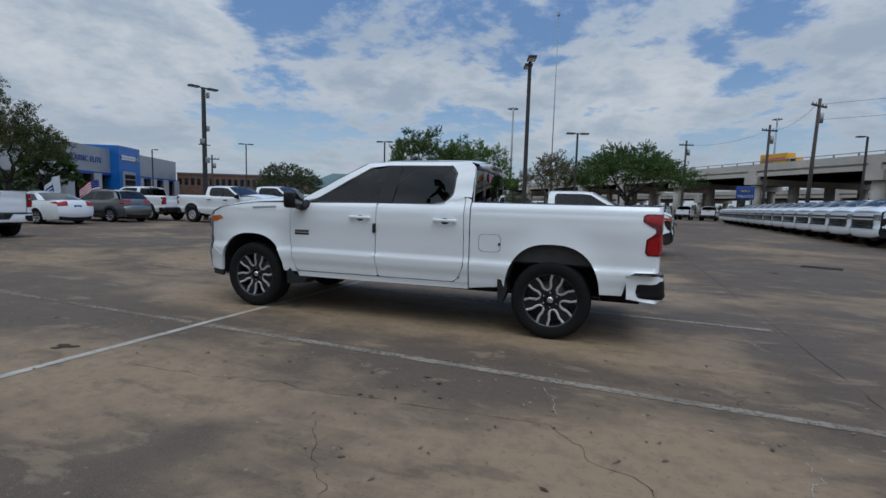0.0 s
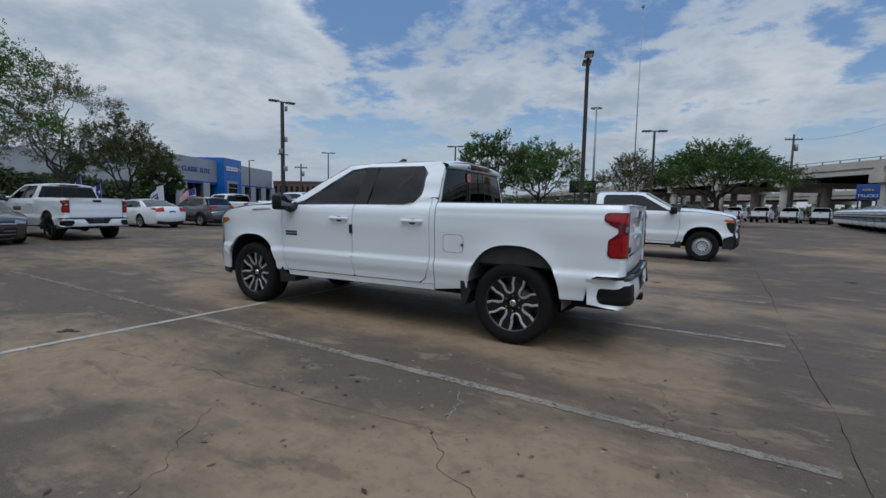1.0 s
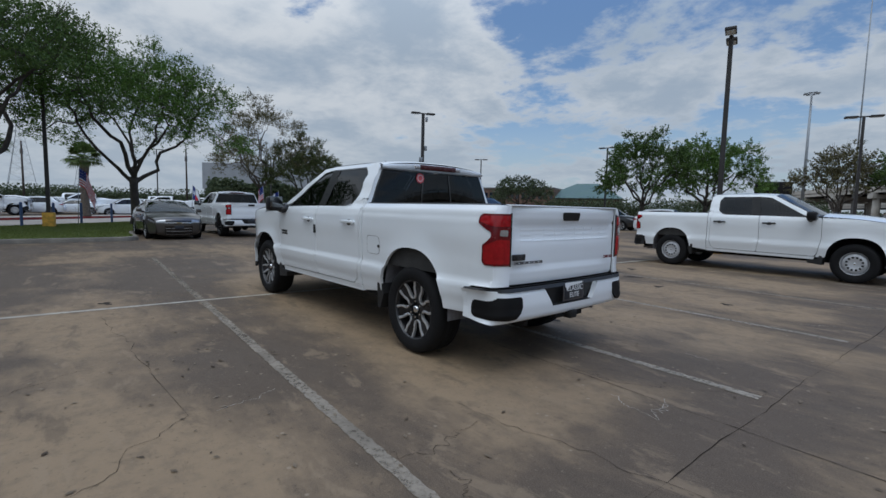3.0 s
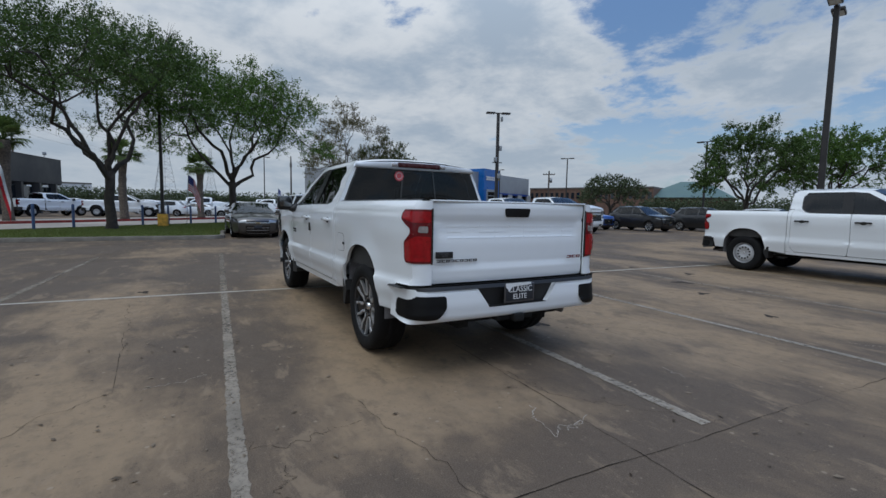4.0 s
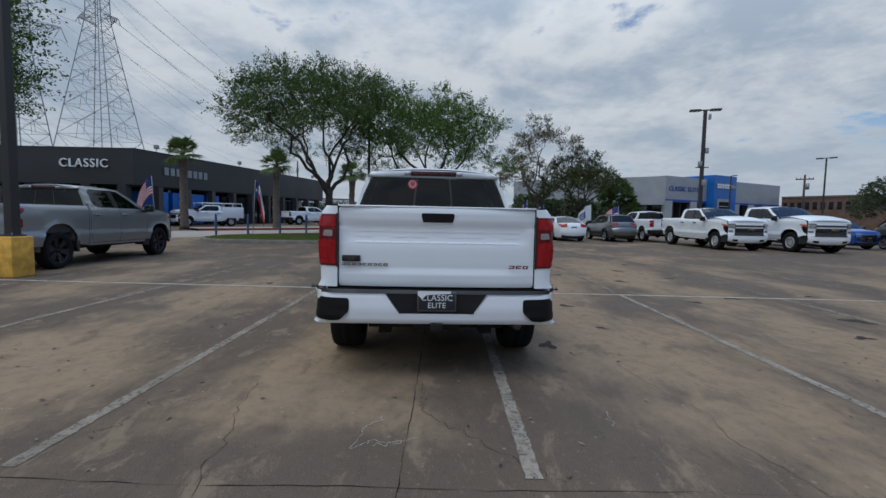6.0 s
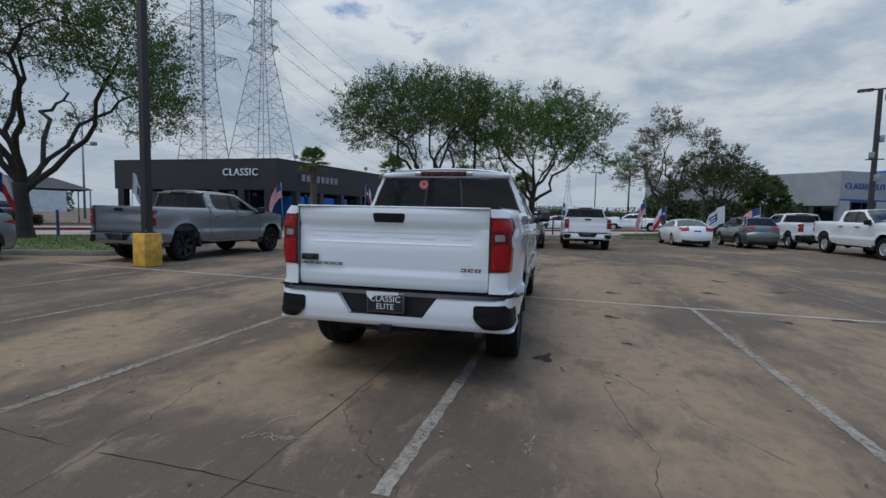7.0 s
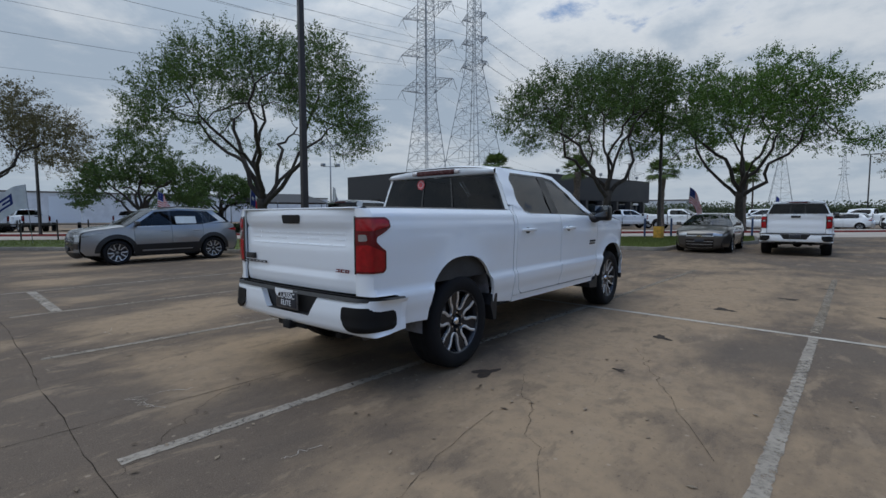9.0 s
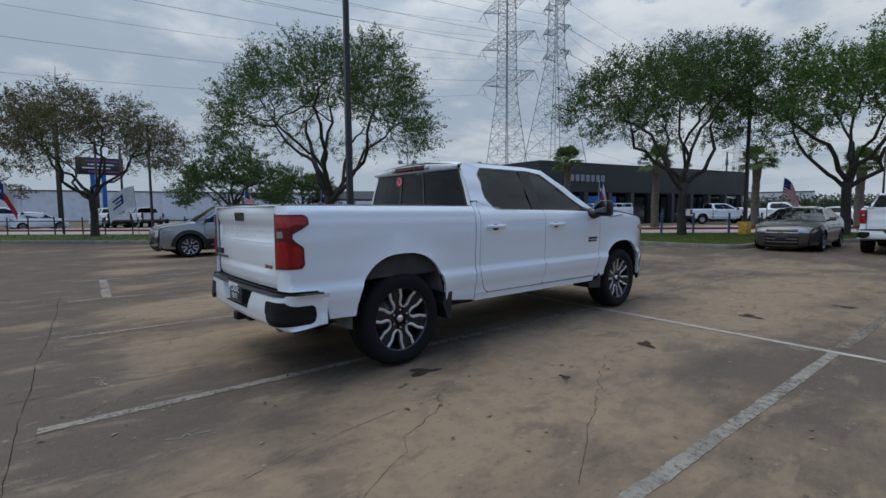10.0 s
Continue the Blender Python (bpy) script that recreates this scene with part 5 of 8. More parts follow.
    part("rear_bumper", ribbon(bmesh.new(), tc, half, 0.16, ns=16, power=2.4), paint_name, t)
    part("bumper_lower", ribbon(bmesh.new(), tc[-4:], half, 0.16, -0.9, 0.9, ns=12, lift=0.01, power=2.4), "plastic", t)
    fc = smooth(spec["front_chain"], 8)

    bulge = 0.13 if kind == "sedan_car" else 0.09

    def front(name, i, j, s0, s1, material, parent, lift=0.012, label="", ns=12):
        return part(name, ribbon(bmesh.new(), fc[i:j], half, bulge, s0, s1, ns=ns, lift=lift, power=2.4), material, parent, label)

    front("front_bumper", 0, len(fc), -1.0, 1.0, paint_name, t, 0.0, ns=18)
    if kind == "sedan_car":
        gr = front("grille", 5, 20, -0.66, 0.66, "gloss_black", t, label="wide black grille with silver bars")
        for i in (7, 11, 15):
            front("grille_bar", i, i + 2, -0.62, 0.62, "alloy", gr, 0.020)
        up = front("upper_grille", 22, 28, -0.60, 0.60, "gloss_black", t)
        front("grille_bar", 23, 25, -0.64, 0.64, "chrome", up, 0.020)
        front("lower_intake", 0, 4, -0.92, 0.92, "plastic", t)
    else:
        gr = front("grille", 13, 28, -0.62, 0.62, "gloss_black", t, label="black mesh grille")
        for i in (15, 18, 21, 24):
            front("grille_bar", i, i + 2, -0.58, 0.58, "dark_alloy", gr, 0.020)
        front("lower_intake", 0, 12, -0.99, 0.99, "plastic", t)
        for s0, s1 in ((-0.97, -0.66), (0.66, 0.97)):
            front("lamp_housing", 15, 23, s0, s1, "gloss_black", t, 0.012, ns=5)
    part("grille_emblem", boxed((nose - bulge - 0.025, -0.09, 0.60), (nose - bulge - 0.005, 0.09, 0.64), 0.003), "emblem", gr)
    hz = spec["hood"][0][1]
    for side in (-1, 1):
        part("headlight", fill(bmesh.new(), [(nose + 0.05, hz - 0.09), (nose + 0.28, hz - 0.02), (nose + 0.55, hz + 0.06), (nose + 0.24, hz + 0.035), (nose + 0.05, hz - 0.02)], lambda x, z: Vector((x, side * (half(x, z) + 0.008), z)), 0.1), "headlight", t, "clear headlight")
        i0, i1 = (24, 31) if kind == "sedan_car" else (28, 32)
        front("headlight", i0, i1, 0.60 if side > 0 else -0.99, 0.99 if side > 0 else -0.60, "headlight", t, 0.014, "clear headlight", 5)
        lz = spec["lid"][-1][1] if spec is SEDAN else 1.0
        part("tail_lamp", fill(bmesh.new(), [(tail - 0.34, lz - 0.05), (tail - 0.02, lz - 0.11), (tail - 0.03, lz - 0.02), (tail - 0.10, lz + 0.01)], lambda x, z: Vector((x, side * (half(x, z) + 0.008), z)), 0.1), "lamp_red", t, "red tail lamp")
        chain = tc[1:6] if spec is SEDAN else smooth(spec["lid"])[4:9]
        part("tail_lamp", ribbon(bmesh.new(), chain, half if spec is SEDAN else inset, 0.16 if spec is SEDAN else 0.045, 0.52 if side > 0 else -0.99, 0.99 if side > 0 else -0.52, ns=5, lift=0.012, power=2.4), "lamp_red", t, "red tail lamp")
        mz = belt_z + 0.07
        mr = part("mirror", boxed((d0 - 0.02, side * (W + 0.10) - 0.09, mz - 0.06), (d0 + 0.10, side * (W + 0.10) + 0.09, mz + 0.08), 0.03), paint_name if kind == "sedan_car" else "gloss_black", t)
        part("mirror_arm", tube(bmesh.new(), [(d0 + 0.05, side * (W - 0.06), mz - 0.06), (d0 + 0.04, side * (W + 0.06), mz - 0.03)], 0.03, 6), "plastic", mr)
        for x in (d1 - 0.20, d2 - 0.20):
            part("door_handle", boxed((x - 0.10, side * (half(x, belt_z - 0.14) + 0.014) - 0.012, belt_z - 0.15), (x + 0.10, side * (half(x, belt_z - 0.14) + 0.014) + 0.012, belt_z - 0.122), 0.008), paint_name, t)
        for cx in (spec["front"], spec["rear"]):
            ar = r + 0.055
            bm = bmesh.new()
            pts = [(cx + ar * math.cos(a), r + ar * math.sin(a)) for a in (-0.3 + (math.pi + 0.6) * k / 16 for k in range(17))]
            ra = [bm.verts.new((x, side * (W - 0.03), z)) for x, z in pts]
            rb = [bm.verts.new((x, side * (W - 0.38), z)) for x, z in pts]
            for k in range(16):
                bm.faces.new((ra[k], ra[k + 1], rb[k + 1], rb[k]))
            part("arch_liner", bm, "liner", t)
            if cladding:
                band = bmesh.new()
                o = [(cx + (ar + 0.115) * math.cos(a), r + (ar + 0.115) * math.sin(a)) for a in (0.0 + math.pi * k / 16 for k in range(17))]
                i = [(cx + ar * math.cos(a), r + ar * math.sin(a)) for a in (0.0 + math.pi * k / 16 for k in range(17))]
                vo = [band.verts.new((x, side * (half(x, z) + 0.008), z)) for x, z in o]
                vi = [band.verts.new((x, side * (half(x, z) + 0.008), z)) for x, z in i]
                for k in range(16):
                    band.faces.new((vo[k], vo[k + 1], vi[k + 1], vi[k]))
                part("arch_cladding", band, "plastic", t)
        if cladding:
            part("sill_cladding", fill(bmesh.new(), [(spec["front"] + r + 0.06, sill - 0.01), (spec["rear"] - r - 0.06, sill - 0.01), (spec["rear"] - r - 0.02, sill + 0.31), (spec["front"] + r + 0.02, sill + 0.29)], lambda x, z: Vector((x, side * (half(x, z) + 0.007), z)), 0.3), "plastic", t)
            part("roof_rail", tube(bmesh.new(), [(-0.2, side * 0.62, roof - 0.02), (0.4, side * 0.62, roof + 0.045), (1.3, side * 0.60, roof + 0.01)], 0.018, 6), "plastic", t)
    pz = 0.80 if spec is SEDAN else 0.86
    part("number_plate", boxed((tail - 0.01 + (0.13 if spec is SEDAN else -0.05), -0.16, pz - 0.075), (tail + (0.145 if spec is SEDAN else -0.005), 0.16, pz + 0.075), 0.004), plate, t)
    part("number_plate", boxed((nose - bulge - 0.04, -0.15, 0.40), (nose - bulge - 0.015, 0.15, 0.52), 0.004), "plate", t)
    core = boxed((nose + 0.25, -W + 0.34, 0.20), (tail - 0.25, W - 0.34, 0.55))
    box(core, (spec["front"] + 0.45, -W + 0.08, 0.22), (spec["rear"] - 0.45, W - 0.08, belt_z - 0.25))
    box(core, (nose + 0.3, -W + 0.3, 0.5), (spec["front"] + 0.4, W - 0.3, hz - 0.06))
    box(core, (spec["rear"] - 0.5, -W + 0.3, 0.5), (tail - 0.3, W - 0.3, 0.75))
    part("underbody", core, "under", t, smooth=False)
    for x, n in ((-0.15, "front_seat"), (0.75, "rear_seat")):
        for y in (-0.36, 0.36):
            sb = boxed((x - 0.05, y - 0.22, belt_z - 0.3), (x + 0.09, y + 0.22, belt_z + 0.17), 0.05)
            box(sb, (x, y - 0.11, belt_z + 0.17), (x + 0.08, y + 0.11, belt_z + 0.32), 0.03)
            part(n, sb, "seat", t)
    part("dashboard", boxed((spec["shield"][0][0] + 0.1, -W + 0.1, belt_z - 0.3), (spec["shield"][0][0] + 0.45, W - 0.1, belt_z - 0.02), 0.05), "seat", t)
    for side in (-1, 1):
        for x in (spec["front"], spec["rear"]):
            wheel(t, x, side * (W - 0.115), side, r, wheels, 0.22)
    if scale != 1.0:
        t.scale = (scale,) * 3
    return t


def service_body(t):
    """A white utility body with a ladder rack in place of the bed."""
    for side in (-1, 1):
        part("tool_cabinet", sharp(boxed((-0.80, min(side * 0.62, side * 1.02), 0.75), (1.15, max(side * 0.62, side * 1.02), 1.75), 0.02), 50), "white", t)
    rack = bmesh.new()
    for side in (-1, 1):
        tube(rack, [(-2.6, side * 0.85, 2.08), (1.1, side * 0.85, 2.08)], 0.03, 6)
        for x in (-2.5, -0.8, 0.2, 1.05):
            tube(rack, [(x, side * 0.90, 1.72), (x, side * 0.85, 2.08)], 0.025, 6)
    for x in (-2.5, -1.6, -0.8, 0.2, 1.05):
        tube(rack, [(x, -0.85, 2.08), (x, 0.85, 2.08)], 0.025, 6)
    part("ladder_rack", rack, "white", t)


# ---- trees, palms, hedge, grass ----


def tree(name, label, at, height, spread, trunk_r, fork, leaf, seed, leaves=60000, leaf_size=0.06, bark="bark", shift=(0, 0), limbs=6, lean=0.0, low=3.0, gaps=0.28, clumps=130):
    """A broad tree: forked trunk, crooked limbs that lead to clumps, each clump a bunch of leafy sprays. low: where the crown's rim hangs; shift: where its middle stands from the trunk."""
    rnd, rng = random.Random(seed), np.random.default_rng(seed)
    trunk_r *= 0.76
    R = spread / 2
    rc = R * 0.165
    ph = rng.uniform(0, 6.28, 8)
    # places for the clumps: under a lobed dome with an arched underside
    n = 5000
    a, q, t01 = rng.uniform(0, 2 * math.pi, n), np.sqrt(rng.uniform(0, 1, n)), rng.uniform(0, 1, n) ** 0.62
    reach = (R - rc * 0.8) * (1 + 0.12 * np.sin(2 * a + ph[0]) + 0.11 * np.sin(3 * a + ph[1]) + 0.08 * np.sin(5 * a + ph[2]))
    span = height - low
    bottom = low + 0.36 * span * (1 - q ** 2)
    top = low + span * (0.10 + 0.90 * np.sqrt(np.maximum(0.0, 1 - 0.93 * q ** 2))) * (1 + 0.09 * np.sin(3 * a + 5 * q + ph[3]) + 0.05 * np.sin(7 * a + ph[4])) - rc * 0.6
    x, y, z = q * reach * np.cos(a), q * reach * np.sin(a), bottom + (top - bottom) * t01
    field = np.sin(x * 1.25 + ph[4]) + np.sin(y * 1.35 + ph[5]) + np.sin(z * 1.7 + ph[6]) + 0.8 * np.sin((x - y) * 0.8 + z + ph[7])
    keep = field > np.quantile(field, gaps)
    cand = np.stack([x, y, z], 1)[keep]
    centres = np.zeros((0, 3))
    for c in cand:
        if len(centres) == 0 or np.min(np.linalg.norm((centres - c) * (1, 1, 1.25), axis=1)) > rc * 1.02:
            centres = np.vstack([centres, c])
        if len(centres) >= clumps:
            break
    centres += np.array([shift[0], shift[1], 0.0])

    arms = []

    def crooked(p0, p3, rise, n, amp):
        """A bent way from p0 to p3 that sets out steeply or flatly."""
        L = np.linalg.norm(p3 - p0)
        flat = (p3 - p0) * (1, 1, 0)
        p1 = p0 + flat * (0.42 - 0.3 * rise) + np.array([0, 0, L * (0.08 + 0.34 * rise)])
        p2 = p3 - flat * 0.22 - np.array([0, 0, L * 0.16])
        s = np.linspace(0, 1, n + 1)[:, None]
        pts = (1 - s) ** 3 * p0 + 3 * s * (1 - s) ** 2 * p1 + 3 * s * s * (1 - s) * p2 + s ** 3 * p3
        drift = np.cumsum(rng.normal(0, 1, (n + 1, 3)), axis=0) * amp * L
        drift -= s * drift[-1]
        return pts + drift * np.sin(math.pi * s) ** 0.5

    base = np.array([lean * fork, 0.0, fork])
    rel = centres - base
    turn = np.arctan2(rel[:, 1], rel[:, 0])
    inner = np.hypot(rel[:, 0] - shift[0], rel[:, 1] - shift[1]) < R * 0.34
    group = ((turn + math.pi + ph[0]) / (2 * math.pi) * limbs).astype(int) % limbs
    group[inner] = limbs
    for k in range(limbs + 1):
        mine = centres[group == k]
        if len(mine) == 0:
            continue
        goal = mine.mean(axis=0)
        goal = base + (goal - base) * (0.92 if k < limbs else 0.8)
        start = base + np.array([0, 0, rnd.uniform(-0.35, 0.15)])
        pts = crooked(start, goal, rnd.uniform(0.15, 0.75), 9, 0.042)
        r0 = trunk_r * rnd.uniform(0.44, 0.62)
        rad = r0 * (1 - 0.66 * np.linspace(0, 1, 10) ** 0.8)
        arms.append((pts, rad, 8))
        nodes, size = list(pts[2:]), list(rad[2:])
        for c in sorted(mine, key=lambda c: np.linalg.norm(c - base)):
            far_c = np.linalg.norm(c - base)
            d = np.array([np.linalg.norm(p - c) + (5.0 if np.linalg.norm(p - base) > far_c * 0.96 else 0.0) for p in nodes])
            i = int(d.argmin())
            way = crooked(nodes[i], c, rnd.uniform(0.0, 0.4), 5, 0.055)
            r1 = max(min(size[i] * 0.72, 0.020 + 0.020 * d[i]), 0.014)
            rr = r1 * (1 - 0.55 * np.linspace(0, 1, 6))
            arms.append((way, rr, 5))
            nodes += list(way[2:])
            size += list(rr[2:])
            for _ in range(4):
                out = rng.normal(0, 1, 3) + (c - base) / far_c * 0.8
                arms.append((np.stack([c, c + out / np.linalg.norm(out) * rc * 0.5, c + out / np.linalg.norm(out) * rc * 0.95 + (0, 0, 0.05)]), np.array([0.011, 0.008, 0.004]), 3))

    t = thing(name, label, "tree", pose(*at, 0))
    bm = bmesh.new()
    prof = [1.75, 1.22, 1.04, 0.97, 0.95, 1.02]
    pts = [Vector((lean * fork * (k / 5) ** 1.5 + rnd.gauss(0, 0.03), rnd.gauss(0, 0.03), (-0.08, 0.22, 0.6, fork * 0.55, fork * 0.8, fork * 1.04)[k])) for k in range(6)]
    tube(bm, pts, [trunk_r * f for f in prof], 12)
    part("trunk", bm, bark, t)
    bm = bmesh.new()
    for pts, rad, sides in arms:
        tube(bm, [Vector(p) for p in pts], [float(r) for r in rad], sides, caps=sides < 8)
    part("branching", bm, bark, t)
    # sprays: short leafy twigs that point outwards from each clump
    m = len(centres)
    bulk = rng.uniform(0.7, 1.35, m)
    per = 20
    twigs = int(leaves / per)
    own = rng.choice(m, size=twigs, p=bulk / bulk.sum())
    out = rng.normal(0, 1, (twigs, 3))
    out /= np.linalg.norm(out, axis=1)[:, None]
    foot = centres[own] + out * (rng.uniform(0, 1, twigs) ** 0.5 * rc * 0.66 * bulk[own])[:, None] * np.array([1.12, 1.12, 0.66])
    mid = np.array([shift[0], shift[1], low + span * 0.25])
    away = centres[own] - mid
    away /= np.linalg.norm(away, axis=1)[:, None]
    way = out * 0.8 + away * 0.7 + rng.normal(0, 0.45, (twigs, 3)) + np.array([0, 0, 0.15])
    way /= np.linalg.norm(way, axis=1)[:, None]
    length = rc * rng.uniform(0.40, 0.75, twigs)
    idx = np.repeat(np.arange(twigs), per)
    k = len(idx)
    pos = foot[idx] + way[idx] * (length[idx] * rng.uniform(0, 1, k))[:, None] + rng.normal(0, 0.055, (k, 3))
    u = way[idx] * 0.6 + rng.normal(0, 0.7, (k, 3))
    u /= np.linalg.norm(u, axis=1)[:, None]
    v = np.cross(u, rng.normal(0, 0.75, (k, 3)) + np.array([0, 0, 0.9]))
    v /= np.linalg.norm(v, axis=1)[:, None]
    ls = leaf_size * rng.uniform(0.65, 1.35, k)[:, None]
    corners = np.stack([pos - u * ls, pos - v * ls * 0.5, pos + u * ls, pos + v * ls * 0.5], axis=1)
    part("crown", quads_mesh("crown", corners, leaf), leaf, t)
    return t


def palm(at, height, seed):
    rnd = random.Random(seed)
    t = thing("palm_tree", "fan palm with rough trunk in a kerbed planting bed", "palm tree", pose(*at, 0), "palms along the street")
    bm = bmesh.new()
    pts, rad = [], []
    for k in range(15):
        pts.append((0.03 * math.sin(k * 0.4 + seed), 0.03 * math.cos(k * 0.5), (height - 1.0) * k / 14))
        rad.append(0.27 - 0.05 * k / 14 + 0.03 * (k % 2) + (0.07 if k == 0 else 0) + (0.06 if k > 11 else 0))
    tube(bm, pts, rad, 12)
    part("trunk", bm, "palm_bark", t)
    for k in range(46):
        az, el = rnd.uniform(0, 2 * math.pi), rnd.uniform(-0.40, 1.45)
        d = Vector((math.cos(az) * math.cos(el), math.sin(az) * math.cos(el), math.sin(el)))
        base = Vector((0, 0, height - 1.0))
        stem = rnd.uniform(0.55, 0.85)
        hub = base + d * stem + Vector((0, 0, 0.1))
        bm = bmesh.new()
        tube(bm, [base, (base + hub) / 2 + Vector((0, 0, 0.06)), hub], [0.02, 0.016, 0.012], 4)
        sideways = d.cross(Vector((0, 0, 1))).normalized()
        for j in range(15):
            f = -1.25 + 2.5 * j / 14
            bd = (d * math.cos(f) + sideways * math.sin(f)).normalized()
            ln = rnd.uniform(0.66, 0.92) * (1 - 0.22 * abs(f))
            wv = bd.cross(d.cross(sideways)).normalized() * 0.046
            droop = Vector((0, 0, -0.14 - 0.12 * (1 - math.sin(el))))
            p1, p2 = hub + bd * ln * 0.6, hub + bd * ln + droop
            vs = [bm.verts.new(q) for q in (hub, p1 - wv, p2, p1 + wv)]
            bm.faces.new(vs)
        part("frond", bm, "palm_leaf", t, smooth=False)
    return t


def leaf_bank(name, label, category, lo, hi, count, leaf, size, seed, kind="", lumps=8):
    """A bank of leaves in a box with a lumpy top: hedges, far woods."""
    rng = np.random.default_rng(seed)
    pos = rng.uniform(0, 1, (count, 3))
    lo, hi = np.array(lo), np.array(hi)
    along = pos[:, 0] + pos[:, 1]
    wave = 0.66 + 0.17 * np.sin(along * lumps + seed) + 0.13 * np.sin(along * lumps * 2.7 + seed * 2) + 0.06 * np.sin(along * lumps * 7.1)
    pos[:, 2] = np.sqrt(pos[:, 2]) * wave
    pos = lo + pos * (hi - lo)
    u = rng.normal(0, 1, (count, 3))
    u /= np.linalg.norm(u, axis=1)[:, None]
    v = np.cross(u, rng.normal(0, 1, (count, 3)))
    v /= np.linalg.norm(v, axis=1)[:, None]
    ls = size * rng.uniform(0.5, 1.4, count)[:, None]
    corners = np.stack([pos - u * ls, pos - v * ls * 0.6, pos + u * ls, pos + v * ls * 0.6], axis=1)
    return corners


# ---- the lot: ground, joints, lines, stains ----
LOT = radians(-3.0)


def lot(u, v, z=0.0):
    """A place on the lot: u along the stalls, v across them."""
    return Vector((u * math.cos(LOT) - v * math.sin(LOT), u * math.sin(LOT) + v * math.cos(LOT), z))


bm = bmesh.new()
bm.faces.new([bm.verts.new(p) for p in ((-1800, -1800, 0), (1800, -1800, 0), (1800, 1800, 0), (-1800, 1800, 0))])
ground = solo("ground", bm, "concrete", "stained brown-grey concrete of an open car lot", "ground", kind="structure", smooth=False)


def strip(chain, width, z, jitter=0.0, seed=1):
    """A flat strip along a chain of plan points."""
    rnd = random.Random(seed)
    bm = bmesh.new()
    prev = None
    n = len(chain)
    for i, p in enumerate(chain):
        p = Vector((p[0], p[1], 0))
        a, b = Vector((*chain[max(i - 1, 0)][:2], 0)), Vector((*chain[min(i + 1, n - 1)][:2], 0))
        side = (b - a).normalized().cross(Vector((0, 0, 1)))
        w = (width[i] if isinstance(width, list) else width) / 2
        row = [bm.verts.new((p + side * (w + rnd.uniform(-jitter, jitter))).to_tuple()[:2] + (z,)), bm.verts.new((p - side * (w + rnd.uniform(-jitter, jitter))).to_tuple()[:2] + (z,))]
        if prev:
            bm.faces.new((prev[0], prev[1], row[1], row[0]))
        prev = row
    return bm


def wander(a, b, n, amp, seed):
    """A crooked way from a to b."""
    rnd = random.Random(seed)
    a, b = Vector(a), Vector(b)
    side = Vector((-(b - a).y, (b - a).x)).normalized()
    drift, out = 0.0, []
    for k in range(n + 1):
        t = k / n
        drift = drift * 0.8 + rnd.gauss(0, amp)
        out.append(a.lerp(b, t) + side * drift * math.sin(math.pi * min(1, t * 1.2 + 0.05)))
    return out


for v in (-7.5, -4.83, -2.12, 0.60, 3.24, 6.05, 8.85):
    worn = v in (-2.12, -4.83, 6.05, 8.85)
    chain = [lot(u, v) for u in np.linspace(2.42, -3.42, 150)]
    solo("parking_line", strip(chain, 0.088, 0.004, 0.007, int(v * 10)), "line_worn" if worn else "line", "worn white painted stall line on the concrete", "road marking", group="stall lines", kind="structure", smooth=False)
    chain = [lot(u, v) for u in np.linspace(-3.65, -9.6, 40)]
    solo("parking_line", strip(chain, 0.10, 0.004, 0.006, int(v * 7)), "line_faded", "faded white stall line on the concrete", "road marking", group="stall lines", kind="structure", smooth=False)
solo("parking_line", strip([lot(-3.485 + 0.0195 * v, v) for v in np.linspace(-10.5, 12, 260)], 0.085, 0.0045, 0.005, 5), "line_cross", "white cross line between two rows of stalls", "road marking", group="stall lines", kind="structure", smooth=False)
solo("parking_line", strip([lot(1.92, v) for v in np.linspace(-7.42, -4.9, 16)], 0.13, 0.0045, 0.006, 6), "line", "worn white hatch line at a stall's end", "road marking", group="stall lines", kind="structure", smooth=False)

rnd = random.Random(4)
for u, v0, v1 in ((2.52, -34, 40), (9.3, -34, 40), (-10.2, -9, 40)):
    chain = [lot(u + rnd.gauss(0, 0.004) + 0.012 * math.sin(v * 1.3 + u) + 0.008 * math.sin(v * 3.7), v) for v in np.linspace(v0, v1, 520)]
    solo("slab_joint", strip(chain, [rnd.uniform(0.001, 0.011) * (0.35 + 0.65 * abs(math.sin(i * 0.05) * math.sin(i * 0.013 + 1))) for i, _ in enumerate(chain)], 0.003), "joint", "dark open joint between concrete slabs", "slab joint", kind="structure", smooth=False)
for v, u0, u1 in ((-0.10, -9, 24), (-9.2, -3, 24), (9.1, -12, 24), (18.2, -12, 24)):
    chain = [lot(u, v + rnd.gauss(0, 0.004) + 0.010 * math.sin(u * 1.1)) for u in np.linspace(u0, u1, 400)]
    solo("slab_joint", strip(chain, [rnd.uniform(0.001, 0.008) for _ in chain], 0.003), "joint", "dark open joint between concrete slabs", "slab joint", kind="structure", smooth=False)
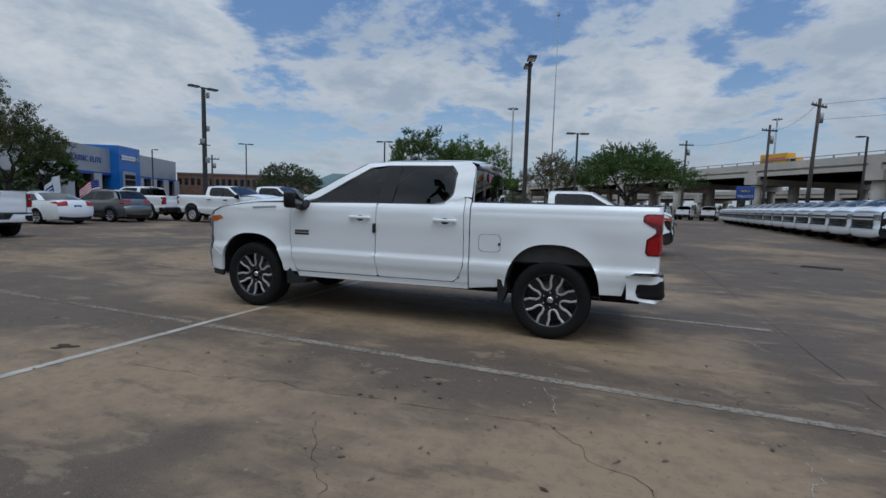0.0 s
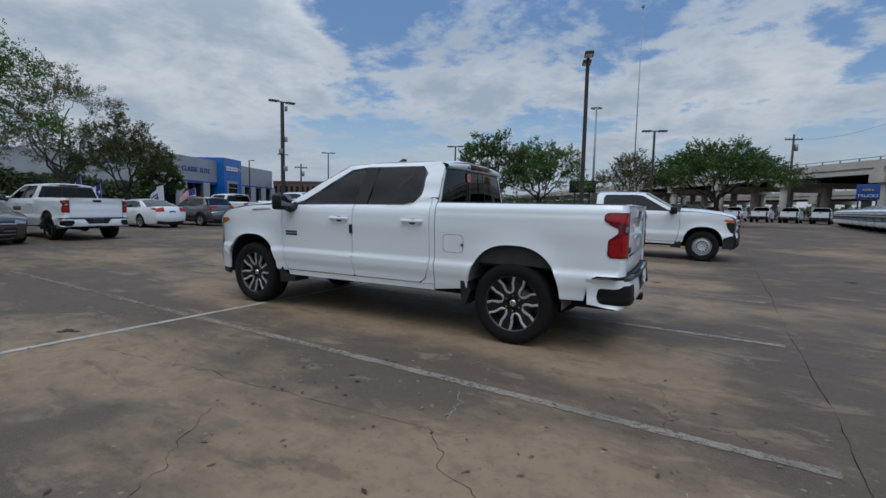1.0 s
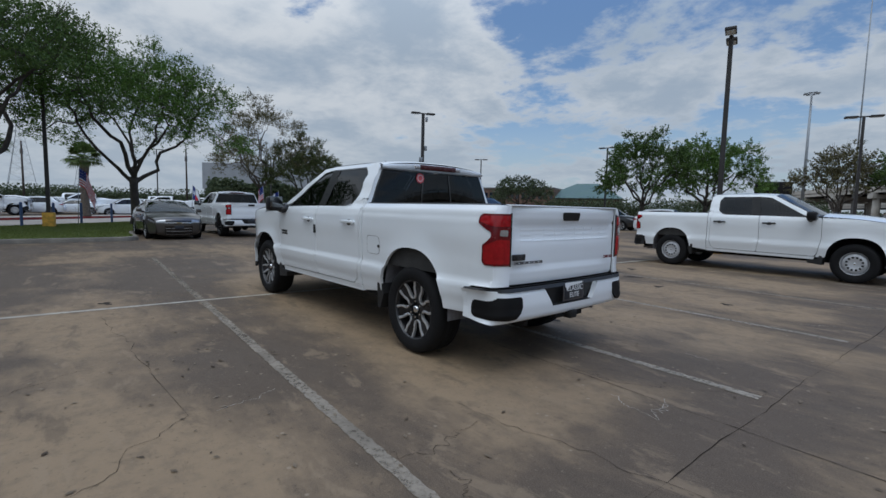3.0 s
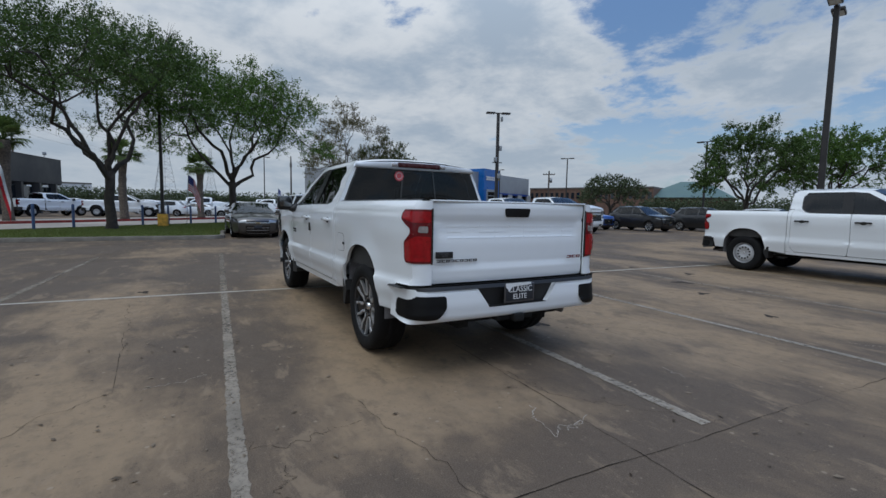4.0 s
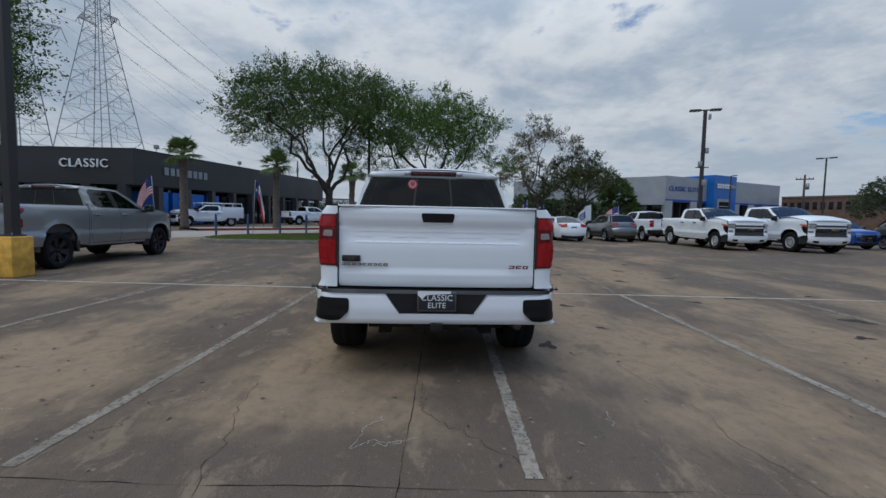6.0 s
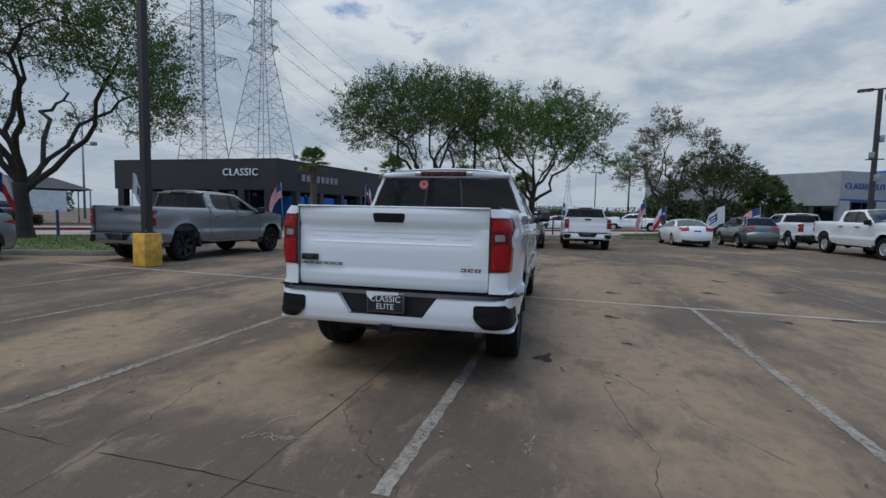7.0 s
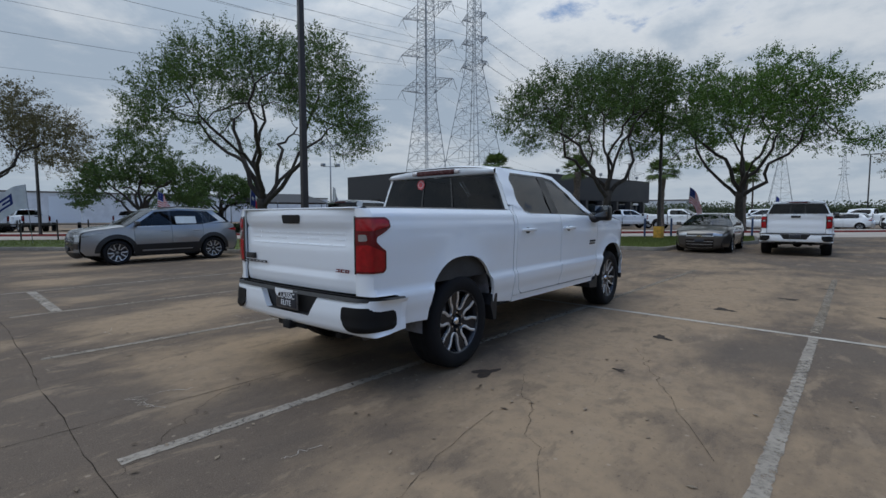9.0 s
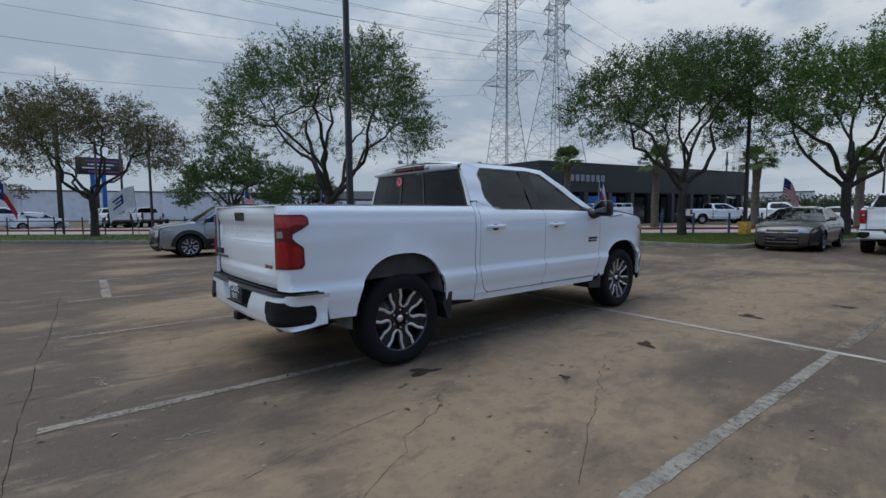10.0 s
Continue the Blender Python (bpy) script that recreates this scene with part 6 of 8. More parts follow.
CRACKS = [((2.6, 1.9), (0.6, 1.7)), ((2.48, 0.63), (2.11, 0.26)), ((2.11, 0.26), (1.61, -0.11)), ((1.61, -0.11), (1.09, -0.1)), ((1.31, -2.22), (1.54, -1.95)), ((1.54, -1.95), (1.40, -1.47)), ((1.95, -2.06), (1.71, -1.99)), ((-0.2, 1.5), (1.6, 2.6)), ((-3.2, -3.1), (0.2, -2.9)), ((0.2, -2.9), (1.2, -4.1)), ((-1.2, -3.4), (-0.4, -4.6)),
          ((1.1, -1.4), (3.4, -1.1)), ((-1.6, 2.0), (0.4, 3.0)), ((3.6, -3.2), (6.0, -2.2)), ((2.7, 5.4), (5.2, 4.9)), ((-2.2, 4.4), (1.0, 5.1)), ((0.5, -5.4), (2.4, -3.3)), ((-4.6, -6.1), (-1.8, -5.6))]
for i, (a, b) in enumerate(CRACKS):
    chain = wander(a, b, 40, 0.022, i + 3)
    solo("crack", strip(chain, [rnd.uniform(0.0008, 0.0045) for _ in chain], 0.0035), "crack", "thin crooked crack in the concrete", "crack", group="cracks in the concrete", kind="structure", smooth=False)
for i, (a, b) in enumerate((((2.13, -0.52), (2.04, -0.22)), ((1.71, -0.37), (2.13, -0.52)), ((1.87, 1.13), (1.63, 1.18)), ((2.11, -0.39), (2.0, -0.12)), ((0.10, -2.30), (0.23, -2.74)), ((1.59, -2.83), (1.49, -3.19)), ((2.0, 3.7), (2.5, 3.95)))):
    chain = wander(a, b, 26, 0.02, i + 40)
    solo("crack", strip(chain, [rnd.uniform(0.001, 0.008) for _ in chain], 0.0038), "chalk", "pale mineral-filled crack in the concrete", "crack", group="cracks in the concrete", kind="structure", smooth=False)


def blot(at, size, seed, stretch=1.6):
    rnd = random.Random(seed)
    bm = bmesh.new()
    turn = rnd.uniform(0, 3)
    ring = []
    for k in range(22):
        a = 2 * math.pi * k / 22
        r = size * (0.7 + 0.25 * math.sin(3 * a + seed) + rnd.uniform(-0.12, 0.12))
        x, y = r * math.cos(a) * stretch, r * math.sin(a)
        ring.append(bm.verts.new((at[0] + x * math.cos(turn) - y * math.sin(turn), at[1] + x * math.sin(turn) + y * math.cos(turn), 0.0025)))
    bm.faces.new(ring)
    return bm


BLOTS = [(-0.02, 1.22, 0.11), (-1.3, 5.9, 0.16), (-2.6, 4.4, 0.10), (-3.0, 5.3, 0.13), (-2.0, 7.2, 0.12), (-4.4, 2.4, 0.13), (-5.0, 4.2, 0.14), (-3.3, 7.0, 0.11), (-0.4, 5.1, 0.10), (-6.0, 3.1, 0.12), (-5.6, 5.6, 0.13),
         (-2.2, 2.1, 0.10), (-4.1, -3.0, 0.09), (1.0, 4.3, 0.08), (-0.8, 2.1, 0.05), (4.4, 6.6, 0.12), (-7.0, 5.0, 0.15), (-7.7, 3.6, 0.12), (-8.6, 5.9, 0.14)]
for i, (x, y, s) in enumerate(BLOTS):
    solo("oil_stain", blot((x, y), s, i + 2), "oil", "dark oil stain on the concrete", "stain", group="oil stains", kind="structure", smooth=False)

# dry leaves and bits on the ground
rng = np.random.default_rng(7)
n = 7500
rr = 13 * np.sqrt(rng.uniform(0, 1, n))
aa = rng.uniform(0, 2 * math.pi, n)
lx, ly = 0.6 + rr * np.cos(aa), 0.2 + rr * np.sin(aa)
keep = (np.sin(lx * 1.3 + 2) + np.sin(ly * 1.7) + rng.normal(0, 0.9, n)) > 0.1
lx, ly = lx[keep], ly[keep]
n = len(lx)
ang, ln = rng.uniform(0, 2 * math.pi, n), rng.uniform(0.009, 0.031, n) * np.where(rng.uniform(0, 1, n) < 0.06, 1.5, 1.0)
ux, uy = np.cos(ang) * ln, np.sin(ang) * ln
wz = rng.uniform(0.005, 0.016, n)
c = np.stack([np.stack([lx - ux, ly - uy, wz * 0.4 + 0.003], 1), np.stack([lx + uy * 0.42, ly - ux * 0.42, wz], 1), np.stack([lx + ux, ly + uy, wz * 0.5 + 0.003], 1), np.stack([lx - uy * 0.42, ly + ux * 0.42, wz * 0.6 + 0.003], 1)], 1)
solo("leaf_litter", quads_mesh("leaf_litter", c, "litter"), "litter", "dry brown oak leaves scattered on the concrete", "leaf litter", kind="stuff")

drain = thing("drain_grate", "flat dark iron drain grate in the concrete", "drain", pose(6.05, 8.5, 0.0, 0, 0, -25))
bm = bmesh.new()
for a, b in (((-0.42, -0.22), (0.42, -0.18)), ((-0.42, 0.18), (0.42, 0.22)), ((-0.42, -0.18), (-0.38, 0.18)), ((0.38, -0.18), (0.42, 0.18))):
    box(bm, (*a, 0.0), (*b, 0.016))
part("grate_frame", bm, "under", drain, smooth=False)
for k in range(12):
    part("bar", boxed((-0.36 + k * 0.0625, -0.18, 0.002), (-0.33 + k * 0.0625, 0.18, 0.013)), "under", drain, smooth=False)


# ---- islands, kerbs, street ----
B0, BD, BN = Vector((-20.5, -10.8)), Vector((0.695, -0.719)), Vector((0.719, 0.695))


def street(s, off):
    """A place by the street that crosses behind: s along it, off towards the lot."""
    return B0 + BD * s + BN * off


def island(polygon, label):
    """A kerb round a lawn."""
    out = rounded([tuple(p[:2]) for p in polygon], 0.9, 6)
    n = len(out)
    area = sum(out[i][0] * out[(i + 1) % n][1] - out[(i + 1) % n][0] * out[i][1] for i in range(n))
    if area < 0:
        out = out[::-1]
    t = thing("traffic_island", label, "traffic island", kind="structure")
    rings = []
    bm = bmesh.new()
    for inset, z in ((0.0, 0.0), (0.015, 0.125), (0.035, 0.145), (0.16, 0.15), (0.175, 0.10)):
        ring = []
        for i, p in enumerate(out):
            p, a, b = Vector(p), Vector(out[i - 1]), Vector(out[(i + 1) % n])
            d = (b - a).normalized()
            ring.append(bm.verts.new((p.x - d.y * inset, p.y + d.x * inset, z)))
        rings.append(ring)
    for a, b in zip(rings, rings[1:]):
        for k in range(n):
            bm.faces.new((a[k], a[(k + 1) % n], b[(k + 1) % n], b[k]))
    inner = [v.co.copy() for v in rings[-1]]
    part("kerb", sharp(bm, 50), "kerb", t)
    bm = bmesh.new()
    bm.faces.new([bm.verts.new((p.x, p.y, 0.125)) for p in inner])
    bmesh.ops.triangulate(bm, faces=bm.faces[:])
    part("lawn", bm, "grass", t, smooth=False)
    return t, [(p.x, p.y) for p in inner]


def inside(poly, x, y):
    hit = np.zeros(len(x), bool)
    for (x0, y0), (x1, y1) in zip(poly, poly[1:] + poly[:1]):
        cross = ((y0 > y) != (y1 > y)) & (x < (x1 - x0) * (y - y0) / (y1 - y0 + 1e-12) + x0)
        hit ^= cross
    return hit


def lawn_blades(poly, count, seed):
    rng = np.random.default_rng(seed)
    xs, ys = [p[0] for p in poly], [p[1] for p in poly]
    x, y = rng.uniform(min(xs), max(xs), count), rng.uniform(min(ys), max(ys), count)
    k = inside(poly, x, y)
    x, y = x[k], y[k]
    n = len(x)
    a, h, w = rng.uniform(0, 6.28, n), rng.uniform(0.02, 0.055, n), rng.uniform(0.010, 0.022, n)
    dx, dy = np.cos(a) * w, np.sin(a) * w
    lx, ly = rng.normal(0, 0.02, n), rng.normal(0, 0.02, n)
    z = np.full(n, 0.122)
    return np.stack([np.stack([x - dx, y - dy, z], 1), np.stack([x + dx, y + dy, z], 1), np.stack([x + dx * 0.2 + lx, y + dy * 0.2 + ly, z + h], 1), np.stack([x - dx * 0.2 + lx, y - dy * 0.2 + ly, z + h], 1)], 1)


ISLANDS = [
    ([(-15.5, -9.2), (-15.6, -1.1), (-19.5, -0.9), (-23.5, 1.3), tuple(street(-15.5, 0.35)), tuple(street(-2.0, 0.35)), tuple(street(0.2, 0.6)), (-17.2, -10.6)], "grass island with a pale concrete kerb, oaks and a lamp post", 90000),
    ([(-6.2, -10.4), (-4.9, -13.4), (-3.9, -16.2), (-0.6, -21.3), (5.0, -27.6), (22.0, -44.0), tuple(street(56.0, 0.35)), tuple(street(9.0, 0.35)), (-11.5, -13.2)], "long grass verge with a concrete kerb beside the street", 150000),
    ([(-29.5, 6.2), (-30.0, 13.0), (-33.5, 19.5), (-41.0, 21.0), (-43.5, 12.5), (-37.0, 7.0)], "grass island with bare-branched trees among parked cars", 40000),
]
for poly, label, count in ISLANDS:
    t, inner = island(poly, label)
    part("grass", quads_mesh("grass", lawn_blades(inner, count, 3), "blade"), "blade", t)["kind"] = "stuff"

bm = bmesh.new()
bm.faces.new([bm.verts.new((*street(s, o), 0.006)) for s, o in ((-120, -8.0), (120, -8.0), (120, 0.2), (-120, 0.2))])
solo("street", bm, "road", "pale concrete street behind the lot", "street", kind="structure", smooth=False)
bm = bmesh.new()
for s0, s1 in ((-60, -1.5), (1.5, 70)):
    vs = [(*street(s, o), z) for s in (s0, s1) for o, z in ((-8.0, 0.0), (-8.02, 0.16), (-8.18, 0.16))]
    q = [bm.verts.new(v) for v in vs]
    bm.faces.new((q[0], q[3], q[4], q[1]))
    bm.faces.new((q[1], q[4], q[5], q[2]))
solo("red_kerb", bm, "red_kerb", "red-painted fire lane kerb along the street", "kerb", kind="structure", smooth=False)
bm = bmesh.new()
for s0, s1 in ((-60, -1.5), (1.5, 70)):
    bm.faces.new([bm.verts.new((*street(s, o), 0.15)) for s, o in ((s0, -8.18), (s1, -8.18), (s1, -11.2), (s0, -11.2))])
    bm.faces.new([bm.verts.new((*street(s, -11.2), z)) for s, z in ((s0, 0.15), (s1, 0.15), (s1, 0.0), (s0, 0.0))])
solo("planting_bed", bm, "road", "raised concrete strip with palms behind the red kerb", "planting bed", kind="structure", smooth=False)

for k in range(46):
    s = -20.0 + 1.72 * k
    if -1.0 < s - 3.2 < 4.2:
        continue
    p = street(s, 0.75 + 0.15 * math.sin(k * 2.1))
    bm = bmesh.new()
    slim = s > 20.0
    r = 0.036 if slim else 0.058
    lathe(bm, [(r, 0.0), (r, 1.08), (r * 0.88, 1.115), (r * 0.5, 1.13), (0.0, 1.135)], 12, "Z")
    solo("bollard", bm, "pole" if slim else "post_blue", "slim dark steel post on the grass verge" if slim else "blue-painted steel bollard on the grass verge", "bollard", pose(p.x, p.y, 0.1, 0, random.Random(k).uniform(-1.5, 1.5), 0), "bollards along the street")
bm = bmesh.new()
tube(bm, [(*street(s, 0.75), 0.98) for s in np.linspace(21.0, 57, 18)], 0.028, 6)
solo("guard_rail", bm, "pole", "thin steel rail along the bollards", "rail", smooth=True)

# ---- poles, lamps, signs, flags ----


def lamp_post(at, h, heads=2, turn=0.0, yellow=True, r=0.075, boxes=False, base_h=0.78, mat_name="pole"):
    t = thing("lamp_post", "dark square parking lot lamp post" + (" on a yellow concrete base" if yellow else " with flat lamp heads"), "lamp post", pose(*at, 0, 0, 0, turn), "lot lamp posts")
    z0 = 0.0
    if yellow:
        b = part("base", sharp(boxed((-0.215, -0.215, 0.0), (0.215, 0.215, base_h), 0.02), 40), "yellow", t, "chipped yellow-painted concrete base")
        part("base_plate", boxed((-0.14, -0.14, base_h), (0.14, 0.14, base_h + 0.03), 0.005), "pole", b)
        for sx in (-0.1, 0.1):
            for sy in (-0.1, 0.1):
                part("anchor_bolt", tube(bmesh.new(), [(sx, sy, base_h + 0.03), (sx, sy, base_h + 0.07)], 0.014, 6), "galv", b)
        z0 = base_h + 0.03
    bm = bmesh.new()
    vs = []
    for z, w in ((z0, r), (h, r * 0.8)):
        vs.append([bm.verts.new((sx * w, sy * w, z)) for sx, sy in ((-1, -1), (1, -1), (1, 1), (-1, 1))])
    for k in range(4):
        bm.faces.new((vs[0][k], vs[0][(k + 1) % 4], vs[1][(k + 1) % 4], vs[1][k]))
    bm.faces.new(vs[1])
    part("pole", bm, mat_name, t, smooth=False)
    for k in range(heads):
        s = 1 if k == 0 else -1
        hd = part("lamp_head", sharp(boxed((min(s * 0.25, s * 0.85), -0.17, h - 0.06), (max(s * 0.25, s * 0.85), 0.17, h + 0.05), 0.03), 40), mat_name, t)
        part("lamp_arm", boxed((min(0, s * 0.27), -0.035, h - 0.04), (max(0, s * 0.27), 0.035, h + 0.03), 0.006), mat_name, hd)
        part("lens", boxed((min(s * 0.32, s * 0.80), -0.13, h - 0.07), (max(s * 0.32, s * 0.80), 0.13, h - 0.058)), "paper", hd, smooth=False)
    if boxes:
        for z, dx, dy, w in ((h * 0.46, 0.14, 0, 0.14), (h * 0.60, -0.12, 0, 0.10), (h * 0.70, 0.20, 0, 0.09), (h * 0.95, 0.26, 0, 0.06)):
            part("camera_box", boxed((dx - w, dy - 0.12, z - 0.16), (dx + w, dy + 0.12, z + 0.16), 0.02), "galv", t)
        part("camera_arm", tube(bmesh.new(), [(-0.35, 0, h * 0.575), (0.35, 0, h * 0.575)], 0.03, 6), "pole", t)
    return t


def lamp_at(x, y, h, **k):
    return lamp_post((x, y), h, **k)


lamp_at(-2.58, 14.4, 7.45, heads=2, turn=106, yellow=True, r=0.085)
lamp_at(-22.44, 16.64, 7.95, heads=2, turn=70, boxes=True, yellow=False, r=0.11)
lamp_at(-1.2, 31.2, 7.0, heads=2, turn=20)
lamp_at(-40.6, 40.8, 8.0, heads=2, turn=35)
lamp_at(-20.6, 38.0, 7.6, heads=2, turn=10)
lamp_at(-60.5, 44.6, 8.0, heads=1, turn=20)
lamp_at(-24.6, -3.5, 7.6, heads=2, turn=80)
lamp_at(-4.55, -8.02, 8.4, heads=2, turn=80, r=0.085)
lamp_at(21.8, 42.7, 8.0, heads=1, turn=190)
lamp_at(1.5, -38.0, 9.0, heads=2, turn=0, yellow=False)
lamp_at(-4.2, -40.0, 8.6, heads=2, turn=30, yellow=False)
lamp_at(-66.0, 22.0, 8.5, heads=2, turn=90)
lamp_at(-70.0, 8.0, 8.5, heads=2, turn=90)


def tall_mast(at, h, r0, r1, heads, label):
    t = thing("mast", label, "mast", pose(*at, 0))
    part("pole", tube(bmesh.new(), [(0, 0, 0), (0, 0, h)], [r0, r1], 8), "galv", t)
    if heads:
        part("ring", tube(bmesh.new(), [(0.9 * math.cos(a), 0.9 * math.sin(a), h - 0.2) for a in (2 * math.pi * k / 10 for k in range(11))], 0.08, 5), "galv", t)
        for k in range(8):
            a = 2 * math.pi * k / 8
            part("lamp_head", boxed((1.3 * math.cos(a) - 0.35, 1.3 * math.sin(a) - 0.35, h - 0.45), (1.3 * math.cos(a) + 0.35, 1.3 * math.sin(a) + 0.35, h - 0.2), 0.05), "galv", t)
    return t


tall_mast((-24.9, 136.1), 31.0, 0.45, 0.2, True, "high-mast road light on a tapered steel pole")
tall_mast((62.0, 196.0), 36.0, 0.5, 0.22, True, "high-mast road light beyond the overpass")
mast = tall_mast((-6.7, 70.5), 31.0, 0.11, 0.05, False, "very tall thin steel flagpole without a flag")
part("finial", boxed((-0.22, -0.12, 31.0), (0.22, 0.12, 31.5), 0.05), "galv", mast)

floods = thing("flood_light_pole", "steel pole with four flood lights", "lamp post", pose(-40.8, -54.4, 0))
part("pole", tube(bmesh.new(), [(0, 0, 0), (0, 0, 12.2)], [0.14, 0.09], 8), "galv", floods)
for z in (12.2, 9.0):
    part("crossarm", tube(bmesh.new(), [(-0.9, 0.6, z), (0.9, -0.6, z)], 0.05, 6), "galv", floods)
    for s in (-1, 1):
        part("flood_lamp", boxed((s * 0.9 - 0.28, -s * 0.6 - 0.28, z), (s * 0.9 + 0.28, -s * 0.6 + 0.28, z + 0.45), 0.06), "galv", floods)


def utility_pole(at, h, lean=0.0, turn=0.0):
    t = thing("utility_pole", "weathered wooden utility pole with crossarm", "utility pole", pose(*at, 0, 0, lean, turn), "utility poles")
    part("pole", tube(bmesh.new(), [(0, 0, 0), (0, 0, h)], [0.19, 0.13], 8), "wood_pole", t)
    part("crossarm", boxed((-1.1, -0.07, h - 0.75), (1.1, 0.07, h - 0.58)), "wood_pole", t, smooth=False)
    for x in (-1.0, -0.5, 0.5, 1.0):
        part("insulator", tube(bmesh.new(), [(x, 0, h - 0.58), (x, 0, h - 0.36)], [0.05, 0.035], 6), "galv", t)
    part("transformer", tube(bmesh.new(), [(0.38, 0, h - 2.2), (0.38, 0, h - 1.3)], 0.24, 10), "galv", t)
    return t


utility_pole((19.9, 60.4), 12.0, turn=30)
utility_pole((19.5, 46.9), 12.2, lean=2.0, turn=40)
utility_pole((13.0, 73.2), 12.0, turn=20)
utility_pole((-62.0, 57.0), 8.6, turn=50)
for i, (a, d) in enumerate(((-91.5, 70), (-94.5, 74), (-96.5, 80), (-163.0, 95), (-175.0, 110), (172.0, 100))):
    utility_pole((3 + d * math.cos(radians(a)), 3 + d * math.sin(radians(a))), 11.5, turn=a)


def wire(a, b, sag, r=0.02, n=24):
    pts = []
    for k in range(n + 1):
        t = k / n
        p = Vector(a).lerp(Vector(b), t)
        p.z -= sag * 4 * t * (1 - t)
        pts.append(p)
    return tube(bmesh.new(), pts, r, 4, False)


for i, (a, b) in enumerate((((19.9, 60.4, 11.4), (13.0, 73.2, 11.4)), ((19.5, 46.9, 11.6), (19.9, 60.4, 11.4)), ((19.5, 46.9, 11.6), (60.0, 20.0, 12.5)), ((19.5, 46.9, 10.2), (60.0, 20.0, 11.0)))):
    solo("overhead_wire", wire(a, b, 0.7, 0.018), "wire", "thin overhead wire between utility poles", "wire", group="street wires")

# lattice pylons and the lines between them


def pylon(at, h, base, waist, waist_w, arms, label, turn=0.0):
    """A lattice tower: base and waist_w are its widths at the ground and from the height waist up; arms: (height, half span, depth)."""
    t = thing("power_pylon", label, "pylon", pose(*at, 0, 0, 0, turn), "power pylons")
    bm = bmesh.new()

    def width(z):
        return (base + (waist_w - base) * z / waist if z < waist else waist_w * (1 - 0.25 * (z - waist) / (h - waist))) / 2

    levels = [0.0]
    while levels[-1] < h - 1.5:
        levels.append(levels[-1] + max(2.6, width(levels[-1]) * 1.15))
    levels[-1] = h
    corners = lambda z: [Vector((sx * width(z), sy * width(z), z)) for sx, sy in ((-1, -1), (1, -1), (1, 1), (-1, 1))]
    thin, leg = h * 0.0007, h * 0.0016
    for a, b in zip(levels, levels[1:]):
        ca, cb = corners(a), corners(b)
        for k in range(4):
            j = (k + 1) % 4
            tube(bm, [ca[k], cb[k]], leg, 4, False)
            tube(bm, [ca[k], cb[j]], thin, 4, False)
            tube(bm, [ca[j], cb[k]], thin, 4, False)
            tube(bm, [cb[k], cb[j]], thin, 4, False)
            if a < waist * 0.75:
                mid = (ca[k] + cb[j] + ca[j] + cb[k]) / 4
                tube(bm, [(ca[k] + cb[k]) / 2, mid], thin, 4, False)
                tube(bm, [(ca[j] + cb[j]) / 2, mid], thin, 4, False)
                tube(bm, [(ca[k] + ca[j]) / 2, mid], thin, 4, False)
    tube(bm, [(0, 0, 0), (0, 0, h)], leg * 0.8, 4, False)
    part("lattice_tower", bm, "galv", t, smooth=False)
    tips = []
    for z, span, deep in arms:
        for s in (-1, 1):
            arm = bmesh.new()
            tip = Vector((0, s * span, z + deep * 0.55))
            w = width(z)
            roots = [Vector((sx * w, s * w, zz)) for sx in (-1, 1) for zz in (z, z + deep)]
            for r in roots:
                tube(arm, [r, tip], thin * 1.5, 4, False)
            for f0, f1 in ((0.0, 0.25), (0.25, 0.5), (0.5, 0.75)):
                for i, j in ((0, 1), (2, 3), (0, 2), (1, 3)):
                    tube(arm, [roots[i].lerp(tip, f0), roots[j].lerp(tip, f1)], thin, 4, False)
                    tube(arm, [roots[i].lerp(tip, f1), roots[j].lerp(tip, f1)], thin, 4, False)
            part("crossarm", arm, "galv", t, smooth=False)
            for q in (-1, 1):
                part("insulator_string", tube(bmesh.new(), [tip, tip + Vector((q * deep * 0.5, 0, -deep * 0.75))], thin * 1.6, 5), "galv", t)
            tips.append(t.matrix_basis @ (tip - Vector((0, 0, deep * 0.75))))
    return tips


BIG_ARMS = [(50.2, 13.3, 4.7), (64.2, 13.3, 4.7), (78.3, 12.5, 4.7)]
SMALL_ARMS = [(46.3, 4.7, 1.6), (53.3, 4.7, 1.6), (60.3, 4.4, 1.6)]
GREY = "tall grey steel lattice power pylon"
pyl = [pylon((-135.1, -117.2), 91, 15.2, 46.8, 5.6, BIG_ARMS, GREY), pylon((-113.1, -78.8), 70, 17.8, 46.8, 3.6, SMALL_ARMS, GREY)]
nxt = [pylon((265.0, -119.0), 91, 19.8, 46.8, 5.6, BIG_ARMS, GREY), pylon((278.0, -80.0), 70, 22.9, 46.8, 3.6, SMALL_ARMS, GREY)]
far_p = [pylon((-310.0, -91.0), 50, 11.0, 26.0, 3.2, [(a * 0.55, b * 0.55, c * 0.55) for a, b, c in BIG_ARMS], "distant steel lattice power pylon"), pylon((-325.0, -13.0), 54, 14.0, 36.0, 2.8, [(a * 0.77, b * 0.77, c * 0.77) for a, b, c in SMALL_ARMS], "distant steel lattice power pylon")]
pylon((-515.0, 20.0), 56, 14.0, 36.0, 2.8, [(a * 0.77, b * 0.77, c * 0.77) for a, b, c in SMALL_ARMS], "distant steel lattice power pylon")
